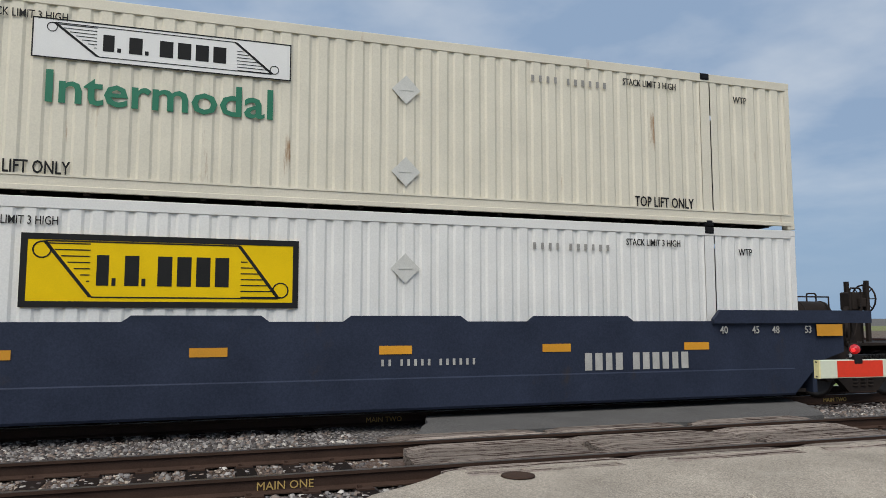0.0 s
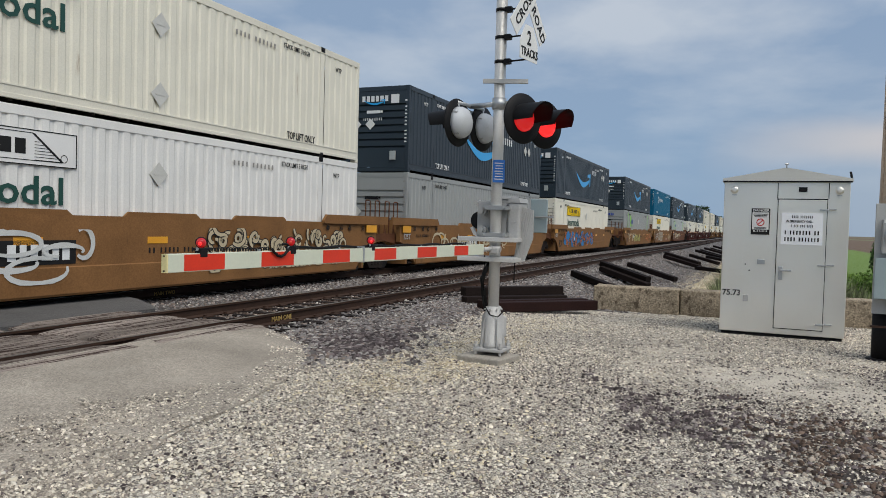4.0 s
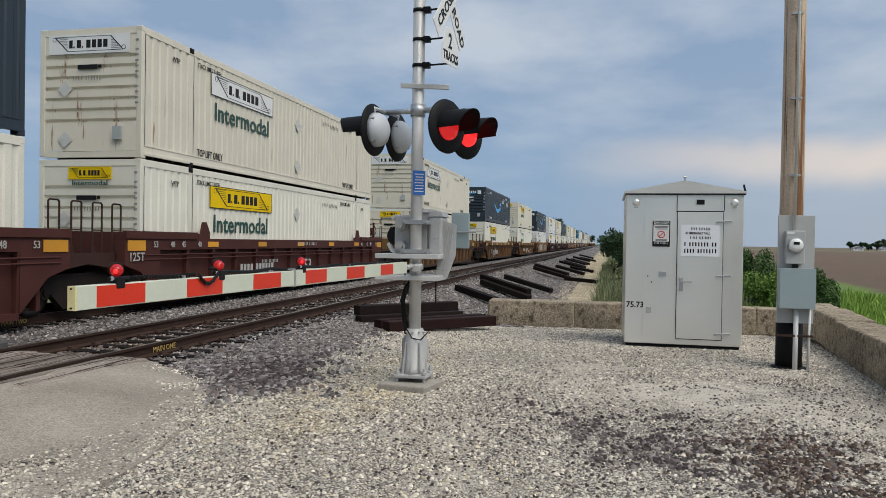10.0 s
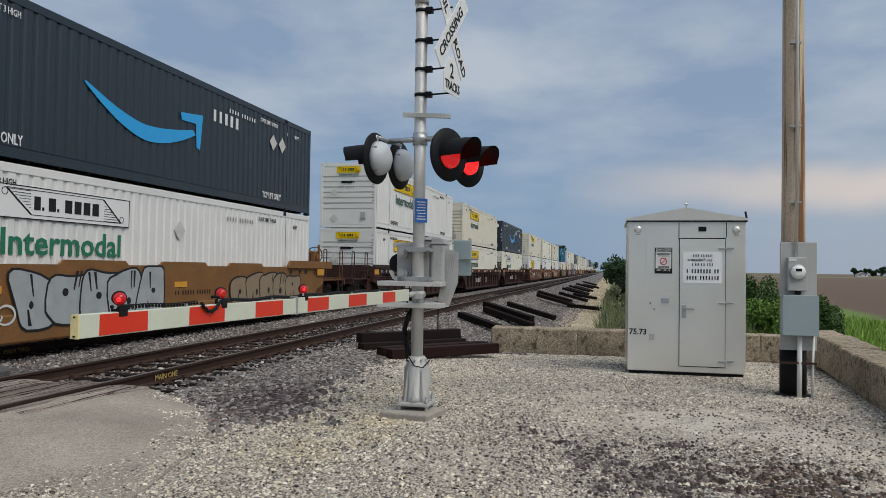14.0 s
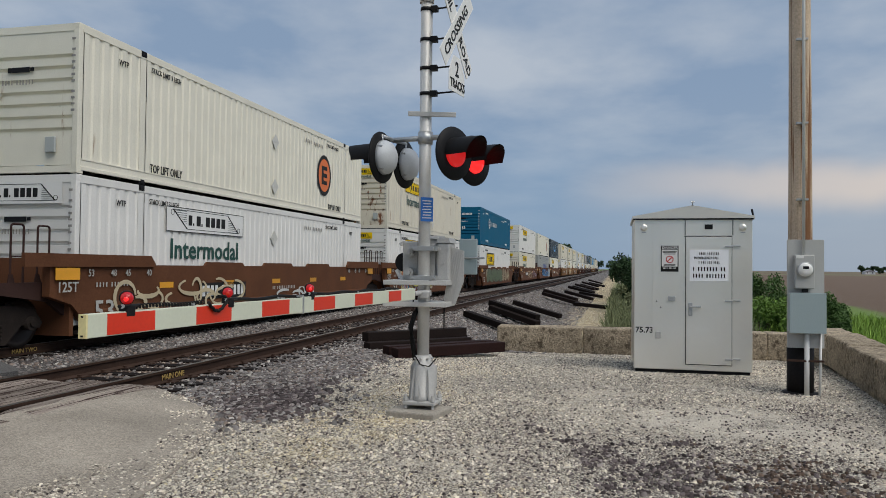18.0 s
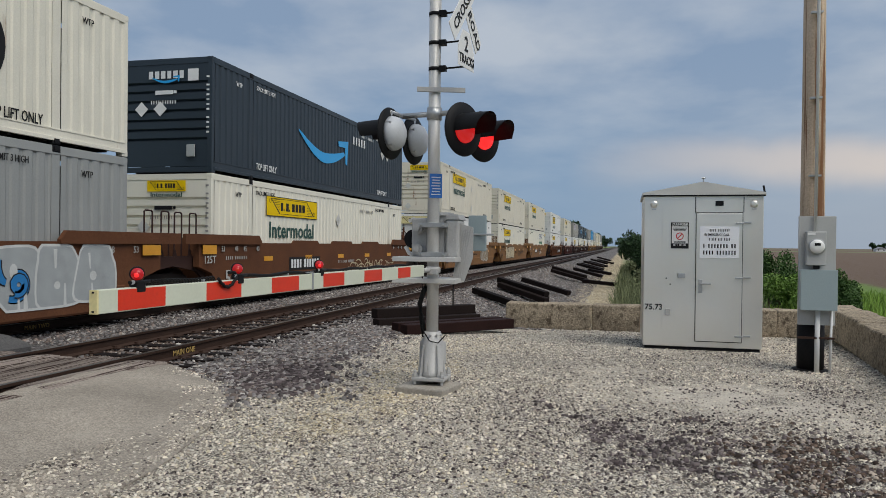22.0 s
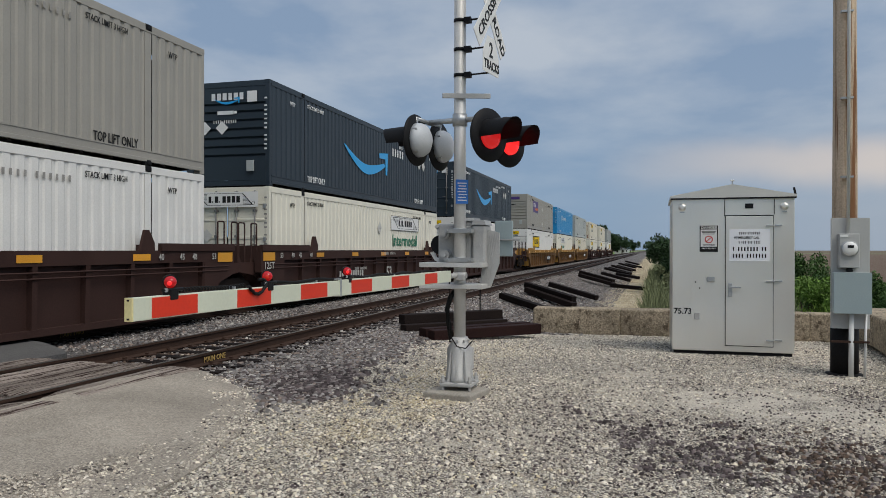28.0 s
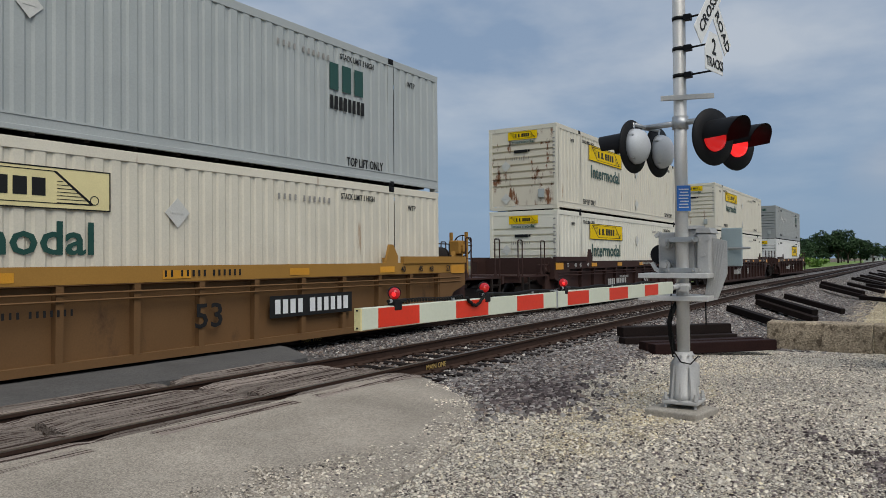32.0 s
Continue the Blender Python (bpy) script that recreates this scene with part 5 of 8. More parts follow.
    part("sign_border", bm, DECAL_K, s)
    part("sign_lettering", lettering("DANGER", 0.062, SIGNW, 0.01, 1.02), None, s, m=on_end(x0 - 0.010, 0.635, 2.032))
    bm = B()
    for k in range(3):
        box(bm, x0 - 0.008, x0 - 0.005, 0.40 + 0.01 * k, 0.625 - 0.01 * k, 1.985 - 0.022 * k, 1.995 - 0.022 * k)
    for k in range(2):
        box(bm, x0 - 0.008, x0 - 0.005, 0.42, 0.605, 1.765 - 0.018 * k, 1.773 - 0.018 * k)
    part("sign_lines", bm, DECAL_K, s)["kind"] = "stuff"
    bm = lathe(B(), [(0.048, 0), (0.062, 0), (0.062, 0.003), (0.048, 0.003)], (x0 - 0.006, 0.512, 1.855), (-1, 0, 0), 22, True)
    prism(bm, [(0.512 - 0.042, 1.885), (0.512 - 0.032, 1.895), (0.512 + 0.042, 1.825), (0.512 + 0.032, 1.815)], "x", x0 - 0.010, x0 - 0.007)
    part("ban_ring", bm, SIGNR, s)
    part("sign_text", bars(0.22, 0.026, (4, 6), 90, 0.003), SIGNW, s, m=on_end(x0 - 0.009, 0.625, 1.695))["kind"] = "stuff"
    n = part("notice_board", box(B(), x0 - 0.028, x0 - 0.022, -0.415, 0.195, 1.50, 2.02), NOTICEW, d, "white notice with black printed lines")
    part("notice_text", bars(0.32, 0.042, (4, 7), 91, fill=0.42), DECAL_K, n, m=on_end(x0 - 0.029, 0.05, 1.935))["kind"] = "stuff"
    part("notice_lettering", lettering("IN EMERGENCY CALL", 0.056, DECAL_K, 0.008, 0.72), None, n, m=on_end(x0 - 0.030, 0.125, 1.865))
    part("notice_text", bars(0.34, 0.045, (1, 3, 3, 4), 92, fill=0.42), DECAL_K, n, m=on_end(x0 - 0.029, 0.06, 1.785))["kind"] = "stuff"
    part("notice_text", bars(0.53, 0.066, (1, 7, 2), 93, fill=0.45), DECAL_K, n, m=on_end(x0 - 0.029, 0.155, 1.665))["kind"] = "stuff"
    part("notice_text", bars(0.53, 0.066, (4, 7), 94, fill=0.45), DECAL_K, n, m=on_end(x0 - 0.029, 0.155, 1.555))["kind"] = "stuff"


bungalow()


# ---------------------------------------------------------------- service pole with meter
def service_pole():
    px, py = 11.72, -0.98
    p = new("utility_pole")
    tagged(p, "weathered timber utility pole with an electric meter", "utility pole")
    bm = B()
    n, r0 = 18, 0.158
    rings = []
    for k in range(12):
        z = -0.2 + 9.2 * k / 11
        rings.append([bm.verts.new((px + (r0 - 0.004 * k) * (1 + 0.02 * math.sin(5 * a + k)) * math.cos(a), py + (r0 - 0.004 * k) * (1 + 0.02 * math.sin(5 * a + k)) * math.sin(a), z)) for a in (2 * math.pi * i / n for i in range(n))])
    for a, b in zip(rings, rings[1:]):
        for i in range(n):
            bm.faces.new((a[i], a[(i + 1) % n], b[(i + 1) % n], b[i])).smooth = True
    bm.faces.new(rings[-1])
    part("pole_shaft", bm, POLE, p, "split weathered timber shaft")
    part("pole_wrap", cyl(B(), (px, py, -0.1), (px, py, 0.70), 0.165, 20), TAR, p, "black wrapped foot of the pole")
    part("mound", lathe(B(), [(0.26, 0.055), (0.22, 0.095), (0.16, 0.105)], (px, py, 0), (0, 0, 1), 16), TAR, p, "ring of dark earth")
    k = 1.062
    p.matrix_basis = pose(1.15 * (1 - k), 1.405 * (1 - k), 1.683 * (1 - k)) @ Matrix.Scale(k, 4)
    xf = px - 0.19
    part("back_board", box(B(), xf - 0.02, xf + 0.02, py - 0.24, py + 0.20, 0.69, 2.09, 0.004), LTGREY, p, "light grey back board", m=None)
    part("meter_socket", box(B(), xf - 0.13, xf - 0.02, py - 0.10, py + 0.13, 1.46, 1.89, 0.01), LTGREY, p)
    part("meter_glass", lathe(B(), [(0.088, 0), (0.088, 0.035), (0.080, 0.055), (0.03, 0.060)], (xf - 0.13, py + 0.015, 1.70), (-1, 0, 0), 24), SIGNW, p, "round glass electric meter")
    part("meter_ring", lathe(B(), [(0.088, 0), (0.10, 0), (0.10, 0.025), (0.088, 0.025)], (xf - 0.13, py + 0.015, 1.70), (-1, 0, 0), 24, True), GALV, p)
    part("meter_dial", box(B(), xf - 0.193, xf - 0.186, py - 0.02, py + 0.05, 1.71, 1.745), BLACK, p)
    part("meter_label", box(B(), xf - 0.134, xf - 0.13, py + 0.03, py + 0.12, 1.845, 1.875), SIGNW, p)
    part("seal", box(B(), xf - 0.11, xf - 0.06, py - 0.03, py + 0.04, 1.41, 1.46, 0.008), BLACK, p)
    part("disconnect_box", box(B(), xf - 0.17, xf - 0.02, py - 0.215, py + 0.195, 0.90, 1.40, 0.008), BOXGREY, p, "blue-grey disconnect box")
    part("box_lid", box(B(), xf - 0.18, xf - 0.165, py - 0.225, py + 0.205, 0.89, 1.405, 0.004), BOXGREY, p)
    part("conduit", cyl(B(), (xf - 0.06, py + 0.015, 1.89), (px - 0.165, py - 0.02, 8.8), 0.020, 12), PVC, p, "grey riser conduit")
    for z in (2.6, 3.6, 4.7, 5.8):
        part("conduit_strap", box(B(), px - 0.215, px - 0.15, py - 0.055, py + 0.085, z, z + 0.025), GALV, p)
    part("conduit", cyl(B(), (xf - 0.08, py - 0.02, 0.90), (xf - 0.06, py - 0.02, -0.05), 0.031, 12), PVC, p)
    part("conduit", cyl(B(), (xf - 0.05, py - 0.19, 0.90), (xf - 0.03, py - 0.18, -0.05), 0.016, 10), PVC, p)
    part("chain", box(B(), xf - 0.10, xf - 0.07, py - 0.22, py + 0.22, 0.52, 0.545), RAIL, p, "rusted strap chain")


service_pole()


# ---------------------------------------------------------------- concrete blocks and old sleepers
def block_mesh(seed, length=1.905):
    r = random.Random(seed)
    bm = B()
    box(bm, -0.30, 0.30, 0.0, length, 0.0, 0.58, 0.035)
    bmesh.ops.subdivide_edges(bm, edges=[e for e in bm.edges if e.calc_length() > 0.3], cuts=3, use_grid_fill=True)
    for v in bm.verts:
        q = noise.noise_vector((v.co.x * 3 + seed, v.co.y * 3, v.co.z * 3)) * 0.022 + noise.noise_vector((v.co.x * 11 + seed, v.co.y * 11, v.co.z * 11)) * 0.010
        v.co += q
    return bm


def blocks():
    def put(x, y, z, rz, seed):
        b = part("concrete_block", block_mesh(seed), CONC, m=pose(x, y, z, 0, 0, rz))
        tagged(b, "weathered interlocking concrete block of the gravel pad's wall", "concrete block", "pad wall blocks")
    for i, y in enumerate((3.98, 2.05, 0.13, -1.78)):
        put(18.2 + (0.06 if i == 1 else 0), y - 1.86, -0.22, 1 - 2 * (i % 2), 10 + i)
    a = Vector((17.75, -2.55, 0))
    d = Vector((-5.5, 0.52, 0)).normalized()
    rz = math.degrees(math.atan2(d.y, d.x)) - 90
    for i in range(6):
        q = a + d * (1.90 * i) + Vector((0, -0.28, 0))
        put(q.x, q.y, -0.06 + 0.02 * (i % 2), rz, 20 + i)


blocks()


def old_sleepers():
    tm = [mesh("old_sleeper", box(B(), -1.29, 1.29, -0.13, 0.13, 0, 0.20, 0.016), m) for m in (CREO, REDTIE)]

    def tie(x, y, z, yaw, roll=0, red=0, pitch=0):
        t = part("old_sleeper", tm[red], None, m=pose(x, y, z, roll, pitch, yaw))
        tagged(t, "red-brown discarded timber beam lying on gravel" if red else "discarded creosoted railway sleeper", "sleeper", "discarded sleepers")
    def between(p, q, red=0, roll=0):
        """A timber with its middle halfway between two places on the slope."""
        p, q = Vector(p), Vector(q)
        c, d = (p + q) / 2, (q - p).normalized()
        tie(c.x, c.y, c.z, math.degrees(math.atan2(d.y, d.x)), roll, red, -math.degrees(math.asin(d.z)))
    between((14.55, 5.45, -0.05), (16.45, 3.70, -0.05), 1)
    between((14.85, 5.70, -0.05), (16.72, 3.98, -0.05), 1)
    between((16.15, 6.55, -0.07), (18.10, 4.82, -0.07))
    between((15.55, 6.35, -0.07), (17.45, 4.60, -0.07))
    between((15.85, 6.50, 0.11), (17.80, 4.78, 0.11))
    for p, q in (((25.5, 6.2, 0.02), (24.1, 4.4, -0.36)), ((29.4, 6.1, 0.05), (27.8, 4.1, -0.42)), ((29.9, 6.15, 0.05), (28.25, 4.15, -0.42)),
                 ((29.75, 6.2, 0.24), (28.1, 4.1, -0.22)), ((34.6, 5.9, 0.03), (33.3, 3.7, -0.48)), ((46.6, 5.7, 0.04), (45.2, 3.5, -0.46)),
                 ((47.2, 5.8, 0.04), (45.8, 3.6, -0.46)), ((47.0, 5.7, 0.22), (45.5, 3.6, -0.26)), ((43.6, 3.6, -0.42), (42.2, 1.6, -0.52)),
                 ((54.5, 4.9, -0.05), (52.8, 2.9, -0.50)), ((60.0, 4.2, -0.28), (57.8, 2.3, -0.52)), ((66.0, 5.4, 0.0), (64.5, 3.2, -0.48)),
                 ((68.0, 5.2, 0.0), (66.2, 3.1, -0.48)), ((77.0, 5.4, 0.0), (75.3, 3.3, -0.48)), ((79.0, 5.0, -0.05), (77.0, 3.0, -0.50)),
                 ((90.0, 5.3, 0.0), (88.2, 3.2, -0.48)), ((93.0, 4.6, -0.12), (91.0, 2.6, -0.50)), ((108.0, 5.2, 0.0), (106.0, 3.1, -0.48))):
        between(p, q)


old_sleepers()


# ---------------------------------------------------------------- loose stone
def stones(name, pts, size0, size1, material, label, seed):
    """Many small blocky stones in one mesh, half sunk in the ground."""
    r = np.random.default_rng(seed)
    n = len(pts)
    q = np.arange(4) * math.pi / 2
    base = np.array([(math.cos(t), math.sin(t), -0.35) for t in q] + [(0.62 * math.cos(t + 0.5), 0.62 * math.sin(t + 0.5), 0.5) for t in q])
    tri = np.array([(i, (i + 1) % 4, 4 + i) for i in range(4)] + [((i + 1) % 4, 4 + (i + 1) % 4, 4 + i) for i in range(4)] + [(4, 5, 6), (4, 6, 7)])
    s = (size0 + (size1 - size0) * r.random(n) ** 2.4)[:, None, None]
    v = base[None] * (0.75 + 0.5 * r.random((n, 8, 1))) + 0.3 * (r.random((n, 8, 3)) - 0.5)
    v = v * s * 0.5
    v[:, :, 0] *= 0.8 + 0.8 * r.random((n, 1))
    v[:, :, 2] *= 0.6 + 0.6 * r.random((n, 1))
    a = r.random(n) * 6.283
    c, sn = np.cos(a)[:, None], np.sin(a)[:, None]
    x, y = v[:, :, 0] * c - v[:, :, 1] * sn, v[:, :, 0] * sn + v[:, :, 1] * c
    v[:, :, 0], v[:, :, 1] = x, y
    v += np.asarray(pts)[:, None, :]
    me = bpy.data.meshes.new(name)
    me.vertices.add(n * 8)
    me.vertices.foreach_set("co", v.reshape(-1))
    f = (tri[None] + 8 * np.arange(n)[:, None, None]).reshape(-1)
    me.loops.add(len(f))
    me.loops.foreach_set("vertex_index", f.astype(np.int32))
    me.polygons.add(n * 10)
    me.polygons.foreach_set("loop_start", np.arange(0, len(f), 3, dtype=np.int32))
    me.update(calc_edges=True)
    me.materials.append(material)
    tagged(new(name, me), label, "gravel", kind="stuff")


def inside(x, y, poly):
    r, j = False, len(poly) - 1
    for i in range(len(poly)):
        (xi, yi), (xj, yj) = poly[i], poly[j]
        if (yi > y) != (yj > y) and x < (xj - xi) * (y - yi) / (yj - yi) + xi:
            r = not r
        j = i
    return r


ROAD_POLY = ROAD_EDGE + [(-6.5, -9.0), (-2.2, 0.0), (0.2, 4.2), (1.9, 6.6), (2.9, 7.30)]


def blob(x, y, cx, cy, rx, ry):
    return math.exp(-((x - cx) / rx) ** 2 - ((y - cy) / ry) ** 2)


def scatter():
    r = random.Random(11)
    lime, yellow, dark, red, ball, grit, pebble, fleck, purple_s, spill = [], [], [], [], [], [], [], [], [], []
    for i in range(235000):
        # thicker near the place where the camera stands
        if i % 12 == 0:
            x, y = r.uniform(-6, 3), r.uniform(-6, 3)
            if r.random() > sstep(-6, 1.0, x) * sstep(-6, -2, y):
                continue
        else:
            x = 1.8 + 16.6 * r.random() ** 1.5
            y = r.uniform(-2.5, 6.9)
        if -0.8 < y < 1.1 and 14.0 < x < 16.0:
            continue
        d2 = noise.noise((x * 1.6, y * 1.6, 2))
        g = 9
        if x < 9.8 and (x < 1.8 or y > 2) and inside(x, y, ROAD_POLY):
            g = edge_gap(x, y)
            q = r.random()
            z = road_z(x, y) + 0.009
            rough = sstep(-0.1, 0.4, apron_edge(x) - y)
            if g > (0.45 if rough < 0.5 else 2.2) or q > 1.1 * math.exp(-g * (3.4 - 2.1 * rough)) * (0.75 + 1.1 * d2):
                if r.random() < 0.5 and q < 0.85 * math.exp(-g * 0.5) * (0.7 + 1.2 * d2) * (0.12 + 0.88 * rough):
                    (pebble if rough > 0.9 and r.random() < 0.006 else grit).append((x, y, z - 0.007))
                continue
        else:
            z = land(x, y) + 0.006
        d = noise.noise((x * 0.55, y * 0.55, 7))
        d4 = noise.noise((x * 3.6, y * 3.6, 5))
        bal_edge = 5.0 + 0.55 * d2 + 0.3 * d + 0.25 * d4 + 0.55 * sstep(10.0, 12.0, x) + 1.3 * max(0, 8.7 - x)
        q = r.random()
        fringe = g > 8 and x < 9.9 and edge_gap(x, y) < 0.16 + 0.1 * d4
        if y > bal_edge and g > 8 and not fringe:
            purple = blob(x, y, 9.7, 5.45, 1.25, 0.8) + 0.6 * blob(x, y, 10.8, 5.05, 0.9, 0.4)
            (purple_s if q < 1.5 * purple * (0.8 + 0.5 * d4) else ball).append((x, y, z + 0.010))
            continue
        if y > bal_edge - 0.7 and q < 0.12 + 0.25 * d4 and g > 8:
            (ball if r.random() < 0.6 else dark).append((x, y, z + 0.006))
            continue
        wet = 1.25 * blob(x, y, 7.45, 1.25, 0.5, 0.45) + 1.3 * blob(x, y, 7.5, 0.25, 0.75, 0.4) + 1.4 * blob(x, y, 6.4, -0.1, 1.1, 0.55) + 1.0 * blob(x, y, 8.0, -0.5, 0.8, 0.45) + 0.9 * blob(x, y, 8.3, 0.6, 0.45, 0.6) + 0.6 * blob(x, y, 5.4, 0.5, 0.8, 0.5) + 0.5 * blob(x, y, 8.6, 2.1, 0.9, 0.5) + 0.45 * blob(x, y, 6.2, 1.7, 1.1, 0.7) + 0.45 * blob(x, y, 4.9, 1.9, 0.35, 0.3) + 0.5 * blob(x, y, 10.4, -0.9, 0.9, 0.35) + 0.6 * blob(x, y, 8.8, 1.0, 0.4, 0.7) + 1.1 * blob(x, y, 8.15, 1.6, 0.4, 0.28) + 1.2 * blob(x, y, 8.05, -0.05, 0.55, 0.32) + 0.9 * blob(x, y, 7.3, 0.85, 0.45, 0.4) + 0.5 * blob(x, y, 9.2, 2.5, 0.5, 0.35) + 0.45 * blob(x, y, 9.3, -0.15, 0.35, 0.3)
        d8 = noise.noise((x * 8.0, y * 8.0, 9))
        if q < 0.92 * sstep(0.52, 0.80, wet * (0.55 + 0.8 * d2 + 0.9 * d4 + 0.7 * d8)):
            (red if r.random() < 0.75 * sstep(0.9, 0.0, y) else dark).append((x, y, z + 0.005))
        elif q < 0.09 + 0.30 * max(0, d2 + 0.3 * d8) + 0.34 * min(1, wet) + 0.12 * blob(x, y, 8.4, 2.6, 1.6, 0.9):
            fleck.append((x, y, z))
        else:
            # bare fine dust shows between the stones in drifts
            if r.random() < 0.75 * max(0, 0.15 - d - 0.5 * d2 + 0.25 * sstep(9, 13, x) - 0.3 * sstep(3, 5, y) + 0.9 * blob(x, y, 10.0, 0.25, 1.0, 1.2) + 0.8 * blob(x, y, 9.3, -1.0, 1.0, 0.7)):
                continue
            yel = 1.0 * blob(x, y, 8.6, 4.2, 1.6, 0.7) + 0.8 * blob(x, y, 12.5, 4.0, 2.0, 0.7) + 0.45 * blob(x, y, 6.0, 2.6, 1.0, 0.8)
            (yellow if r.random() < 0.8 * yel * (0.8 + d4) else lime).append((x, y, z))
    for i in range(95000):
        if i % 4 == 0:
            x = 17.5 + 52 * r.random() ** 1.7
            y = r.uniform(2.9, 7.4)
            if y < 3.6 + 0.5 * noise.noise((x * 0.8, y, 4)) and x < 30 and r.random() < 0.8:
                continue
        else:
            x = -4 + 54 * r.random() ** 1.6
            y = r.choice((r.uniform(5.4, 7.55), r.uniform(9.2, 11.85), r.uniform(7.7, 9.1)))
        if 2.6 < x < 9.7 and y > 6.9 or 3.0 < x < 11.2 and y > 9.4 or inside(x, y, ROAD_POLY):
            continue
        z = land(x, y) + (0.015 if y < 7.6 or y > 9.2 else 0.012)
        (red if 7.7 < y < 9.1 and r.random() < 0.75 else ball).append((x, y, z))
    for i in range(130000):
        # small gravel dragged over the worn asphalt
        x, y = r.uniform(1.2, 8.0), r.uniform(0.8, 5.9)
        if not inside(x, y, ROAD_POLY):
            continue
        d2, d4 = noise.noise((x * 1.6, y * 1.6, 2)), noise.noise((x * 4.0, y * 4.0, 6))
        past = apron_edge(x) - y + 0.22 * d4
        if r.random() < 0.9 * sstep(0.0, 0.3, past) * (0.30 + 0.70 * math.exp(-0.55 * max(0, past))) * (0.75 + 1.0 * d2 + 0.4 * d4):
            spill.append((x, y, road_z(x, y) + 0.010))
    for i in range(16000):
        # the pale tip of gravel behind the block wall
        x, y = 18.6 + 34 * r.random() ** 1.6, r.uniform(1.2, 3.5)
        (yellow if r.random() < 0.6 else lime).append((x, y, land(x, y) + 0.01))
    stones("spilled_gravel", spill, 0.008, 0.030, SPILL, "small pale gravel spilled over the asphalt", 12)
    stones("limestone_gravel", lime, 0.009, 0.036, LIMESTONE, "pale crushed limestone gravel of the pad", 1)
    stones("yellow_gravel", yellow, 0.009, 0.036, YELSTONE, "yellowish tan gravel in drifts on the pad", 6)
    stones("road_grit", grit, 0.003, 0.010, GRIT, "fine pale grit strewn over the asphalt", 5)
    stones("road_pebbles", pebble, 0.006, 0.015, GRIT, "single loose pebbles on the asphalt", 7)
    stones("dark_gravel", dark, 0.012, 0.052, DKSTONE, "dark oily stones among the gravel", 2)
    stones("dark_flecks", fleck, 0.008, 0.036, DKSTONE, "small dark stones strewn in the pale gravel", 8)
    stones("purple_ballast", purple_s, 0.026, 0.092, DKSTONE, "dark purple crushed stone by the near rail", 9)
    stones("red_gravel", red, 0.012, 0.056, REDSTONE, "reddish brown stones in a dark patch", 3)
    stones("ballast", ball, 0.028, 0.084, BALLAST, "grey crushed stone track ballast", 4)


scatter()


# ---------------------------------------------------------------- plants and distance
def leaf_cloud(bm, c, rad, n, leaf, r, low=0.0):
    """Small leaf blades set on lumps inside a rounded, uneven volume."""
    lumps = [(Vector((r.gauss(0, 0.45), r.gauss(0, 0.45), r.uniform(-0.45, 0.75))), r.uniform(0.25, 0.5)) for _ in range(9)]
    for i in range(n):
        lc, lr = r.choice(lumps)
        d = Vector((r.gauss(0, 1), r.gauss(0, 1), r.gauss(0, 1))).normalized() * lr * r.random() ** 0.4
        p = lc + d
        p = Vector((c[0] + p.x * rad[0], c[1] + p.y * rad[1], c[2] + p.z * rad[2]))
        if p.z < low:
            continue
        s = leaf * r.uniform(0.6, 1.4)
        u = Vector((r.gauss(0, 1), r.gauss(0, 1), r.gauss(0, 1))).normalized() * s
        w = u.orthogonal().normalized() * s * 0.45
        bm.faces.new([bm.verts.new(q) for q in (p - u, p + w, p + u, p - w)])


def tree(name, x, y, h, w, n, leaf, seed, material, label, trunk=True):
    r = random.Random(seed)
    z = land(x, y)
    t = new(name)
    tagged(t, label, "tree" if name == "tree" else "bush", "trees and bushes")
    t.location = (x, y, z)
    if trunk:
        bm = B()
        cyl(bm, (0, 0, -0.2), (0.05 * w, 0, h * 0.4), 0.035 * h, 8, 0.02 * h)
        for k in range(5):
            a = k * 1.3
            cyl(bm, (0.04 * w, 0, h * (0.25 + 0.03 * k)), (0.35 * w * math.cos(a), 0.35 * w * math.sin(a), h * (0.5 + 0.06 * k)), 0.016 * h, 6, 0.006 * h)
        part("trunk", bm, BARK, t)
    else:
        bm = B()
        for k in range(7):
            a = k * 0.9
            cyl(bm, (0.05 * math.cos(a), 0.05 * math.sin(a), -0.1), (0.4 * w * math.cos(a), 0.4 * w * math.sin(a), h * 0.6), 0.02, 5, 0.006)
        part("stems", bm, BARK, t)
    bm = B()
    leaf_cloud(bm, (0, 0, h * 0.55), (w * 0.62, w * 0.62, h * 0.5), n, leaf, r, 0.02 * h)
    part("crown", bm, material, t)
    return t


for x, y, h, w, n, leaf, m, lab in ((25.4, -2.95, 2.45, 1.15, 6000, 0.045, LEAF_M, "dark green leafy bush behind the block wall"),
                                    (23.4, -3.35, 1.55, 1.7, 8000, 0.042, LEAF, "bright green leafy shrub behind the block wall"),
                                    (22.4, -3.55, 1.15, 1.3, 4000, 0.04, LEAF, "bright green leafy shrub behind the block wall"),
                                    (21.6, -3.95, 1.65, 0.80, 6000, 0.036, LEAF_M, "dark green leafy bush beside the field"),
                                    (27.5, -4.6, 1.7, 1.8, 3500, 0.05, LEAF, "bright green leafy shrub behind the block wall")):
    tree("bush", x, y, h, w, n, leaf, int(x * 10), m, lab, False)
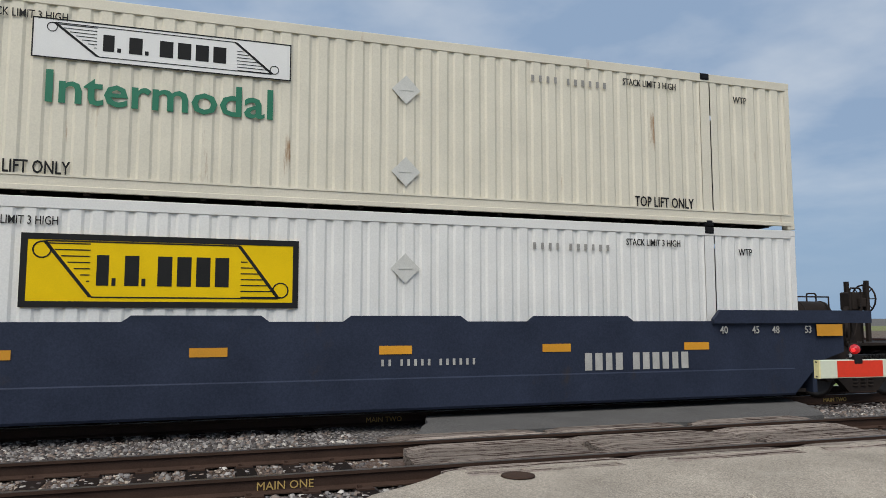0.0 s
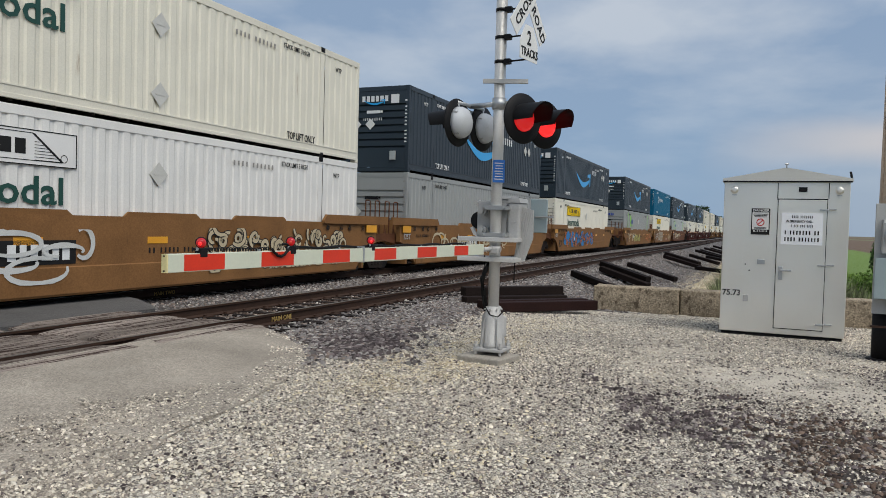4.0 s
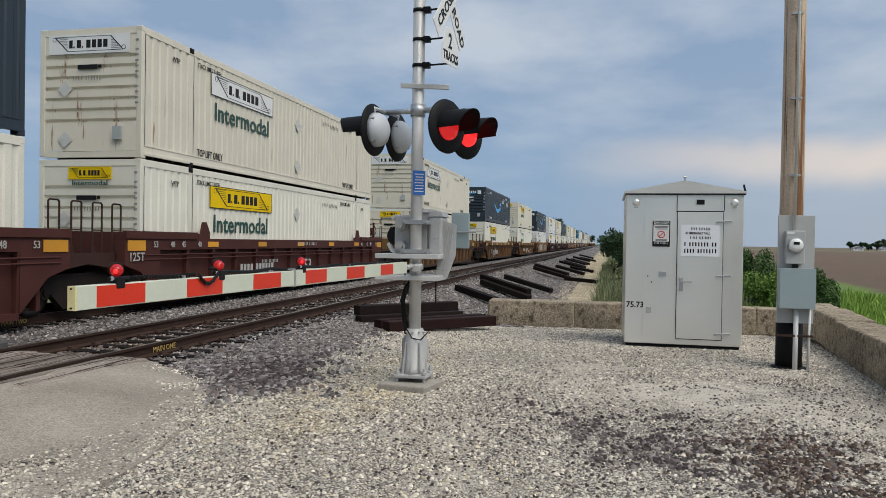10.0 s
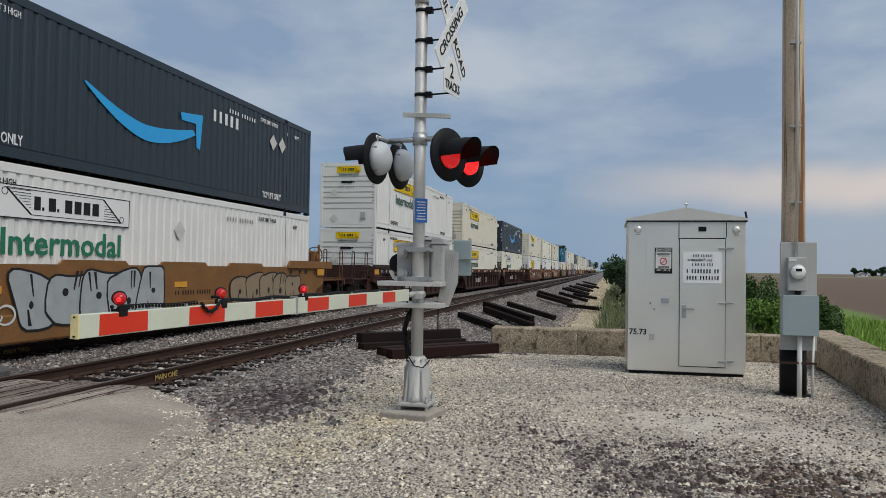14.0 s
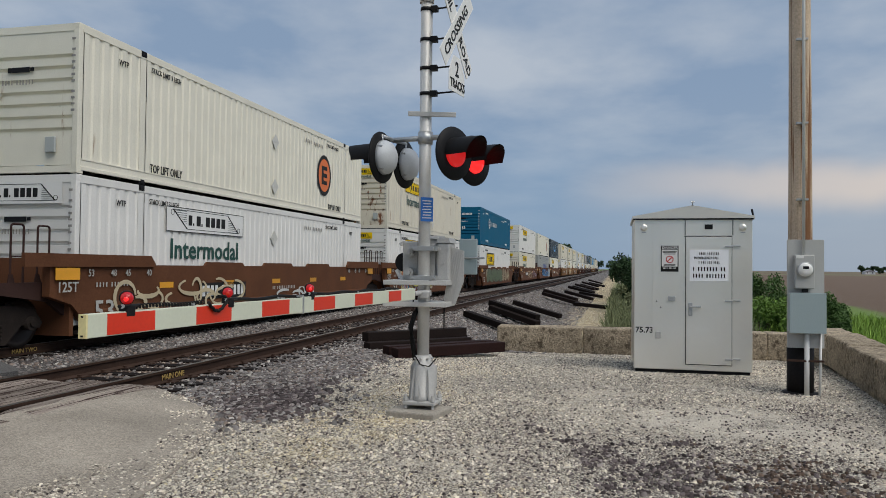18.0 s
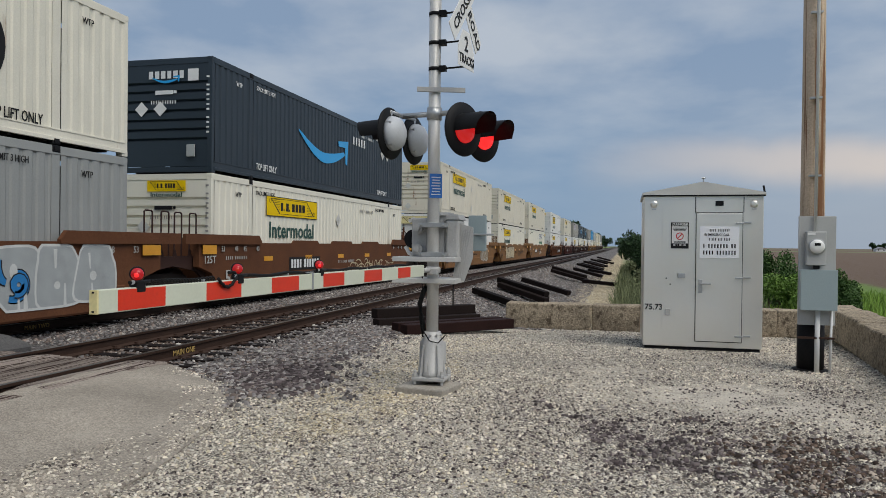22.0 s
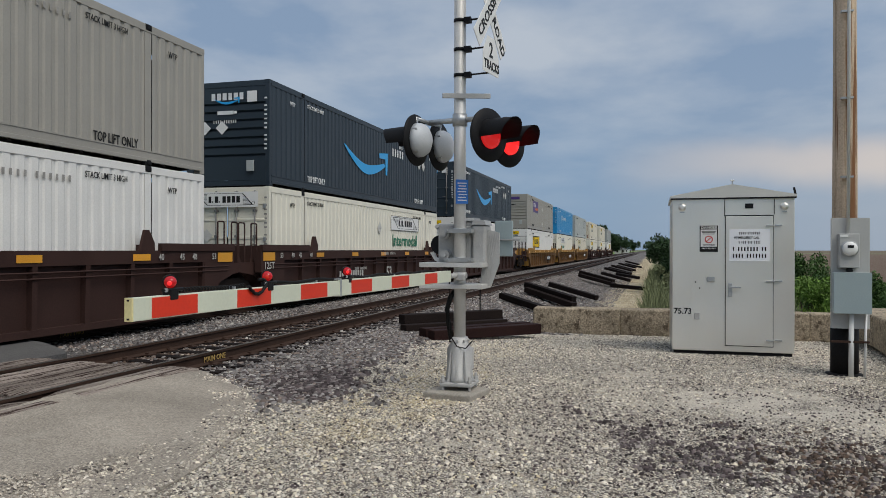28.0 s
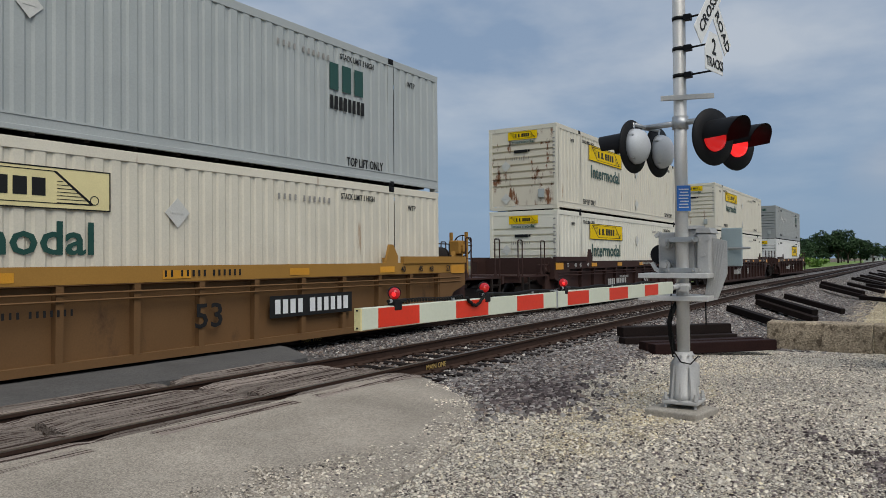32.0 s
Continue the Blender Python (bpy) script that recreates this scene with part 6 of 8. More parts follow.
for i, (x, y, h, w) in enumerate(((26.5, 0.35, 0.9, 1.0), (30.5, 0.25, 1.2, 1.1), (35.0, 0.35, 1.5, 1.3), (41.0, 0.3, 2.7, 1.9), (44.0, -0.2, 3.2, 2.2), (50.0, 0.0, 2.6, 2.2), (58.0, -0.3, 2.8, 2.6), (68.0, -0.8, 3.0, 3.2), (82.0, -1.6, 3.4, 4.2))):
    tree("bush", x, y, h, w, 2200, 0.04 + 0.0012 * x, 60 + i, WEED if x < 38 else LEAF_D, "ragged weedy bush along the ballast", False)
r = random.Random(3)
for i in range(20):
    x = 260 + 30 * i + r.uniform(-8, 8)
    tree("tree", x, r.choice((-14, -20, 26, 34, 44)) + r.uniform(-4, 4) - (0.02 * x if i % 2 else 0), r.uniform(6, 10), r.uniform(5, 9), 500, 0.7, 80 + i, LEAF_D, "dark leafy tree by the line in the distance")
for i, (x, y, h, w) in enumerate(((165, 34, 8.5, 10), (178, 36, 7.5, 9), (190, 30, 6.0, 8), (205, 27, 5.0, 8), (230, 27, 6.0, 9), (160, 26, 3.5, 8), (172, 24, 3.2, 8), (186, 22, 3.0, 8))):
    tree("tree", x, y, h, w, 1500, 0.38, 110 + i, LEAF_D if h > 4 else LEAF, "broad dark tree beyond the far track" if h > 4 else "green shrub beyond the far track")
for i, (x, y, h, w) in enumerate(((395, 46, 12, 12), (402, 39, 14, 12), (410, 32, 15, 13), (398, 27, 12, 11), (420, 23, 11, 10))):
    tree("tree", x, y, h, w, 2200, 0.7, 160 + i, LEAF_D, "broad dark tree beyond the far track")
for i in range(9):
    tree("tree", 900 + r.uniform(-12, 12), -262 - 7.0 * i, (9, 7, 8, 6.5, 9, 11, 12, 10, 7)[i], (7, 6, 6, 6, 7, 9, 11, 10, 9)[i], 1300, 0.8, 130 + i, LEAF_D, "dark tree of a farmstead across the field")


def farmstead(x, y, w, d, h):
    f = new("farm_building")
    tagged(f, "small white farm building in the far distance", "building", "far farm buildings")
    z = land(x, y)
    part("wall", box(B(), x - d, x + d, y - w, y + w, z, z + h), BARN, f)
    part("roof", prism(B(), [(y - w - 0.4, z + h), (y + w + 0.4, z + h), (y, z + h + w * 0.5)], "x", x - d - 0.3, x + d + 0.3), ROOFM, f)
    for k in (-0.5, 0.5):
        part("window", box(B(), x - d - 0.05, x - d, y + k * w - 0.5, y + k * w + 0.5, z + 1, z + 2.2), BLACK, f)


farmstead(860, -258, 5, 4, 2.4)
farmstead(870, -286, 3, 4, 3.0)
farmstead(430, 19, 3, 4, 2.2)
farmstead(560, 22, 4, 4, 2.6)


def turbine(x, y, a0):
    t = new("wind_turbine")
    tagged(t, "white wind turbine far away on the plain", "wind turbine", "wind turbines")
    z = -1
    part("tower", cyl(B(), (x, y, z), (x, y, z + 62), 2.1, 12, 1.2), TURB, t)
    part("nacelle", box(B(), x - 2, x + 5, y - 1.7, y + 1.7, z + 61, z + 64, 0.5), TURB, t)
    for k in range(3):
        a = a0 + 2.094 * k
        part("blade", cyl(B(), (x - 3, y, z + 63), (x - 3, y + 32 * math.cos(a), z + 63 + 32 * math.sin(a)), 1.5, 6, 0.25), TURB, t)


for x, y, a in ((3020, 2750, 0.4), (3240, 2600, 1.1), (2900, 2980, 0.1), (2700, 3200, 0.8), (1500, 3900, 0.5)):
    turbine(x, y, a)


def blades(name, n, place, low, high, material, label, seed):
    """Upright bent blades in one mesh, each of two narrow faces."""
    r = random.Random(seed)
    vs, fs = [], []
    for i in range(n):
        at = place(r)
        if at is None:
            continue
        x, y = at
        z = land(x, y)
        h = r.uniform(low, high) * (1 + 0.6 * noise.noise((x * 0.5, y * 0.5, 0)))
        a, w = r.uniform(0, 6.28), 0.009 + 0.0006 * x
        dx, dy = r.gauss(0, 0.22 * h), r.gauss(0, 0.22 * h)
        c, q, k = w * math.cos(a), w * math.sin(a), len(vs)
        vs += [(x - c, y - q, z), (x + c, y + q, z), (x + 0.35 * dx + 0.7 * c, y + 0.35 * dy + 0.7 * q, z + 0.6 * h),
               (x + 0.35 * dx - 0.7 * c, y + 0.35 * dy - 0.7 * q, z + 0.6 * h), (x + dx, y + dy, z + h)]
        fs += [(k, k + 1, k + 2, k + 3), (k + 3, k + 2, k + 4)]
    me = bpy.data.meshes.new(name)
    me.from_pydata(vs, [], fs)
    me.materials.append(material)
    tagged(new(name, me), label, "grass" if name == "grass" else "weeds", kind="stuff")


def in_field_edge(r):
    x, y = 9 + 34 * r.random() ** 1.2, -2.9 - 9.0 * r.random() ** 1.4
    return None if y > -3.4 + 0.095 * (17.75 - x) and x < 18.6 else (x, y)


def by_ballast(r):
    x = 19.3 + 45 * r.random() ** 1.5
    edge = 1.55 + 0.35 * noise.noise((x * 0.5, 0, 3))
    return x, edge - 3.4 * r.random() ** 1.3


blades("grass", 46000, in_field_edge, 0.22, 0.62, GRASS, "tall fresh green grass beyond the block wall", 8)
blades("weeds", 22000, by_ballast, 0.25, 0.85, WEED, "tall grey-green weeds beside the ballast", 9)


# the iron cover in the road
tagged(part("road_cover", lathe(B(), [(0.17, 0), (0.165, 0.012), (0.12, 0.015)], (3.43, 6.9, road_z(3.43, 6.9) + 0.002), (0, 0, 1), 22), RAIL), "small rusted iron cover set in the asphalt", "road cover")

# ---------------------------------------------------------------- the train
SPEED = 25.3245
CL, CW, CH = 16.15, 1.30, 2.895
MOVERS = []


def side_sheet():
    """A corrugated wall: wide outer flats with narrow grooves between, the posts left free."""
    bm = B()
    xs = []
    for a, b in ((0.14, 1.86), (2.10, 14.05), (14.29, 16.01)):
        n = round((b - a) / 0.285)
        p = (b - a) / n
        run = []
        for i in range(n):
            x = a + i * p
            run += [(x, -0.008), (x + p * 0.48, -0.008), (x + p * 0.62, 0.016), (x + p * 0.86, 0.016)]
        run += [(b, -0.008)]
        xs.append(run)
    for run in xs:
        lo = [bm.verts.new((x, y, 0.24)) for x, y in run]
        hi = [bm.verts.new((x, y, 2.74)) for x, y in run]
        for i in range(len(run) - 1):
            bm.faces.new((lo[i], lo[i + 1], hi[i + 1], hi[i]))
    return bm


def end_sheet():
    """An end wall with sunk horizontal channels in a frame."""
    bm = B()
    pts = [(0.0, 0.16)]
    for z in (0.80, 1.04, 1.28, 1.52, 1.76, 2.00, 2.22):
        pts += [(0.0, z), (0.055, z + 0.006), (0.055, z + 0.040), (0.0, z + 0.085)]
    pts += [(0.0, 2.76)]
    lo = [bm.verts.new((x, -1.17, z)) for x, z in pts]
    hi = [bm.verts.new((x, 1.17, z)) for x, z in pts]
    for i in range(len(pts) - 1):
        bm.faces.new((lo[i], hi[i], hi[i + 1], lo[i + 1]))
    return bm


def rail_long(z0, z1):
    return lambda: box(B(), 0.10, CL - 0.10, -0.025, 0.05, z0, z1, 0.008)


def rail_low():
    """The bottom rail: a deep plate with a proud foot and a folded upper edge."""
    return prism(B(), [(-0.034, 0.068), (0.05, 0.068), (0.05, 0.295), (-0.030, 0.295), (-0.030, 0.268), (-0.018, 0.262), (-0.018, 0.142), (-0.034, 0.135)], "x", 0.10, CL - 0.10)


def underframe():
    """The floor with its cross-beams, one comb-shaped profile."""
    pts = [(0.12, 0.15), (0.12, 0.12)]
    for i in range(20):
        x = 0.5 + i * 0.79
        pts += [(x, 0.12), (x, 0.03), (x + 0.08, 0.03), (x + 0.08, 0.12)]
    pts += [(CL - 0.12, 0.12), (CL - 0.12, 0.15)]
    return prism(B(), pts, "y", -1.24, 1.24)


def post():
    return box(B(), -0.065, 0.065, -0.065, 0.065, 0.05, CH - 0.05, 0.015)


def casting():
    bm = B()
    box(bm, -0.085, 0.085, -0.08, 0.08, 0.0, 0.12, 0.012)
    return bm


def lift_post():
    bm = B()
    box(bm, -0.10, 0.10, -0.02, 0.05, 0.13, CH - 0.02, 0.006)
    return bm


def lift_block():
    bm = B()
    box(bm, -0.10, 0.10, -0.03, 0.06, 0.0, 0.13, 0.01)
    box(bm, -0.06, 0.06, -0.045, -0.02, 0.03, 0.10)
    return bm


def roof():
    bm = B()
    box(bm, 0.06, CL - 0.06, -1.27, 1.27, CH - 0.045, CH - 0.01)
    for i in range(40):
        x = 0.4 + i * 0.393
        box(bm, x, x + 0.12, -1.2, 1.2, CH - 0.01, CH)
    return bm


def door_leaf():
    pts = [(0.03, 0.14), (-0.02, 0.14)]
    for z in (0.45, 0.95, 1.45, 1.95, 2.40):
        pts += [(-0.02, z), (-0.035, z + 0.01), (-0.035, z + 0.06), (-0.02, z + 0.07)]
    return prism(B(), pts + [(-0.02, 2.74), (0.03, 2.74)], "y", -0.56, 0.56)


def lock_rod():
    bm = B()
    cyl(bm, (-0.07, 0, 0.12), (-0.07, 0, 2.78), 0.022, 8)
    for z in (0.16, 0.8, 1.5, 2.2, 2.70):
        box(bm, -0.10, -0.02, -0.05, 0.05, z, z + 0.06)
    box(bm, -0.095, -0.07, -0.02, 0.22, 1.02, 1.05)
    return bm


def logo_shapes(w=3.9, h=0.86):
    """The dark shapes of the haulier's panel: heavy bars between two slanted, ruled flags."""
    bm = B()
    t = 0.004
    hh = 0.42 * h
    y0 = 0.30 * h
    for x, bw, k in ((0.255, 0.042, 1), (0.308, 0.014, 0.25), (0.352, 0.05, 1), (0.412, 0.014, 0.25), (0.468, 0.052, 1), (0.538, 0.052, 1), (0.608, 0.052, 1), (0.678, 0.052, 1)):
        box(bm, x * w, (x + bw) * w, y0, y0 + hh * k, 0, t)
    for k in range(7):
        y = h * (0.86 - 0.085 * k)
        x1 = w * 0.232
        x0 = w * (0.09 + 0.022 * k)
        box(bm, x0, x1, y, y + h * 0.016, 0, t)
        box(bm, w * 0.775, w * (0.80 + 0.022 * k), y - h * 0.2, y - h * 0.184, 0, t)
    prism(bm, [(w * 0.07, h * 0.9), (w * 0.085, h * 0.9), (w * 0.245, h * 0.14), (w * 0.23, h * 0.14)], "z", 0, t)
    prism(bm, [(w * 0.76, h * 0.9), (w * 0.775, h * 0.9), (w * 0.93, h * 0.14), (w * 0.915, h * 0.14)], "z", 0, t)
    box(bm, w * 0.08, w * 0.77, h * 0.89, h * 0.91, 0, t)
    box(bm, w * 0.24, w * 0.92, h * 0.13, h * 0.15, 0, t)
    lathe(bm, [(h * 0.12, 0), (h * 0.10, 0), (h * 0.10, t), (h * 0.12, t)], (w * 0.07, h * 0.78, 0), (0, 0, 1), 14, True)
    lathe(bm, [(h * 0.12, 0), (h * 0.10, 0), (h * 0.10, t), (h * 0.12, t)], (w * 0.93, h * 0.26, 0), (0, 0, 1), 14, True)
    return bm


def frame_shape(w, h, b, t=0.0035):
    bm = B()
    box(bm, 0, w, 0, b, 0, t)
    box(bm, 0, w, h - b, h, 0, t)
    box(bm, 0, b, b, h - b, 0, t)
    box(bm, w - b, w, b, h - b, 0, t)
    return bm


def plate(w, h, t=0.003):
    return lambda: box(B(), 0, w, 0, h, 0, t)


def diamond(s=0.28):
    def make():
        bm = B()
        prism(bm, [(0, -s), (s, 0), (0, s), (-s, 0)], "z", 0, 0.006)
        box(bm, -s * 0.5, s * 0.5, -0.015, 0.015, 0.006, 0.012)
        return bm
    return make


def swoosh(w=3.9):
    """A rising crescent with an arrow head."""
    bm = B()
    top, low = [], []
    n = 22
    for i in range(n + 1):
        a = i / n
        x = a * w * 0.86
        d = 2 * abs(a - 0.52)
        base = w * (0.17 * d ** 1.7 if a < 0.52 else 0.115 * d ** 1.8)
        th = w * (0.010 + 0.068 * math.sin(math.pi * min(1, a * 0.96)) ** 0.8)
        top.append((x, base + th))
        low.append((x + 0.03 * w * a, base))
    for i in range(n):
        vs = [bm.verts.new((p[0], p[1], z)) for z in (0, 0.005) for p in (top[i], top[i + 1], low[i + 1], low[i])]
        bm.faces.new(vs[4:])
        bm.faces.new(vs[:4][::-1])
    e = (top[-1][0], top[-1][1] + 0.03 * w)
    prism(bm, [(e[0] - w * 0.12, e[1] + 0.045 * w), (e[0] + w * 0.10, e[1] + 0.07 * w), (e[0] + w * 0.075, e[1] - 0.13 * w), (e[0] + w * 0.04, e[1] - 0.12 * w),
               (e[0] + w * 0.03, e[1] + 0.01 * w), (e[0] - w * 0.11, e[1] + 0.005 * w)], "z", 0.001, 0.006)
    return bm


def badge():
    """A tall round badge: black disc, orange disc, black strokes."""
    return lathe(B(), [(0.62, 0), (0.62, 0.004)], (0, 0, 0), (0, 0, 1), 24)


def badge_in():
    return lathe(B(), [(0.50, 0.004), (0.50, 0.008)], (0, 0, 0), (0, 0, 1), 24)


def badge_marks():
    bm = B()
    for k in range(3):
        box(bm, -0.2, 0.24, -0.28 + 0.22 * k, -0.16 + 0.22 * k, 0.008, 0.012)
    box(bm, -0.24, -0.08, -0.28, 0.28, 0.008, 0.012)
    return bm


def hexmark():
    bm = B()
    for i in range(6):
        a = math.pi / 3 * i + 0.5
        b = a + math.pi / 3
        for r0, r1 in ((0.42, 0.34), (0.2, 0.14)):
            prism(bm, [(r0 * math.cos(a), r0 * math.sin(a)), (r0 * math.cos(b), r0 * math.sin(b)), (r1 * math.cos(b), r1 * math.sin(b)),
                       (r1 * math.cos(a), r1 * math.sin(a))], "z", 0, 0.004)
        prism(bm, [(0.18 * math.cos(a - 0.1), 0.18 * math.sin(a - 0.1)), (0.36 * math.cos(a - 0.08), 0.36 * math.sin(a - 0.08)),
                   (0.36 * math.cos(a + 0.08), 0.36 * math.sin(a + 0.08)), (0.18 * math.cos(a + 0.1), 0.18 * math.sin(a + 0.1))], "z", 0, 0.004)
    return bm


DONE = {}


def container(paint_m, side, where, end, label, ink=DECAL_K):
    """A 53-foot container. side: its logo; where: how far along its wall; end: the closed end or the doors it shows."""
    key = (paint_m.name, side, where, end)
    if key in DONE:
        return copy_thing(DONE[key], Matrix())
    c = new("shipping_container")
    tagged(c, label, "container", "containers on the train")
    S = -CW - 0.012
    for sgn, nm in ((-1, 0), (1, 180)):
        part("side_panel", shared("side_panel", side_sheet, paint_m), None, c, m=pose(0 if sgn < 0 else CL, sgn * (CW - 0.012), 0, 0, 0, nm))
        part("top_rail", shared("top_rail", rail_long(2.73, CH - 0.005), paint_m), None, c, m=pose(0 if sgn < 0 else CL, sgn * (CW - 0.02), 0, 0, 0, nm))
        if sgn < 0:
            part("bottom_rail", shared("bottom_rail", rail_low, paint_m), None, c, m=pose(0, sgn * (CW - 0.02), 0, 0, 0, nm))
        for x in (1.98, CL - 1.98) if sgn < 0 else ():
            part("lifting_post", shared("lifting_post", lift_post, paint_m), None, c, m=pose(x, sgn * (CW - 0.025), 0, 0, 0, nm))
            for z in (0.0, CH - 0.13):
                part("lifting_block", shared("lifting_block", lift_block, BLACK), None, c, m=pose(x, sgn * (CW - 0.02), z, 0, 0, nm))
        for x in (0.065, CL - 0.065):
            part("corner_post", shared("corner_post", post, paint_m), None, c, m=pose(x, sgn * (CW - 0.07), 0))
            for z in (0.0, CH - 0.12) if sgn < 0 else (CH - 0.12,) if x < 1 else ():
                part("corner_casting", shared("corner_casting", casting, paint_m), None, c, m=pose(min(max(x, 0.085), CL - 0.085), sgn * (CW - 0.08), z))
    part("roof", shared("roof", roof, paint_m), None, c)
    part("underframe", shared("underframe", underframe, SOOT), None, c)
    part("end_wall", shared("end_wall", end_sheet, paint_m), None, c, m=pose(CL - 0.01, 0, 0, 0, 0, 180))
    part("header", shared("header", lambda: box(B(), 0, 0.12, -1.17, 1.17, 2.74, CH - 0.01), paint_m), None, c)
    part("door_sill", shared("door_sill", lambda: box(B(), 0, 0.12, -1.17, 1.17, 0.02, 0.15), paint_m), None, c)
    if end == "doors":
        for y in (-0.60, 0.60):
            d = part("door", shared("door", door_leaf, paint_m), None, c, m=pose(0.02, y, 0))
            for yy in (-0.28, 0.28):
                part("lock_rod", shared("lock_rod", lock_rod, ROD), None, d, m=pose(0, yy, 0))
            for z in (0.5, 1.4, 2.3):
                part("hinge", shared("hinge", lambda: box(B(), -0.05, 0.0, -0.04, 0.04, 0, 0.12), GALV), None, d, m=pose(0, 0.56 if y > 0 else -0.56, z))
    else:
        part("end_wall", shared("end_wall", end_sheet, RUSTY if end == "rust" else WORN if paint_m is CREAM else paint_m), None, c, m=pose(0.012, 0, 0))
    E = -0.012 if end != "doors" else -0.03
    small = dict(jy=DECAL_Y, jw=SIGNW, jk=DECAL_Y, jp=DECAL_P)
    kind = side.split("_")[0]
    if kind in small:
        ew, eh, ex, ez = (2.05, 0.42, 1.05, 2.33) if kind == "jw" or end == "doors" else (1.10, 0.28, 0.52, 2.44)
        lp = part("logo_panel", shared(("logo_panel", ew), plate(ew, eh), small[kind]), None, c, "small haulier logo panel", m=on_end(E - 0.06 if end == "doors" else E, ex, ez))
        part("logo_artwork", shared(("logo_artwork", ew), lambda: logo_shapes(ew, eh), ink), None, lp, m=pose(0, 0, 0.003))
        if ew < 2:
            part("intermodal_lettering", fitted("Intermodal", 0.11, 0.90, DECAL_DG, 0.012), None, c, m=on_end(E, 0.42, 2.31))
    if end != "doors":
        part("vent", shared("vent", lambda: box(box(B(), 0, 0.5, 0, 0.10, 0, 0.012), 0.52, 0.6, 0.02, 0.09, 0, 0.014), BLACK if kind != "az" else DECAL_W), None, c, m=on_end(E, 0.30, 1.98))
        part("document_box", shared("document_box", lambda: box(B(), 0, 0.22, 0, 0.30, 0, 0.05, 0.01), PALEGREY), None, c, m=on_end(E, -0.62, 0.40))
        part("end_number", shared("end_number", lambda: bars(0.75, 0.09, (4, 6), 5), DECAL_W if kind in ("az", "ch") else DECAL_F), None, c, m=on_end(E, 0.45, 1.74))
    for y, z in ((0.62, 0.42), (0.62, 1.55)) if kind not in ("az",) else ((0.70, 1.62), (0.16, 1.62)):
        part("placard", shared(("placard", 0.19), diamond(0.19), SIGNW if kind == "az" else PLACARD), None, c, m=on_end(E - 0.002, y, z))
    # a column of numbers down the near corner post
    part("post_number", shared("post_number", lambda: bars(1.5, 0.08, (4, 6, 1), 8), DECAL_W if kind in ("az", "ch") else DECAL_F), None, c,
         m=Matrix.Translation((-0.002, -1.22, 1.15 if kind != "az" else 0.95)) @ ENDF @ pose(0, 0, 0, 0, 0, 90))
    dk = DECAL_W if kind in ("az", "ch") else DECAL_K
    for x in (2.25, CL - 3.55):
        part("lift_lettering", lettering("TOP LIFT ONLY", 0.26, dk, 0.012, 0.68), None, c, m=on_side(x, S, 0.30))
        part("stack_lettering", lettering("STACK LIMIT 3 HIGH", 0.17, dk, 0.004, 0.72), None, c, m=on_side(x if x < 5 else CL - 3.75, S, 2.50))
    part("serial_number", shared("serial_number", lambda: bars(1.55, 0.11, (4, 6), 3), dk if dk is DECAL_W else DECAL_F), None, c, m=on_side(CL - 5.6, S, 2.38))
    for x in (1.15, CL - 1.35):
        part("wtp_lettering", lettering("WTP", 0.18, dk, 0.004, 0.8), None, c, m=on_side(x, S, 2.38))
    for z in (0.65, 2.0) if kind not in ("ch", "rl") else ():
        part("placard", shared(("placard", 0.24), diamond(0.24), PLACARD), None, c, m=on_side(8.36, S, z) if kind != "az" else on_side(CL - 2.9 + 0.62 * (z > 1), S - 0.002, 2.02))
    if kind in ("jy", "jw", "jk", "jp"):
        x0 = where
        w, h = (3.75, 1.02) if kind == "jk" else (3.58, 0.58)
        z0 = 1.36 if kind == "jk" else 1.95
        field = {"jy": DECAL_Y, "jp": DECAL_P, "jk": DECAL_Y, "jw": SIGNW}[kind]
        lp = part("logo_panel", shared(("logo_panel", w), plate(w, h), field), None, c, "haulier logo panel", m=on_side(x0, S, z0))
        part("logo_artwork", shared(("logo_artwork", w), lambda: logo_shapes(w, h), ink), None, lp, m=pose(0, 0, 0.003))
        part("logo_border", shared(("logo_border", w, kind), lambda: frame_shape(w, h, 0.085 if kind == "jk" else 0.018), DECAL_K), None, lp, m=pose(0, 0, 0.0035))
        if "i" in side[3:]:
            g = DECAL_FG if side.endswith("fi") else DECAL_G if side.endswith("gi") else DECAL_DG
            part("intermodal_lettering", fitted("Intermodal", 0.45, 3.12, g, 0.016), None, c, "green lettering", m=on_side(x0 + 0.2, S, z0 - 0.62))
    elif kind == "az":
        part("swoosh", shared("swoosh", lambda: swoosh(4.45), DECAL_B), None, c, "bright blue curved arrow", m=on_side(5.0, S, 1.0))
        part("word_mark", shared("word_mark", lambda: bars(1.45, 0.30, (5,), 6, fill=0.5), DECAL_W), None, c, "white word mark", m=on_side(9.7, S, 2.0))
        wm = part("end_word_mark", shared("end_word_mark", lambda: bars(1.05, 0.19, (6,), 9), DECAL_W), None, c, m=on_end(E, 0.52, 2.38))
        part("end_swoosh", shared("end_swoosh", lambda: swoosh(0.85), DECAL_B), None, wm, m=pose(0.1, -0.12, 0))
        part("end_sign", shared("end_sign", plate(0.30, 0.30), SIGNW), None, c, m=on_end(E, -0.62, 2.30))
    elif kind == "ch":
        part("hexagon_mark", shared("hexagon_mark", hexmark, DECAL_W), None, c, m=on_side(where, S, 1.84))
        part("word_mark", shared(("word_mark", 3), lambda: bars(3.2, 0.34, (1, 1, 8), 12, fill=0.5), DECAL_W), None, c, "white word mark", m=on_side(where + 0.6, S, 1.67))
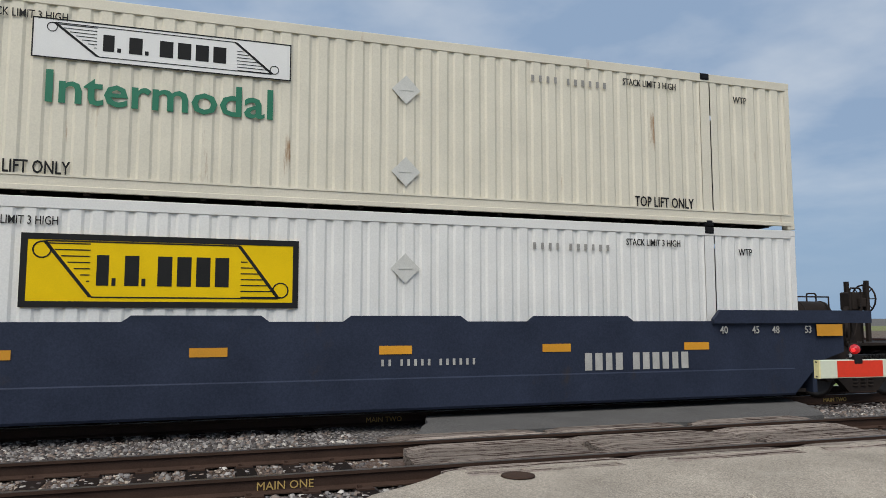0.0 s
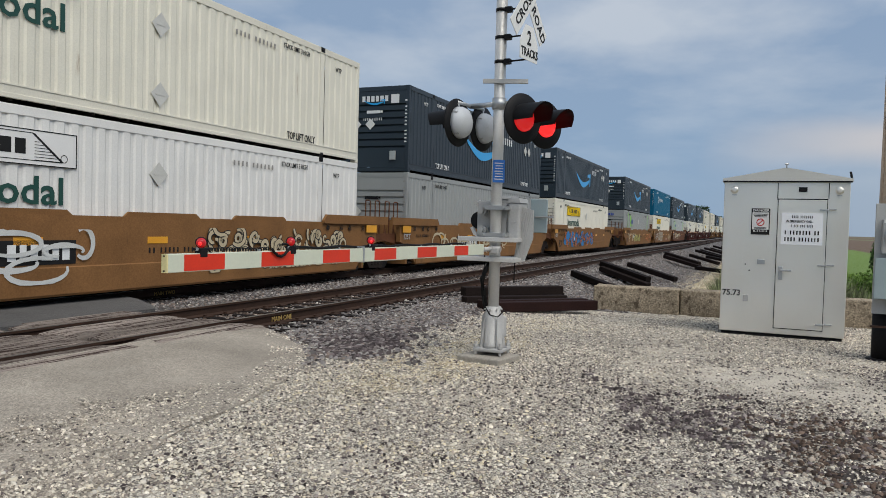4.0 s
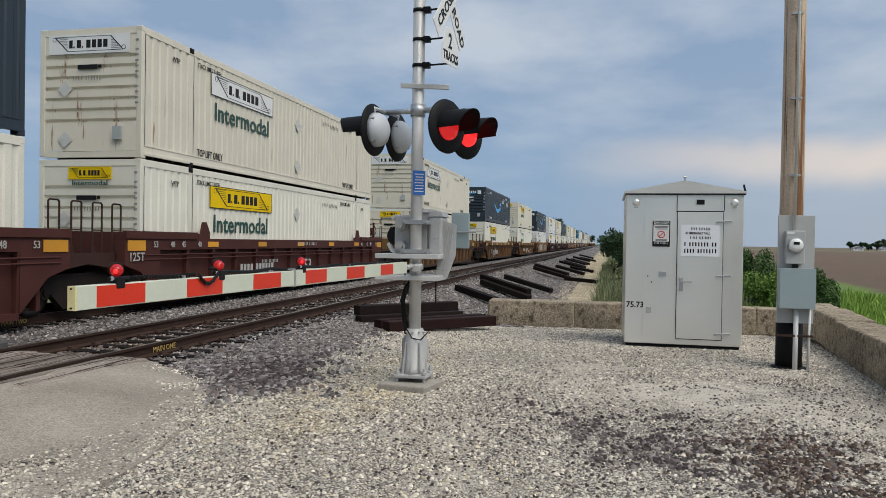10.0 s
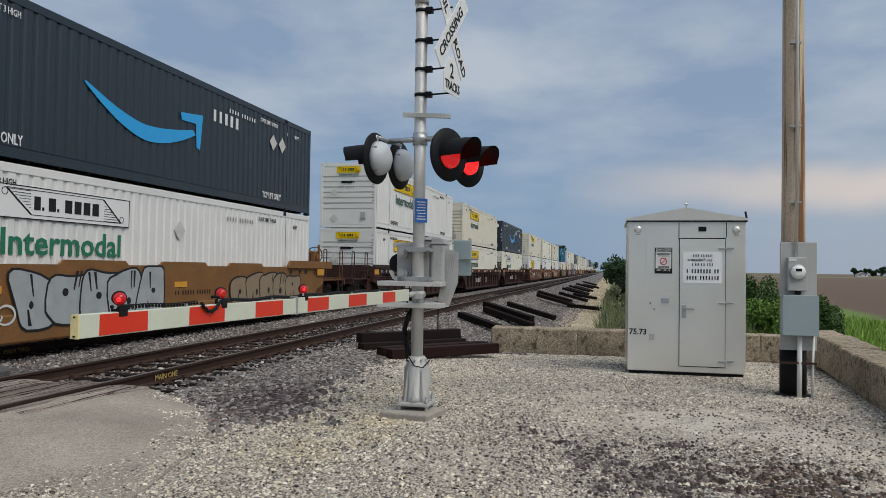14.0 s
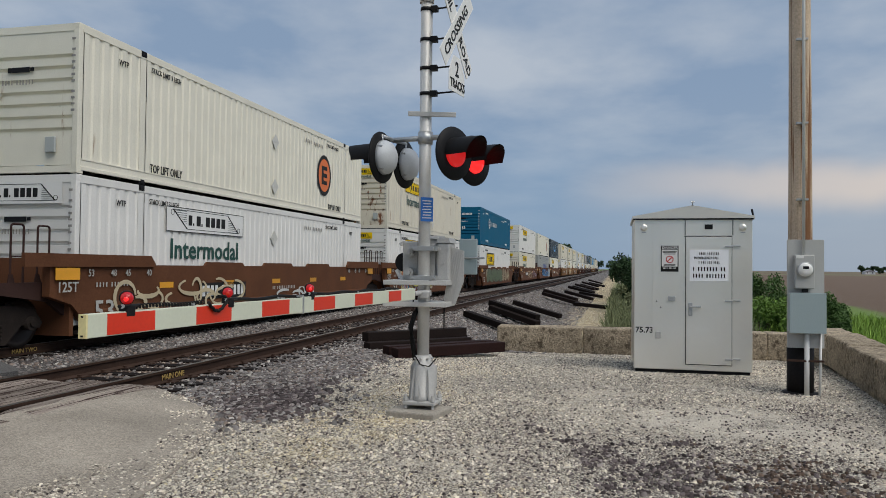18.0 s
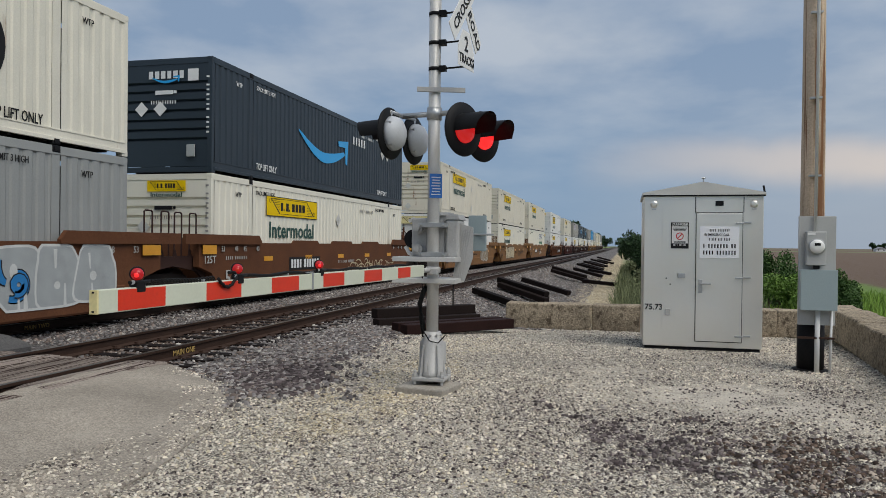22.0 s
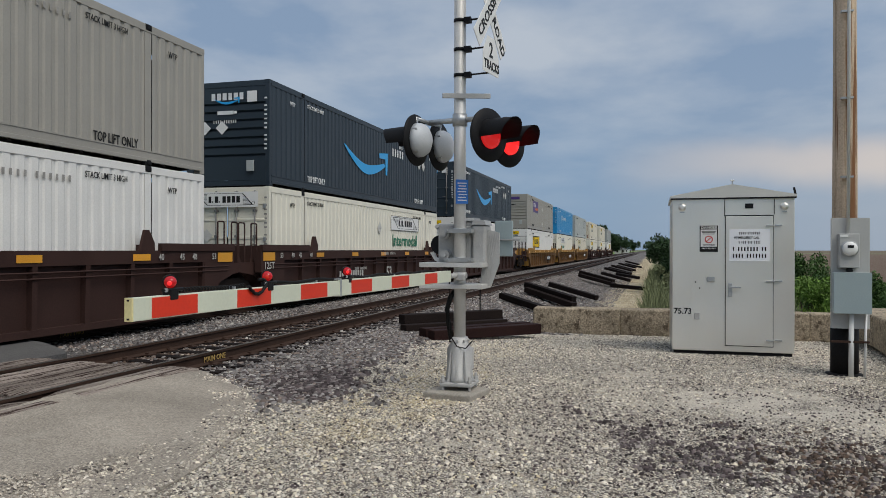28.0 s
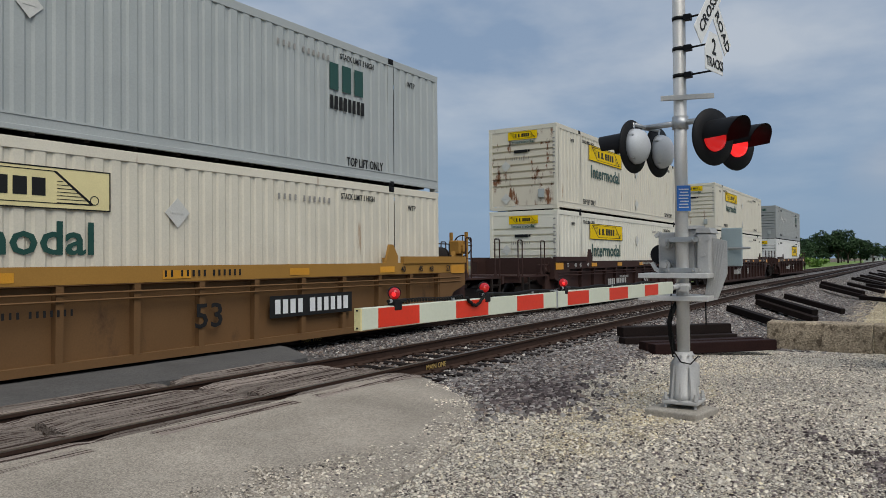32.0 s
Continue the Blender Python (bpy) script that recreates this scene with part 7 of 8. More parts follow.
        part("hexagon_mark", shared("hexagon_mark", hexmark, DECAL_W), None, c, m=on_end(E, 0.75, 2.35) @ Matrix.Diagonal((0.4, 0.4, 1, 1)))
        part("end_word_mark", shared("ch_end_word", lambda: bars(1.15, 0.15, (1, 1, 8), 13), DECAL_W), None, c, m=on_end(E, 0.5, 2.28))
        part("size_lettering", lettering("53", 0.32, DECAL_W, 0.01, 0.9), None, c, m=on_end(E, 0.15, 1.20))
    elif kind == "cf":
        part("lime_stripe", shared("lime_stripe", plate(0.24, 2.5), DECAL_L), None, c, "lime green stripe", m=on_side(1.86, S - 0.014, 0.2))
        part("lime_stripe", shared("lime_stripe", plate(0.24, 2.5), DECAL_L), None, c, "lime green stripe", m=on_side(CL - 2.1, S - 0.014, 0.2))
        part("swirl", shared("swirl", lambda: lathe(lathe(B(), [(0.34, 0), (0.34, 0.004)], (0, 0.34, 0), (0, 0, 1), 12), [(0.22, 0), (0.22, 0.004)], (0.12, -0.2, 0), (0, 0, 1), 10), DECAL_L), None, c, m=on_side(3.5, S, 1.85))
        part("word_mark", shared("cf_word", lambda: bars(1.0, 0.36, (4,), 21), DECAL_N), None, c, "blue word mark", m=on_side(3.96, S, 1.76))
        part("word_mark", shared("cf_word2", lambda: bars(0.95, 0.12, (9,), 22), DECAL_L), None, c, m=on_side(3.98, S, 1.52))
        part("end_word_mark", shared("cf_end", lambda: bars(0.6, 0.2, (4,), 21), DECAL_N), None, c, m=on_end(E, 0.2, 2.4))
    elif kind == "mt":
        part("word_mark", shared("mt_word", lambda: bars(4.6, 0.80, (1, 1, 1, 1, 1, 1), 30), DECAL_N), None, c, "large blue word mark", m=on_side(where, S, 0.95))
    elif kind == "eb":
        b = part("badge", shared("badge", badge, DECAL_K), None, c, "round black and orange badge", m=on_side(where, S, 1.45) @ Matrix.Diagonal((1, 1.15, 1, 1)))
        part("badge_face", shared("badge_face", badge_in, DECAL_O), None, b)
        part("badge_artwork", shared("badge_artwork", badge_marks, DECAL_K), None, b)
    elif kind in ("fx", "fxf"):
        v = DECAL_V if side == "fx" else DECAL_VF
        lp = part("logo_panel", shared(("fx_panel", v.name), plate(2.9, 0.98), v), None, c, "purple logo panel" if side == "fx" else "sun-faded lilac logo panel", m=on_side(where, S, 1.55))
        part("word_mark", shared("fx_word", lambda: bars(1.1, 0.34, (5,), 17, fill=0.55), DECAL_W), None, lp, m=pose(0.25, 0.45, 0.003))
        part("word_mark", shared("fx_word2", lambda: bars(1.5, 0.22, (10,), 18), DECAL_O if side == "fx" else DECAL_W), None, lp, m=pose(1.2, 0.2, 0.003))
        part("end_word_mark", shared("fx_end", plate(1.3, 0.22), v), None, c, m=on_end(E, 0.65, 2.45))
    elif kind == "rl":
        part("word_mark", shared("rl_word", lambda: bars(1.2, 0.55, (3,), 41), DECAL_DG), None, c, "dark green word mark", m=on_side(where, S, 1.82))
        part("word_mark", shared("rl_word2", lambda: bars(1.15, 0.28, (8,), 42), DECAL_K), None, c, m=on_side(where + 0.05, S, 1.42))
        part("end_word_mark", shared("rl_end", lambda: bars(1.2, 0.2, (3, 8), 43), DECAL_DG), None, c, m=on_end(E, 0.65, 2.45))
        for k in range(5):
            part("placard", shared(("placard", 0.19), diamond(0.19), PLACARD), None, c, m=on_side(3.0 + 0.75 * k, S, 1.9 - 0.12 * (k % 3)))
    if side.endswith("_u"):
        lp = part("sign_panel", shared("u_panel", plate(2.02, 0.46), DECAL_U), None, c, "blue sign panel", m=on_side(11.46, S, 1.85))
        part("word_mark", shared("u_word", lambda: bars(1.2, 0.28, (5,), 51), DECAL_W), None, lp, m=pose(0.4, 0.09, 0.003))
        part("word_mark", shared("u_word2", lambda: bars(1.9, 0.16, (8, 6, 8), 52), DECAL_K), None, lp, m=pose(0, -0.25, 0))
    for o in c.children_recursive:
        if o.name.split(".")[0] in SMALL:
            o["kind"] = "stuff"
    DONE[key] = c
    return c


# ---- well cars
def sill_smooth():
    """The near wall of a smooth-sided well: one tall plate with a turned-in foot and raised lips along its top."""
    bm = B()
    pts = [(-0.06, 0.12), (0.10, 0.12), (0.10, 1.48), (-0.06, 1.48), (-0.06, 0.62), (-0.085, 0.60), (-0.085, 0.16)]
    prism(bm, pts, "x", 0.35, CL - 0.35)
    return wall_ends(bm, 1.48, -0.06)


def wall_ends(bm, top, y):
    """The ends of a wall, cut away over the wheels."""
    for x, k in ((0, 1), (CL, -1)):
        prism(bm, [(x + k * a, z) for a, z in ((-0.85, top), (-0.85, 0.90), (-0.30, 0.74), (0.35, 0.14), (0.35, top))], "y", y, 0.10)
    return bm


def wall_lip():
    return prism(B(), [(-1.0, 0), (1.0, 0), (0.88, 0.09), (-0.88, 0.09)], "y", -0.05, 0.0)


def sill_end():
    """The raised wall at a well's end."""
    bm = B()
    prism(bm, [(-1.5, 1.44), (2.15, 1.44), (2.15, 1.52), (2.0, 1.68), (-1.5, 1.68)], "y", -0.11, -0.03)
    return bm


def sill_ribbed():
    bm = B()
    return prism(bm, [(-0.08, 0.04), (0.10, 0.04), (0.10, 1.47), (-0.10, 1.47), (-0.10, 1.21), (0.03, 1.19), (0.03, 0.16), (-0.08, 0.16)], "x", 0.35, CL - 0.35) and wall_ends(bm, 1.47, -0.10)


def side_post():
    return prism(B(), [(-0.095, 1.21), (0.035, 1.21), (0.035, 0.15), (-0.07, 0.15)], "x", -0.055, 0.055)


def guide():
    bm = B()
    prism(bm, [(-0.22, 0), (0.22, 0), (0.22, 0.16), (0.05, 0.42), (-0.08, 0.42)], "y", -0.10, -0.04)
    box(bm, -0.2, 0.2, -0.04, 0.02, 0, 0.12)
    return bm


def bulkhead():
    bm = B()
    prism(bm, [(-1.42, 0.15), (1.42, 0.15), (1.42, 1.45), (1.1, 1.6), (-1.1, 1.6), (-1.42, 1.45)], "x", -0.05, 0.05)
    return bm


def deck(length):
    def make():
        """The sloped end of a well and the platform and centre sill over the truck."""
        bm = B()
        prism(bm, [(0, 0.55), (-0.5, 1.02), (-length, 1.02), (-length, 0.86), (-0.6, 0.86), (-0.25, 0.2), (0, 0.2)], "y", -0.42, 0.42)
        box(bm, -length, -0.85, -1.42, 1.42, 1.00, 1.05)
        box(bm, -length + 0.02, -length + 0.14, -1.45, 1.45, 0.84, 1.06)
        for y in (-1.35, 1.25):
            box(bm, -0.95, -0.25, y, y + 0.10, 0.55, 1.0)
        return bm
    return make


def saddle():
    bm = B()
    for y in (-1.30, 1.22):
        prism(bm, [(0, 0.5), (0, 1.16), (-1.75, 1.16), (-1.75, 0.98), (-1.0, 0.88), (-0.45, 0.80)], "y", y, y + 0.08)
    box(bm, -1.85, -0.1, -0.35, 0.35, 0.55, 0.98)
    box(bm, -1.9, -0.2, -1.25, 1.25, 1.05, 1.09)
    return bm


def side_frame():
    bm = B()
    pts = [(-1.18, 0.36), (-0.98, 0.62), (-0.45, 0.70), (0.45, 0.70), (0.98, 0.62), (1.18, 0.36), (1.12, 0.26), (0.70, 0.34), (0.36, 0.02), (-0.36, 0.02), (-0.70, 0.34), (-1.12, 0.26)]
    prism(bm, pts, "y", -0.07, 0.07)
    for x in (-0.89, 0.89):
        cyl(bm, (x, -0.13, 0.36), (x, 0.05, 0.36), 0.13, 12)
        cyl(bm, (x, -0.16, 0.36), (x, -0.12, 0.36), 0.07, 8)
    return bm


def springs():
    bm = B()
    for x in (-0.2, 0, 0.2):
        for k in range(4):
            cyl(bm, (x, -0.02, 0.14 + 0.07 * k), (x, -0.02, 0.18 + 0.07 * k), 0.085, 10)
    return bm


def wheel():
    bm = B()
    lathe(bm, [(0.10, -0.075), (0.33, -0.05), (0.36, -0.07), (0.425, -0.07), (0.43, 0.03), (0.455, 0.045), (0.455, 0.07), (0.36, 0.07), (0.33, 0.03), (0.10, 0.05)], (0, 0, 0), (0, 1, 0), 28)
    return bm


def axle():
    return cyl(B(), (0, -0.95, 0), (0, 0.95, 0), 0.085, 10)


def bolster():
    return box(box(B(), -0.25, 0.25, -1.0, 1.0, 0.34, 0.62), -0.9, 0.9, -0.15, 0.15, 0.45, 0.55)


def truck(parent, x):
    t = part("truck", shared("truck", bolster, SOOT), None, parent, "sooty four-wheel truck", m=pose(x, 0, 0))
    for y, r in ((-1.0, 0), (1.0, 180)):
        part("side_frame", shared("side_frame", side_frame, SOOT), None, t, m=pose(0, y, 0.06, 0, 0, r))
        part("spring_set", shared("spring_set", springs, SOOT), None, t, m=pose(0, y, 0.04, 0, 0, r))
    for ax in (-0.89, 0.89):
        part("axle", shared("axle", axle, SOOT), None, t, m=pose(ax, 0, 0.425))
        part("wheel", shared("wheel", wheel, WHEEL), None, t, m=pose(ax, -0.755, 0.425, 0, 0, 180))
        part("wheel", shared("wheel", wheel, WHEEL), None, t, m=pose(ax, 0.755, 0.425))


def handrail(h=1.05, w=0.42):
    def make():
        bm = B()
        tube(bm, [(-0.14, 0, 0), (-0.14, 0, h), (-0.10, 0, h + 0.03), (0.10, 0, h + 0.03), (0.14, 0, h), (0.14, 0, 0)], 0.019, 6)
        tube(bm, [(-0.14, 0, 0.5 * h), (0.14, 0, 0.5 * h)], 0.014, 6)
        prism(bm, [(-0.20, 0), (-0.02, 0), (-0.10, 0.22), (-0.17, 0.22)], "y", -0.012, 0.012)
        return bm
    return make


def step_ladder():
    bm = B()
    for x in (-0.22, 0.22):
        box(bm, x - 0.025, x + 0.025, -0.03, 0.03, 0.25, 1.0)
    for z in (0.28, 0.55, 0.80):
        box(bm, -0.22, 0.22, -0.025, 0.025, z, z + 0.03)
    return bm


def brake_gear():
    """The bracket, and the spoked hand brake wheel on it."""
    bm = B()
    prism(bm, [(-1.45, 0), (0.25, 0), (0.25, 0.95), (0.05, 1.0), (-0.2, 0.62), (-1.4, 0.32)], "y", -0.06, 0.06)
    box(bm, -0.12, 0.25, -0.17, 0.17, 0.66, 1.04, 0.03)
    box(bm, 0.0, 0.22, -0.24, -0.16, 0.72, 0.92, 0.02)
    for y in (-0.26, 0.24):
        box(bm, 0.16, 0.24, y, y + 0.07, 0, 1.28)
    box(bm, -1.3, -0.6, -0.3, 0.3, 0.05, 0.16)
    cyl(bm, (-0.5, -0.25, 0.1), (-0.5, -0.25, 0.45), 0.09, 10)
    cyl(bm, (0.05, -0.2, 0.7), (-0.3, -0.3, 0.05), 0.014, 6)
    return bm


def hand_wheel():
    bm = B()
    n = 16
    for i in range(n):
        a, b = 2 * math.pi * i / n, 2 * math.pi * (i + 1) / n
        cyl(bm, (0, 0.30 * math.cos(a), 0.30 * math.sin(a)), (0, 0.30 * math.cos(b), 0.30 * math.sin(b)), 0.018, 6)
        if i % 2 == 0:
            cyl(bm, (0, 0, 0), (0, 0.3 * math.cos(a), 0.3 * math.sin(a)), 0.012, 5)
    cyl(bm, (-0.1, 0, 0), (0.04, 0, 0), 0.05, 10)
    return bm


def air_tank():
    bm = lathe(B(), [(0.05, -0.46), (0.2, -0.43), (0.26, -0.36), (0.26, 0.36), (0.2, 0.43), (0.05, 0.46)], (0, 0, 0.56), (1, 0, 0), 18)
    for x in (-0.3, 0.3):
        box(bm, x - 0.03, x + 0.03, -0.24, 0.24, 0.0, 0.36)
        cyl(bm, (x - 0.02, 0, 0.56), (x + 0.02, 0, 0.56), 0.268, 18)
    tube(bm, [(-0.55, -0.3, 0.1), (-0.55, -0.3, 0.90), (0.25, -0.3, 0.90), (0.25, -0.3, 0.5)], 0.016, 6)
    box(bm, 0.36, 0.62, -0.16, 0.12, 0.30, 0.62, 0.03)
    return bm


def coupler():
    bm = B()
    box(bm, -0.75, 0.0, -0.09, 0.09, 0.70, 0.88)
    box(bm, -0.80, -0.55, -0.17, 0.17, 0.66, 0.92, 0.03)
    return bm


def brake_hose():
    bm = B()
    pts = [(-0.75 * a, -0.35 + 0.1 * a, 0.72 - 0.42 * math.sin(math.pi * (0.25 + 0.5 * a))) for a in (i / 8 for i in range(9))]
    return hose(bm, pts, 0.028, 6)


def scrawl(w, h, n, seed, width):
    """Loose sprayed strokes: fat curved ribbons that lie flat on a wall."""
    def make():
        r = random.Random(seed)
        bm = B()
        count = int(n * 2.6)
        for k in range(count):
            cx, cy = w * (k + 0.5) / count + r.uniform(-0.2, 0.2), h * r.uniform(0.25, 0.75)
            a0, da = r.uniform(0, 6.3), r.choice((-1, 1)) * r.uniform(3.0, 5.5)
            rx, ry = r.uniform(0.5, 1.5) * w / count, h * r.uniform(0.10, 0.36)
            m = 16
            prev = None
            for i in range(m + 1):
                a = a0 + da * i / m
                wd = 0.8 * width * (0.55 + 0.45 * math.sin(math.pi * i / m)) * r.uniform(0.9, 1.1)
                cs = (cx + rx * math.cos(a), cy + ry * math.sin(a))
                nx, ny = math.cos(a), math.sin(a)
                cur = [bm.verts.new((cs[0] + s * nx * wd, min(h, max(0, cs[1] + s * ny * wd)), 0.0012 * (k % 3))) for s in (-1, 1)]
                if prev:
                    bm.faces.new((prev[0], cur[0], cur[1], prev[1]))
                prev = cur
        return bm
    return make


def curls(w, h, n, seed, width, rim):
    """A sprayed piece of packed, curling fat strokes; rim draws the wider dark stroke that shows round each."""
    def make():
        r = random.Random(seed)
        bm = B()
        count = int(n * 5)
        for k in range(count):
            x, y = w * (k * 0.618 % 1), h * r.uniform(0.08, 0.92)
            a, bend = r.uniform(0, 6.3), r.choice((-1, 1)) * r.uniform(2.0, 9.0)
            wd = width * r.uniform(0.7, 1.25)
            st, m = r.uniform(0.45, 0.95) / 14, 14
            prev = None
            for i in range(m + 1):
                u = wd * (0.45 + 0.55 * math.sin(math.pi * (0.12 + 0.76 * i / m))) + (0.022 if rim else 0)
                cur = [bm.verts.new((x - s * math.sin(a) * u, min(h, max(0, y + s * math.cos(a) * u)), 0.0003 * k + (0 if rim else 0.00015))) for s in (-1, 1)]
                if prev:
                    bm.faces.new((prev[0], cur[0], cur[1], prev[1]))
                prev = cur
                x, y = x + st * math.cos(a), y + st * math.sin(a)
                a += bend * st * (1 + 1.2 * i / m)
        return bm
    return make


def bubble(w, h, n, seed, layer):
    """Fat rounded sprayed letters side by side: their rim, their filling, or the dark cuts inside them."""
    def make():
        r = random.Random(seed)
        bm = B()
        for k in range(n):
            cx, a, b = w * (k + 0.5) / n, 0.60 * w / n, h * r.uniform(0.42, 0.52)
            lean, p1, p2 = r.uniform(-0.25, 0.25), r.uniform(0, 6), r.uniform(0, 6)
            cy = h * r.uniform(0.46, 0.54)
            cuts = [(r.uniform(-0.35, 0.35), r.choice((-1, 1)), r.uniform(0.05, 0.09)) for _ in range(2)]
            hole = (r.uniform(-0.2, 0.2), r.uniform(-0.3, 0.3), r.uniform(0.10, 0.2), r.uniform(0.12, 0.25))
            z = 0.0008 * k
            if layer < 2:
                grow, m, pts = (0.045, 0.0)[layer], 24, []
                for i in range(m):
                    t = 2 * math.pi * i / m
                    c, q = math.cos(t), math.sin(t)
                    u = 1 + 0.10 * math.sin(2 * t + p1) + 0.10 * math.sin(3 * t + p2)
                    x, y = (a * u + grow) * math.copysign(abs(c) ** 0.6, c), (b * u + grow) * math.copysign(abs(q) ** 0.6, q)
                    pts.append((cx + x + lean * y, min(h + grow, max(-grow, cy + y))))
                bm.faces.new([bm.verts.new((x, y, z + 0.0003 * layer)) for x, y in pts])
            else:
                for u, sgn, wd in cuts:
                    x = cx + u * a * 1.4
                    y0, y1 = cy + sgn * b * 0.95, cy + sgn * b * r.uniform(0.1, 0.35)
                    bm.faces.new([bm.verts.new((px + lean * (py - cy), min(h, max(0, py)), z + 0.0006)) for px, py in ((x - wd * a, y0), (x + wd * a, y0), (x + 0.5 * wd * a, y1), (x - 0.5 * wd * a, y1))])
                bm.faces.new([bm.verts.new((cx + a * (hole[0] + hole[2] * math.cos(t)), cy + b * (hole[1] + hole[3] * math.sin(t)), z + 0.0006)) for t in (2 * math.pi * i / 10 for i in range(10))])
        return bm
    return make


def blobs(w, h, n, seed):
    """The filled letters of a large sprayed piece, as rounded lumps side by side."""
    def make():
        r = random.Random(seed)
        bm = B()
        for k in range(n):
            cx = w * (k + 0.5) / n
            pts = []
            m = 18
            p1, p2 = r.uniform(0, 6), r.uniform(0, 6)
            for i in range(m):
                a = 2 * math.pi * i / m
                q = 0.85 + 0.18 * math.sin(2 * a + p1) + 0.14 * math.sin(3 * a + p2)
                pts.append((cx + 0.56 * w / n * q * math.cos(a), min(h, max(0, h / 2 + h * 0.52 * q * math.sin(a)))))
            bm.faces.new([bm.verts.new((x, y, 0.0005 * (k % 2))) for x, y in pts])
        return bm
    return make


SMALL = ("serial_number", "post_number", "end_number", "logo_artwork", "word_mark", "end_word_mark", "load_stencil", "number_marking", "badge_artwork", "hexagon_mark",
         "lift_lettering", "stack_lettering", "wtp_lettering", "intermodal_lettering", "vent", "swirl", "spring_set")


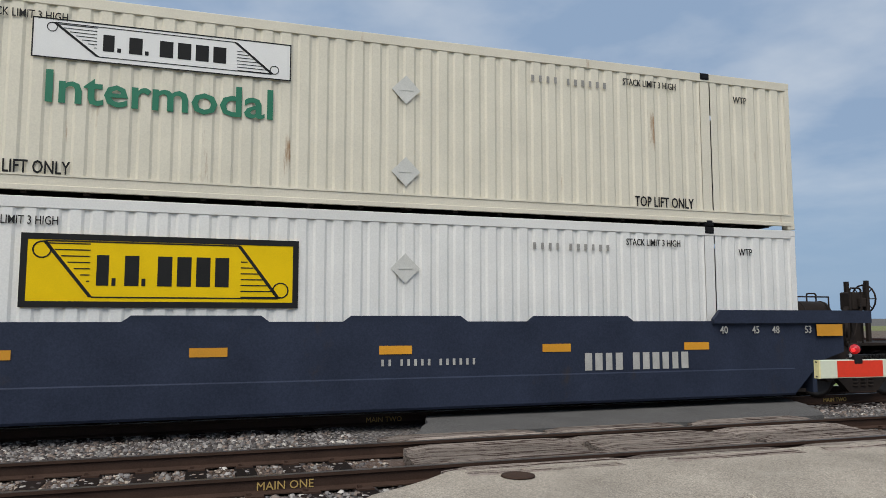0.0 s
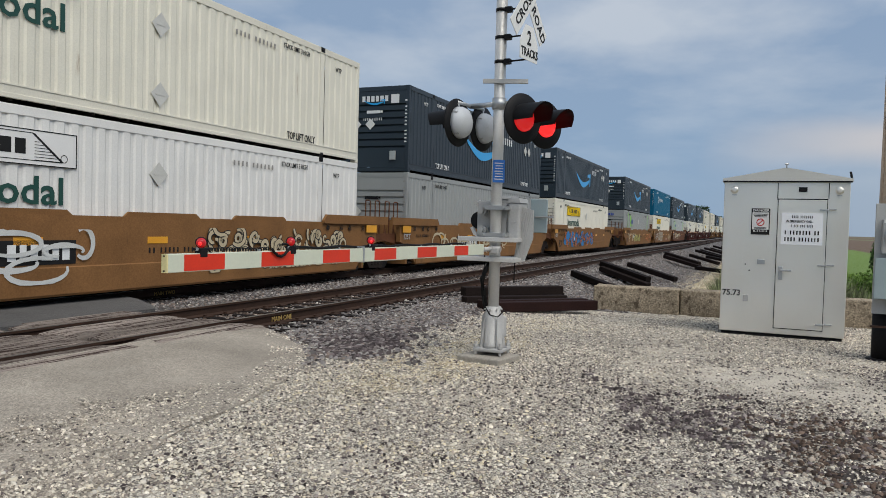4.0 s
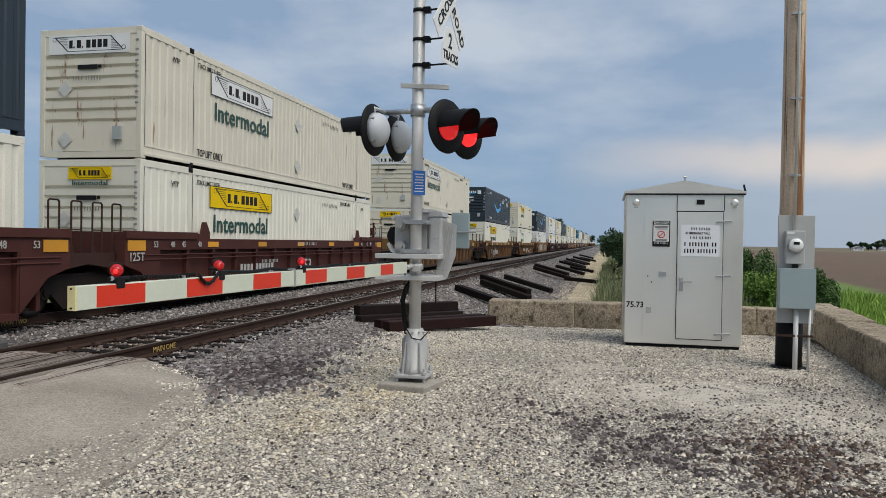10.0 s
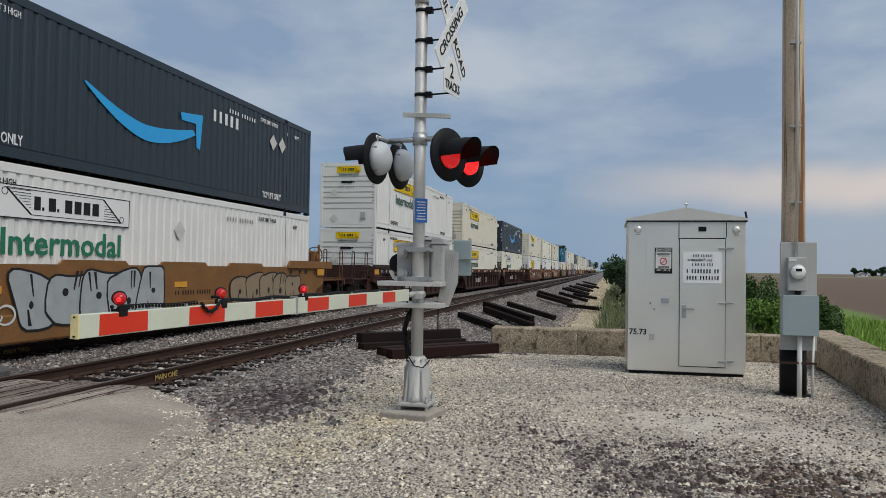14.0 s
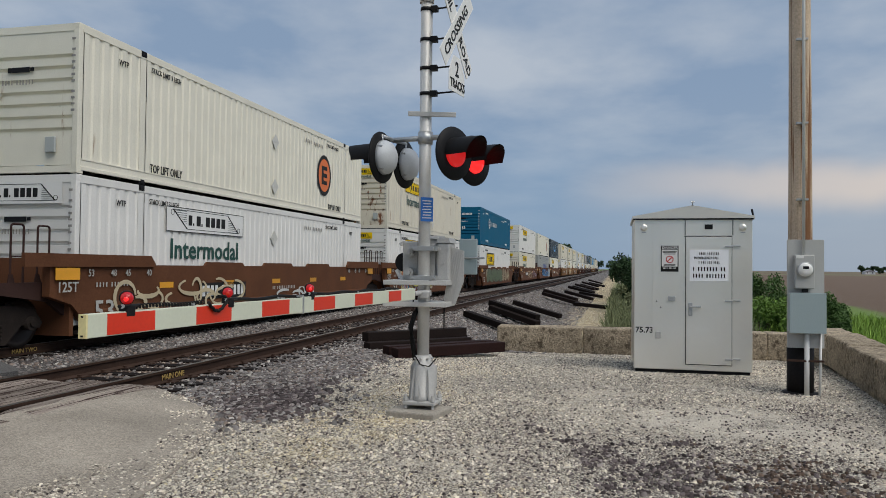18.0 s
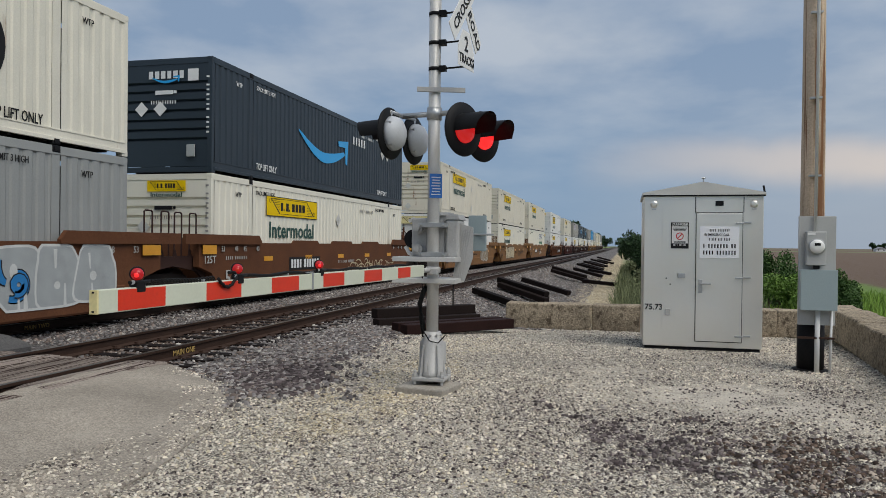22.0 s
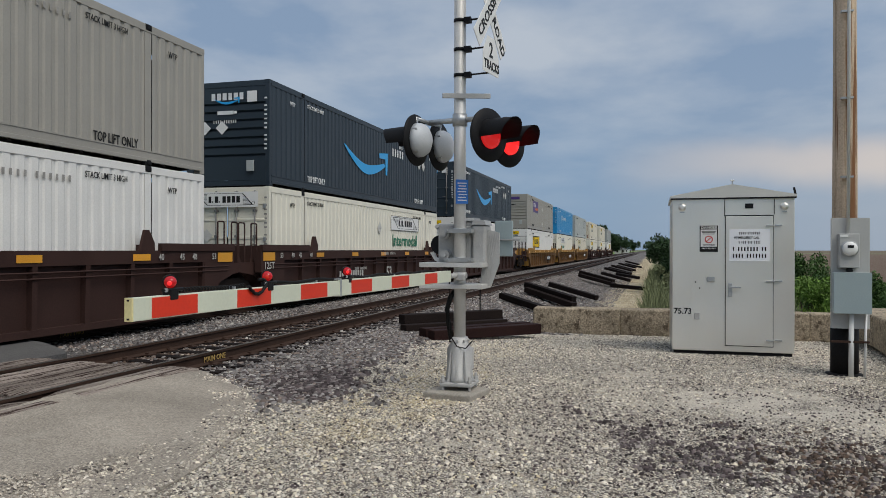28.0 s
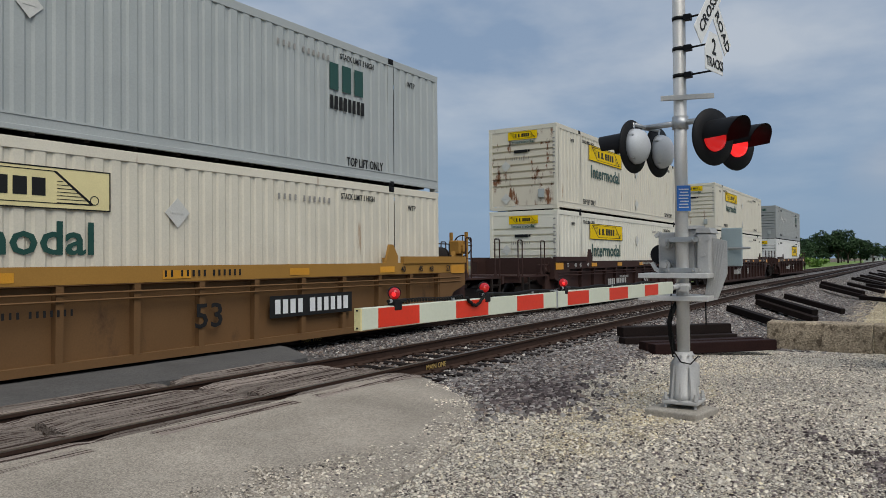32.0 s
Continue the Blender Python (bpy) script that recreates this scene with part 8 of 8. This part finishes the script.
def well_car(color, ribbed, left_end, right_end, grafs, label, word=True):
    """One well with its ends. An end: 'joint' (its truck stands between two wells), 'bare' (the next well brings the truck) or 'coupled'."""
    c = new("well_car")
    tagged(c, label, "rail wagon", "wagons of the train")
    W = 1.50
    wall = {YELLOW_W: YBROWN, OLDY: OLDYW}.get(color, color) if ribbed else color
    dark = {TAN: RUSTB, YELLOW_W: DKBROWN, OLDY: DKBROWN, RUSTB: DKBROWN, NAVY: SOOT}.get(color, DKBROWN)
    for sgn, rot in ((-1, 0), (1, 180)):
        part("side_wall", shared("ribbed_wall" if ribbed else "smooth_wall", sill_ribbed if ribbed else sill_smooth, wall), None, c,
             m=pose(0 if sgn < 0 else CL, sgn * (W - 0.06), 0, 0, 0, rot))
        if ribbed:
            for i in range(14 if sgn < 0 else 0):
                part("side_post", shared("side_post", side_post, TAN if color is OLDY else wall), None, c, m=pose(0.35 + i * (CL - 0.7) / 13, sgn * (W - 0.06), 0, 0, 0, rot))
            if sgn < 0 and wall is not color:
                part("top_chord", shared("top_chord", lambda: box(B(), -0.84, CL + 0.84, -0.106, -0.098, 1.225, 1.474, 0.002), color), None, c, "yellow painted top chord", m=pose(0, sgn * (W - 0.06), 0))
            for x in (2.3, CL - 2.3):
                part("container_guide", shared("container_guide", guide, color), None, c, m=pose(x, sgn * (W - 0.06), 1.465, 0, 0, rot))
        else:
            for x in (5.25, 8.35, 11.4):
                part("wall_lip", shared("wall_lip", wall_lip, color), None, c, m=pose(x, sgn * (W - 0.06), 1.48, 0, 0, rot))
        if ribbed and sgn < 0:
            for z in (1.0, 1.1):
                part("air_pipe", shared("air_pipe", lambda: cyl(B(), (-0.6, 0, 0), (CL + 0.6, 0, 0), 0.018, 6), wall), None, c, m=pose(0, -W - 0.045, z))
        for x, mir in ((0, 1), (CL, -1)):
            if ribbed:
                part("end_coaming", shared("end_coaming_r", lambda: box(B(), -0.85, 1.9, -0.12, -0.02, 1.46, 1.62), color), None, c,
                     m=pose(x, sgn * (W - 0.04), 0) @ Matrix.Diagonal((mir, -sgn, 1, 1)))
            else:
                part("end_coaming", shared("end_coaming", sill_end, color), None, c, m=pose(x, sgn * (W - 0.04), 0) @ Matrix.Diagonal((mir, -sgn, 1, 1)))
    part("well_floor", shared("well_floor", lambda: box(B(), 0, CL, -1.4, 1.4, 0.16, 0.22), SOOT), None, c)
    for x, mir, e in ((0, 1, left_end), (CL, -1, right_end)):
        part("bulkhead", shared("bulkhead", bulkhead, color), None, c, m=pose(x - 0.20 * mir, 0, 0))
        M = Matrix.Translation((x - 0.2 * mir, 0, 0)) @ Matrix.Diagonal((mir, 1, 1, 1))
        if e == "coupled":
            part("end_platform", shared("end_platform", deck(3.0), dark), None, c, m=M)
            part("coupler", shared("coupler", coupler, SOOT), None, c, m=Matrix.Translation((x - 2.85 * mir, 0, 0)) @ Matrix.Diagonal((mir, 1, 1, 1)))
            part("brake_hose", shared("brake_hose", brake_hose, RUBBER), None, c, m=Matrix.Translation((x - 3.1 * mir, 0, 0)) @ Matrix.Diagonal((mir, 1, 1, 1)))
            truck(c, x - 1.75 * mir)
            for px in (2.95, 1.35):
                for y in (-1.36, 1.36):
                    part("handrail", shared("handrail", handrail(), dark), None, c, m=pose(x - px * mir, y, 1.04))
            for y in (-1.42, 1.42):
                part("step_ladder", shared("step_ladder", step_ladder, SOOT), None, c, m=pose(x - 2.72 * mir, y, 0))
            if mir < 0 or color in (BROWN, NAVY) and not ribbed:
                g = part("brake_stand", shared("brake_stand", brake_gear, color if color is not NAVY else SOOT), None, c, m=Matrix.Translation((x - 2.2 * mir, -0.45, 1.04)) @ Matrix.Diagonal((-mir, 1, 1, 1)))
                part("brake_wheel", shared("brake_wheel", hand_wheel, SOOT), None, g, m=pose(0.36, 0, 0.90))
                part("air_tank", shared("air_tank", air_tank, SOOT), None, c, m=pose(x - 0.95 * mir, -0.55, 1.06))
            part("brake_valve", shared("brake_valve", lambda: cyl(cyl(box(box(box(B(), -0.25, 0.25, -0.15, 0.15, 0.02, 0.33, 0.03), -0.15, 0.1, -0.25, 0.2, 0.06, 0.28), -0.6, 0.5, -0.05, 0.05, 0, 0.06), (0.3, -0.1, 0.0), (0.3, -0.1, 0.42), 0.09, 10), (-0.4, -0.12, 0.12), (-0.26, -0.12, 0.12), 0.10, 12), dark), None, c,
                 m=pose(x - 0.75 * mir, -1.15, 1.05))
        else:
            part("end_saddle", shared("end_saddle", saddle, dark), None, c, m=M)
            for px in (0.75, 1.35):
                part("handrail", shared("handrail", handrail(), dark), None, c, m=pose(x - px * mir, -1.26, 1.09))
            if e == "joint":
                truck(c, x - 1.70 * mir)
                part("load_lettering", lettering("125T", 0.26, STENCIL, 0.01, 1.0), None, c, m=on_side(x - 0.75, -1.566, 0.98))
        part("reflector", shared(("reflector", 2), plate(0.62, 0.22), REFLECT), None, c, m=on_side(x - 0.78 if mir > 0 else x + 0.16, -W - 0.055, 1.2))
    S = -W - 0.006 if not ribbed else -W - 0.052
    zr = 0.98 if not ribbed else 1.27
    for i in range(5):
        part("reflector", shared(("reflector", 1), plate(0.52, 0.13), REFLECT), None, c, m=on_side(2.4 + i * 2.75, S, zr))
    st = DECAL_K if color in (YELLOW_W, TAN, OLDY) else STENCIL
    for x, tx in ((0.10, "53"), (0.75, "48"), (1.2, "45"), (1.9, "40"), (CL - 2.0, "40"), (CL - 1.3, "45"), (CL - 0.85, "48"), (CL - 0.1, "53")):
        part("length_mark", lettering(tx, 0.19, st, 0.008, 0.9), None, c, m=on_side(x, S - 0.025, 1.26 if not ribbed else 1.27))
    part("size_lettering", lettering("53", 0.56, st, 0.012, 1.1), None, c, m=on_side(0.28, S - 0.02, 0.40) if not ribbed else on_side(8.5, -W - 0.034, 0.46))
    part("load_stencil", shared("load_stencil", lambda: bars(1.6, 0.10, (2, 5, 6), 61), st), None, c, m=on_side(7.9, S, 0.80 if not ribbed else 1.30))
    part("load_stencil", shared("load_stencil2", lambda: bars(1.1, 0.09, (4, 7), 62), st), None, c, m=on_side(0.3, S - 0.02, 1.05) if not ribbed else on_side(5.4, -W - 0.034, 0.80))
    if word:
        z = 0.66 if not ribbed else 0.50
        y = S if not ribbed else -W - 0.034
        if color in (YELLOW_W, TAN, RUSTB):
            part("number_board", shared("number_board", plate(2.3, 0.40), DECAL_K), None, c, "black board with a pale number", m=on_side(4.0 if not ribbed else 10.15, y, z))
            part("number_marking", shared("number_marking", lambda: bars(2.1, 0.26, (4, 6), 64), DECAL_W), None, c, m=on_side(4.1 if not ribbed else 10.25, y - 0.003, z + 0.07))
        else:
            part("number_marking", shared("number_bars2", lambda: bars(3.0, 0.36, (4, 6), 65), STENCIL), None, c, m=on_side(11.4 if color is NAVY else 4.1, y, z) @ Matrix.Diagonal((0.7, 0.8, 1, 1)))
    for k, (kind, col, x, w, h, n, seed, wd) in enumerate(grafs):
        z = 0.34 if not ribbed else 0.20
        yy = S - 0.003 - 0.003 * k - (0.022 if not ribbed else 0) if not ribbed else -W - 0.033 - 0.003 * k
        if kind == "curls":
            make = curls
            part("graffiti", shared((kind + "_rim", seed), make(w, h, n, seed, wd, True), GRAF["black"]), None, c, m=on_side(x, yy, z))["kind"] = "stuff"
            part("graffiti", shared((kind, seed), make(w, h, n, seed, wd, False), GRAF[col]), None, c, "sprayed " + col + " graffiti piece", m=on_side(x, yy, z))["kind"] = "stuff"
            continue
        if kind.startswith("bubble"):
            rim, cut = (GRAF["white"], GRAF["white"]) if kind == "bubble_w" else (GRAF["black"], GRAF["black"])
            for layer, gm in ((0, rim), (1, GRAF[col]), (2, cut)):
                part("graffiti", shared((kind, seed, layer), bubble(w, h, n, seed, layer), gm), None, c, "sprayed " + col + " graffiti letters" if layer == 1 else "", m=on_side(x, yy, z))["kind"] = "stuff"
            continue
        me = shared((kind, seed, w), blobs(w, h, n, seed) if kind == "blobs" else scrawl(w, h, n, seed, wd), GRAF[col])
        part("graffiti", me, None, c, "sprayed " + col + " graffiti", m=on_side(x, yy, z))["kind"] = "stuff"
    for o in c.children_recursive:
        if o.name.split(".")[0] in SMALL:
            o["kind"] = "stuff"
    return c


def G(kind, col, x, w, h=0.95, n=6, seed=1, wd=0.07):
    return (kind, col, x, w, h, n, seed, wd)


# leading end, colour, ribs, (left end, right end), upper load, lower load, graffiti
C_, I_, W_, S_ = CREAM, IVORY, WHITE, SLATE
AZ = (S_, "az", 0, "panel")


def J(p, kind="jy_i", where=2.88, end="panel"):
    return (p, kind, where, end)


CARS = [
    (-4.86, NAVY, 0, "cc", J(C_, "jw_gi", 2.93), J(W_, "jk", 2.93), []),
    (18.79, BROWN, 0, "cb", J(I_), J(I_), [G("blobs", "green", 6.2, 9.6, 1.05, 7, 303), G("curls", "pink", 6.6, 7.0, 1.04, 34, 3, 0.062), G("curls", "lilac", 6.6, 7.0, 1.02, 9, 304, 0.04), G("scrawl", "cream", 14.1, 1.9, 0.4, 4, 4, 0.02), G("curls", "white", 5.6, 1.4, 0.9, 4, 203, 0.03)]),
    (38.2, BROWN, 0, "jb", J(C_, "jy_i", 9.62, "doors"), J(I_, "jy_i_u"), [G("scrawl", "white", 4.5, 4.0, 0.7, 8, 5, 0.03), G("scrawl", "grey", 9.8, 4.0, 0.95, 5, 6, 0.10)]),
    (57.78, BROWN, 0, "jc", J(W_, "jk_i", 9.62, "doors"), J(I_, "jy_i", 2.88, "rust"), [G("bubble", "grey", 1.2, 6.0, 1.05, 5, 7), G("curls", "grey", 1.6, 5.4, 0.95, 4, 207, 0.05), G("bubble", "cream", 10.4, 4.4, 0.95, 5, 8), G("scrawl", "white", 7.6, 2.4, 0.7, 5, 9, 0.02)]),
    (81.4, BROWN, 0, "cc", J(C_, "jy_i", 9.62, "doors"), J(W_, "jk"), [G("scrawl", "grey", 8.2, 5.2, 0.8, 9, 10, 0.03)]),
    (104.75, TAN, 0, "cb", J(I_, "jp_i"), J(W_, "jw_i"), [G("curls", "cream", 9.6, 5.4, 0.95, 14, 11, 0.045), G("scrawl", "white", 4.0, 2.6, 0.9, 3, 12, 0.06)]),
    (124.25, TAN, 0, "jb", AZ, (GREY, "mt", 6.6, "panel"), [G("scrawl", "cream", 2.0, 8.0, 0.9, 9, 13, 0.05)]),
    (143.75, TAN, 0, "jc", AZ, J(I_, "jy_i", 2.88), [G("blobs", "blue", 1.5, 8.2, 1.0, 6, 14), G("curls", "orange", 1.5, 8.2, 1.0, 8, 15, 0.05), G("scrawl", "black", 4.0, 6.0, 0.9, 8, 16, 0.03)]),
    (167.47, TAN, 0, "cb", AZ, (GREY, "cf", 4, "panel"), [G("scrawl", "cream", 1.2, 4.5, 0.9, 6, 17, 0.05), G("blobs", "olive", 4.6, 3.6, 0.8, 4, 18), G("scrawl", "black", 4.6, 3.8, 0.8, 7, 19, 0.03), G("scrawl", "orange", 12, 3.6, 0.8, 5, 20, 0.06)]),
    (186.85, TAN, 0, "jb", (TEAL, "ch", 3.9, "panel"), J(I_, "jy_i"), [G("scrawl", "white", 0.9, 2.2, 0.95, 4, 21, 0.03), G("bubble_w", "buff", 3.3, 3.6, 1.0, 3, 321), G("blobs", "rose", 10.0, 1.8, 0.3, 3, 322), G("scrawl", "cream", 12.2, 3.0, 0.8, 6, 22, 0.04)]),
    (206.35, RUSTB, 0, "jc", AZ, (PALEGREY, "cf", 4, "panel"), [G("scrawl", "cream", 1.6, 6.0, 0.9, 7, 23, 0.07)]),
    (229.8, BROWN, 1, "cb", AZ, J(I_, "jw_i"), []),
    (249.2, BROWN, 1, "jb", AZ, J(I_, "jw_i", 2.88), []),
    (268.65, BROWN, 1, "jc", J(C_, "jw_i"), J(I_), []),
    (292.05, OLDY, 1, "cc", J(C_, "jw_i", 2.88), J(I_, "jy_i", 2.88, "rust"), [G("scrawl", "black", 5.0, 4.0, 0.7, 4, 24, 0.03)]),
    (315.67, OLDY, 1, "cc", AZ, J(I_, "jy_i", 2.88), [G("scrawl", "grey", 2.4, 3.5, 0.7, 4, 25, 0.05)]),
    (339.1, OLDY, 1, "cc", J(C_, "jy_i", 2.88), J(I_, "jw_fi", 2.88), [G("scrawl", "cream", 7.0, 2.2, 0.7, 3, 26, 0.08), G("scrawl", "grey", 9.6, 3.4, 0.7, 4, 27, 0.05)]),
    (362.8, TAN, 0, "cc", AZ, J(W_, "jw_gi"), [G("scrawl", "white", 1.2, 2.2, 0.8, 4, 29, 0.03), G("bubble", "grey", 3.2, 4.2, 1.1, 5, 28), G("bubble", "buff", 10.6, 4.2, 0.95, 5, 31)]),
    (386.2, DKBROWN, 1, "cb", J(W_, "jy_i"), J(W_, "jy_i"), []),
    (405.75, DKBROWN, 1, "jb", J(C_), J(I_), []),
    (425.3, DKBROWN, 1, "jc", AZ, J(I_, "jw_gi", 2.88), []),
    (448.88, RUSTB, 0, "cb", J(C_, "jy_i", 2.88), J(W_, "jk", 2.88), [G("scrawl", "grey", 9.0, 6.0, 0.8, 8, 32, 0.03), G("scrawl", "cream", 2.5, 3.0, 0.6, 4, 33, 0.03)]),
    (468.6, RUSTB, 0, "jb", (I_, "eb", 12.2, "panel"), J(W_, "jw_i"), [G("scrawl", "cream", 1.0, 5.0, 0.9, 5, 34, 0.06), G("scrawl", "white", 8.5, 2.4, 0.5, 3, 35, 0.06)]),
    (488.3, RUSTB, 0, "jc", J(C_, "jy_i", 2.88, "rust"), J(W_, "jy_i", 2.88), [G("curls", "cream", 1.4, 6.2, 1.0, 9, 36, 0.09), G("curls", "lilac", 1.2, 6.6, 1.0, 7, 37, 0.06), G("curls", "blue", 2.0, 5.0, 0.95, 4, 38, 0.07), G("curls", "orange", 1.6, 5.8, 0.95, 4, 238, 0.05), G("scrawl", "olive", 1.6, 6.0, 0.9, 5, 39, 0.06)]),
    (511.75, RUSTB, 0, "cc", (TEAL, "ch", 4.1, "panel"), J(W_, "jk_i", 2.88), [G("blobs", "buff", 1.4, 12.5, 1.1, 9, 340), G("bubble", "green", 2.0, 7.6, 1.05, 5, 40), G("scrawl", "cream", 9.8, 4.6, 0.8, 6, 41, 0.03)]),
    (535.27, RUSTB, 0, "cb", J(W_, "jy_i"), J(C_, "jy_i"), [G("scrawl", "cream", 6.0, 4.0, 0.9, 5, 42, 0.05), G("scrawl", "lilac", 11.2, 4.0, 0.9, 5, 43, 0.06)]),
    (554.75, RUSTB, 0, "jb", (I_, "eb", 12.4, "panel"), (GREY, "mt", 7.2, "panel"), [G("curls", "blue", 3.6, 9.5, 1.05, 14, 44, 0.10), G("scrawl", "white", 4.0, 9.0, 0.9, 9, 45, 0.04), G("bubble_w", "grey", 12.6, 2.8, 1.05, 3, 46)]),
    (574.1, RUSTB, 0, "jc", AZ, J(I_, "jy_i", 2.88), [G("scrawl", "cream", 9.0, 5.0, 0.6, 8, 47, 0.03)]),
    (597.74, TAN, 0, "cb", J(C_, "jy_i", 2.88), J(W_, "jp_i", 9.62, "doors"), [G("scrawl", "black", 2.0, 1.9, 0.9, 5, 48, 0.03), G("bubble_w", "buff", 10.8, 2.6, 0.95, 4, 49)]),
    (617.2, TAN, 0, "jb", J(C_, "jy_i", 2.88), J(I_, "jy_i", 2.88), [G("bubble", "cream", 2.6, 4.6, 1.0, 5, 50), G("scrawl", "black", 9.8, 3.4, 0.9, 4, 52, 0.04)]),
    (636.8, TAN, 0, "jc", J(C_, "jy_i", 2.88), J(I_, "jw_gi", 9.62), [G("scrawl", "black", 6.0, 3.0, 0.9, 4, 53, 0.04), G("scrawl", "white", 8.4, 2.0, 0.7, 3, 54, 0.04)]),
    (660.84, RUSTB, 1, "cc", J(W_, "jk_i", 2.88), J(W_, "jy_i", 2.88), []),
    (684.4, BROWN, 1, "cc", J(C_, "jy_i"), J(W_, "jy_i"), []),
    (707.92, DKBROWN, 1, "cb", (WARMGREY, "fxf", 3.0, "panel"), J(W_, "jk", 2.88), []),
    (727.1, DKBROWN, 1, "jb", AZ, J(I_, "jw_gi", 9.62, "doors"), []),
    (746.5, DKBROWN, 1, "jc", (S_, "az", 0, "doors"), J(W_, "jk", 2.88), []),
    (769.94, YELLOW_W, 1, "cb", (WARMGREY, "fx", 3.0, "panel"), J(W_, "jk", 2.88), [G("scrawl", "black", 9.0, 3.0, 0.6, 4, 55, 0.02)]),
    (789.6, YELLOW_W, 1, "jb", (AZURE, "ch", 4.44, "panel"), J(I_, "jw_gi", 3.45), [G("scrawl", "black", 2.4, 4.6, 0.65, 4, 56, 0.03)]),
    (809.5, YELLOW_W, 1, "jc", (PALEGREY, "rl", 12.0, "panel"), J(C_, "jp_i", 3.6), []),
    (833.0, DKBROWN, 1, "cc", J(C_, "jy_i", 2.88, "rust"), J(I_, "jy_i", 2.88), []),
    (856.5, DKBROWN, 1, "cc", J(C_, "jy_i", 2.88), J(I_, "jy_i", 2.88), []),
    (880.0, DKBROWN, 1, "cc", (GREY, "rl", 12.4, "panel"), J(W_, "jk", 9.62), []),
]
SIDES = {"jy": "yellow haulier logo", "jw": "white-panelled haulier logo", "jk": "black-framed yellow logo", "jp": "pale yellow haulier logo",
         "az": "bright blue curved arrow", "ch": "white hexagon mark", "cf": "lime green stripes",
         "mt": "large blue word mark", "eb": "round orange badge", "fx": "purple logo panel", "fxf": "faded lilac logo panel", "rl": "dark green word mark"}
PAINTS = {CREAM: "cream", IVORY: "ivory", WHITE: "white", SLATE: "dark slate", TEAL: "streaked teal", AZURE: "bright azure", GREY: "grey", WARMGREY: "weathered grey",
          PALEGREY: "pale grey", NAVY: "navy blue", BROWN: "mineral brown", DKBROWN: "sooty dark brown", YELLOW_W: "weathered yellow", OLDY: "flaking old yellow", TAN: "faded tan", RUSTB: "rust-brown"}
WELLS = {}
for s, col, ribbed, ends, upper, lower, grafs in CARS:
    ends_ = {"c": "coupled", "b": "bare", "j": "joint"}
    e = ends_[ends[0]], ends_[ends[1]]
    wk = (col.name, ribbed, e) if not grafs else (s,)
    lab = f"{PAINTS[col]} {'ribbed' if ribbed else 'smooth-sided'} steel well car{' sprayed with graffiti' if grafs else ' under two containers'}"
    if wk in WELLS:
        wc = copy_thing(WELLS[wk], Matrix())
    else:
        wc = WELLS[wk] = well_car(col, ribbed, e[0], e[1], grafs, lab)
    MOVERS.append((wc, s, RZ))
    for (pm, side, where, end), z, row in ((upper, 3.41, "upper"), (lower, 0.50, "lower")):
        k = side.split("_")[0]
        lab = f"{PAINTS[pm]} container with {SIDES[k]}, {'stacked on top' if row == 'upper' else 'in a well car'}"
        ct = container(pm, side, where, end, lab)
        tagged(ct, lab)
        MOVERS.append((ct, s, z))


def motions():
    """The whole train rolls by, hardly slowing, towards -x."""
    for ob, s, z in MOVERS:
        walk(ob, [(t, pose(s - SPEED * t + 0.00139 * t * t, Y2, z)) for t in (0.0, 8.0, 16.0, 24.0, 32.0)])


motions()
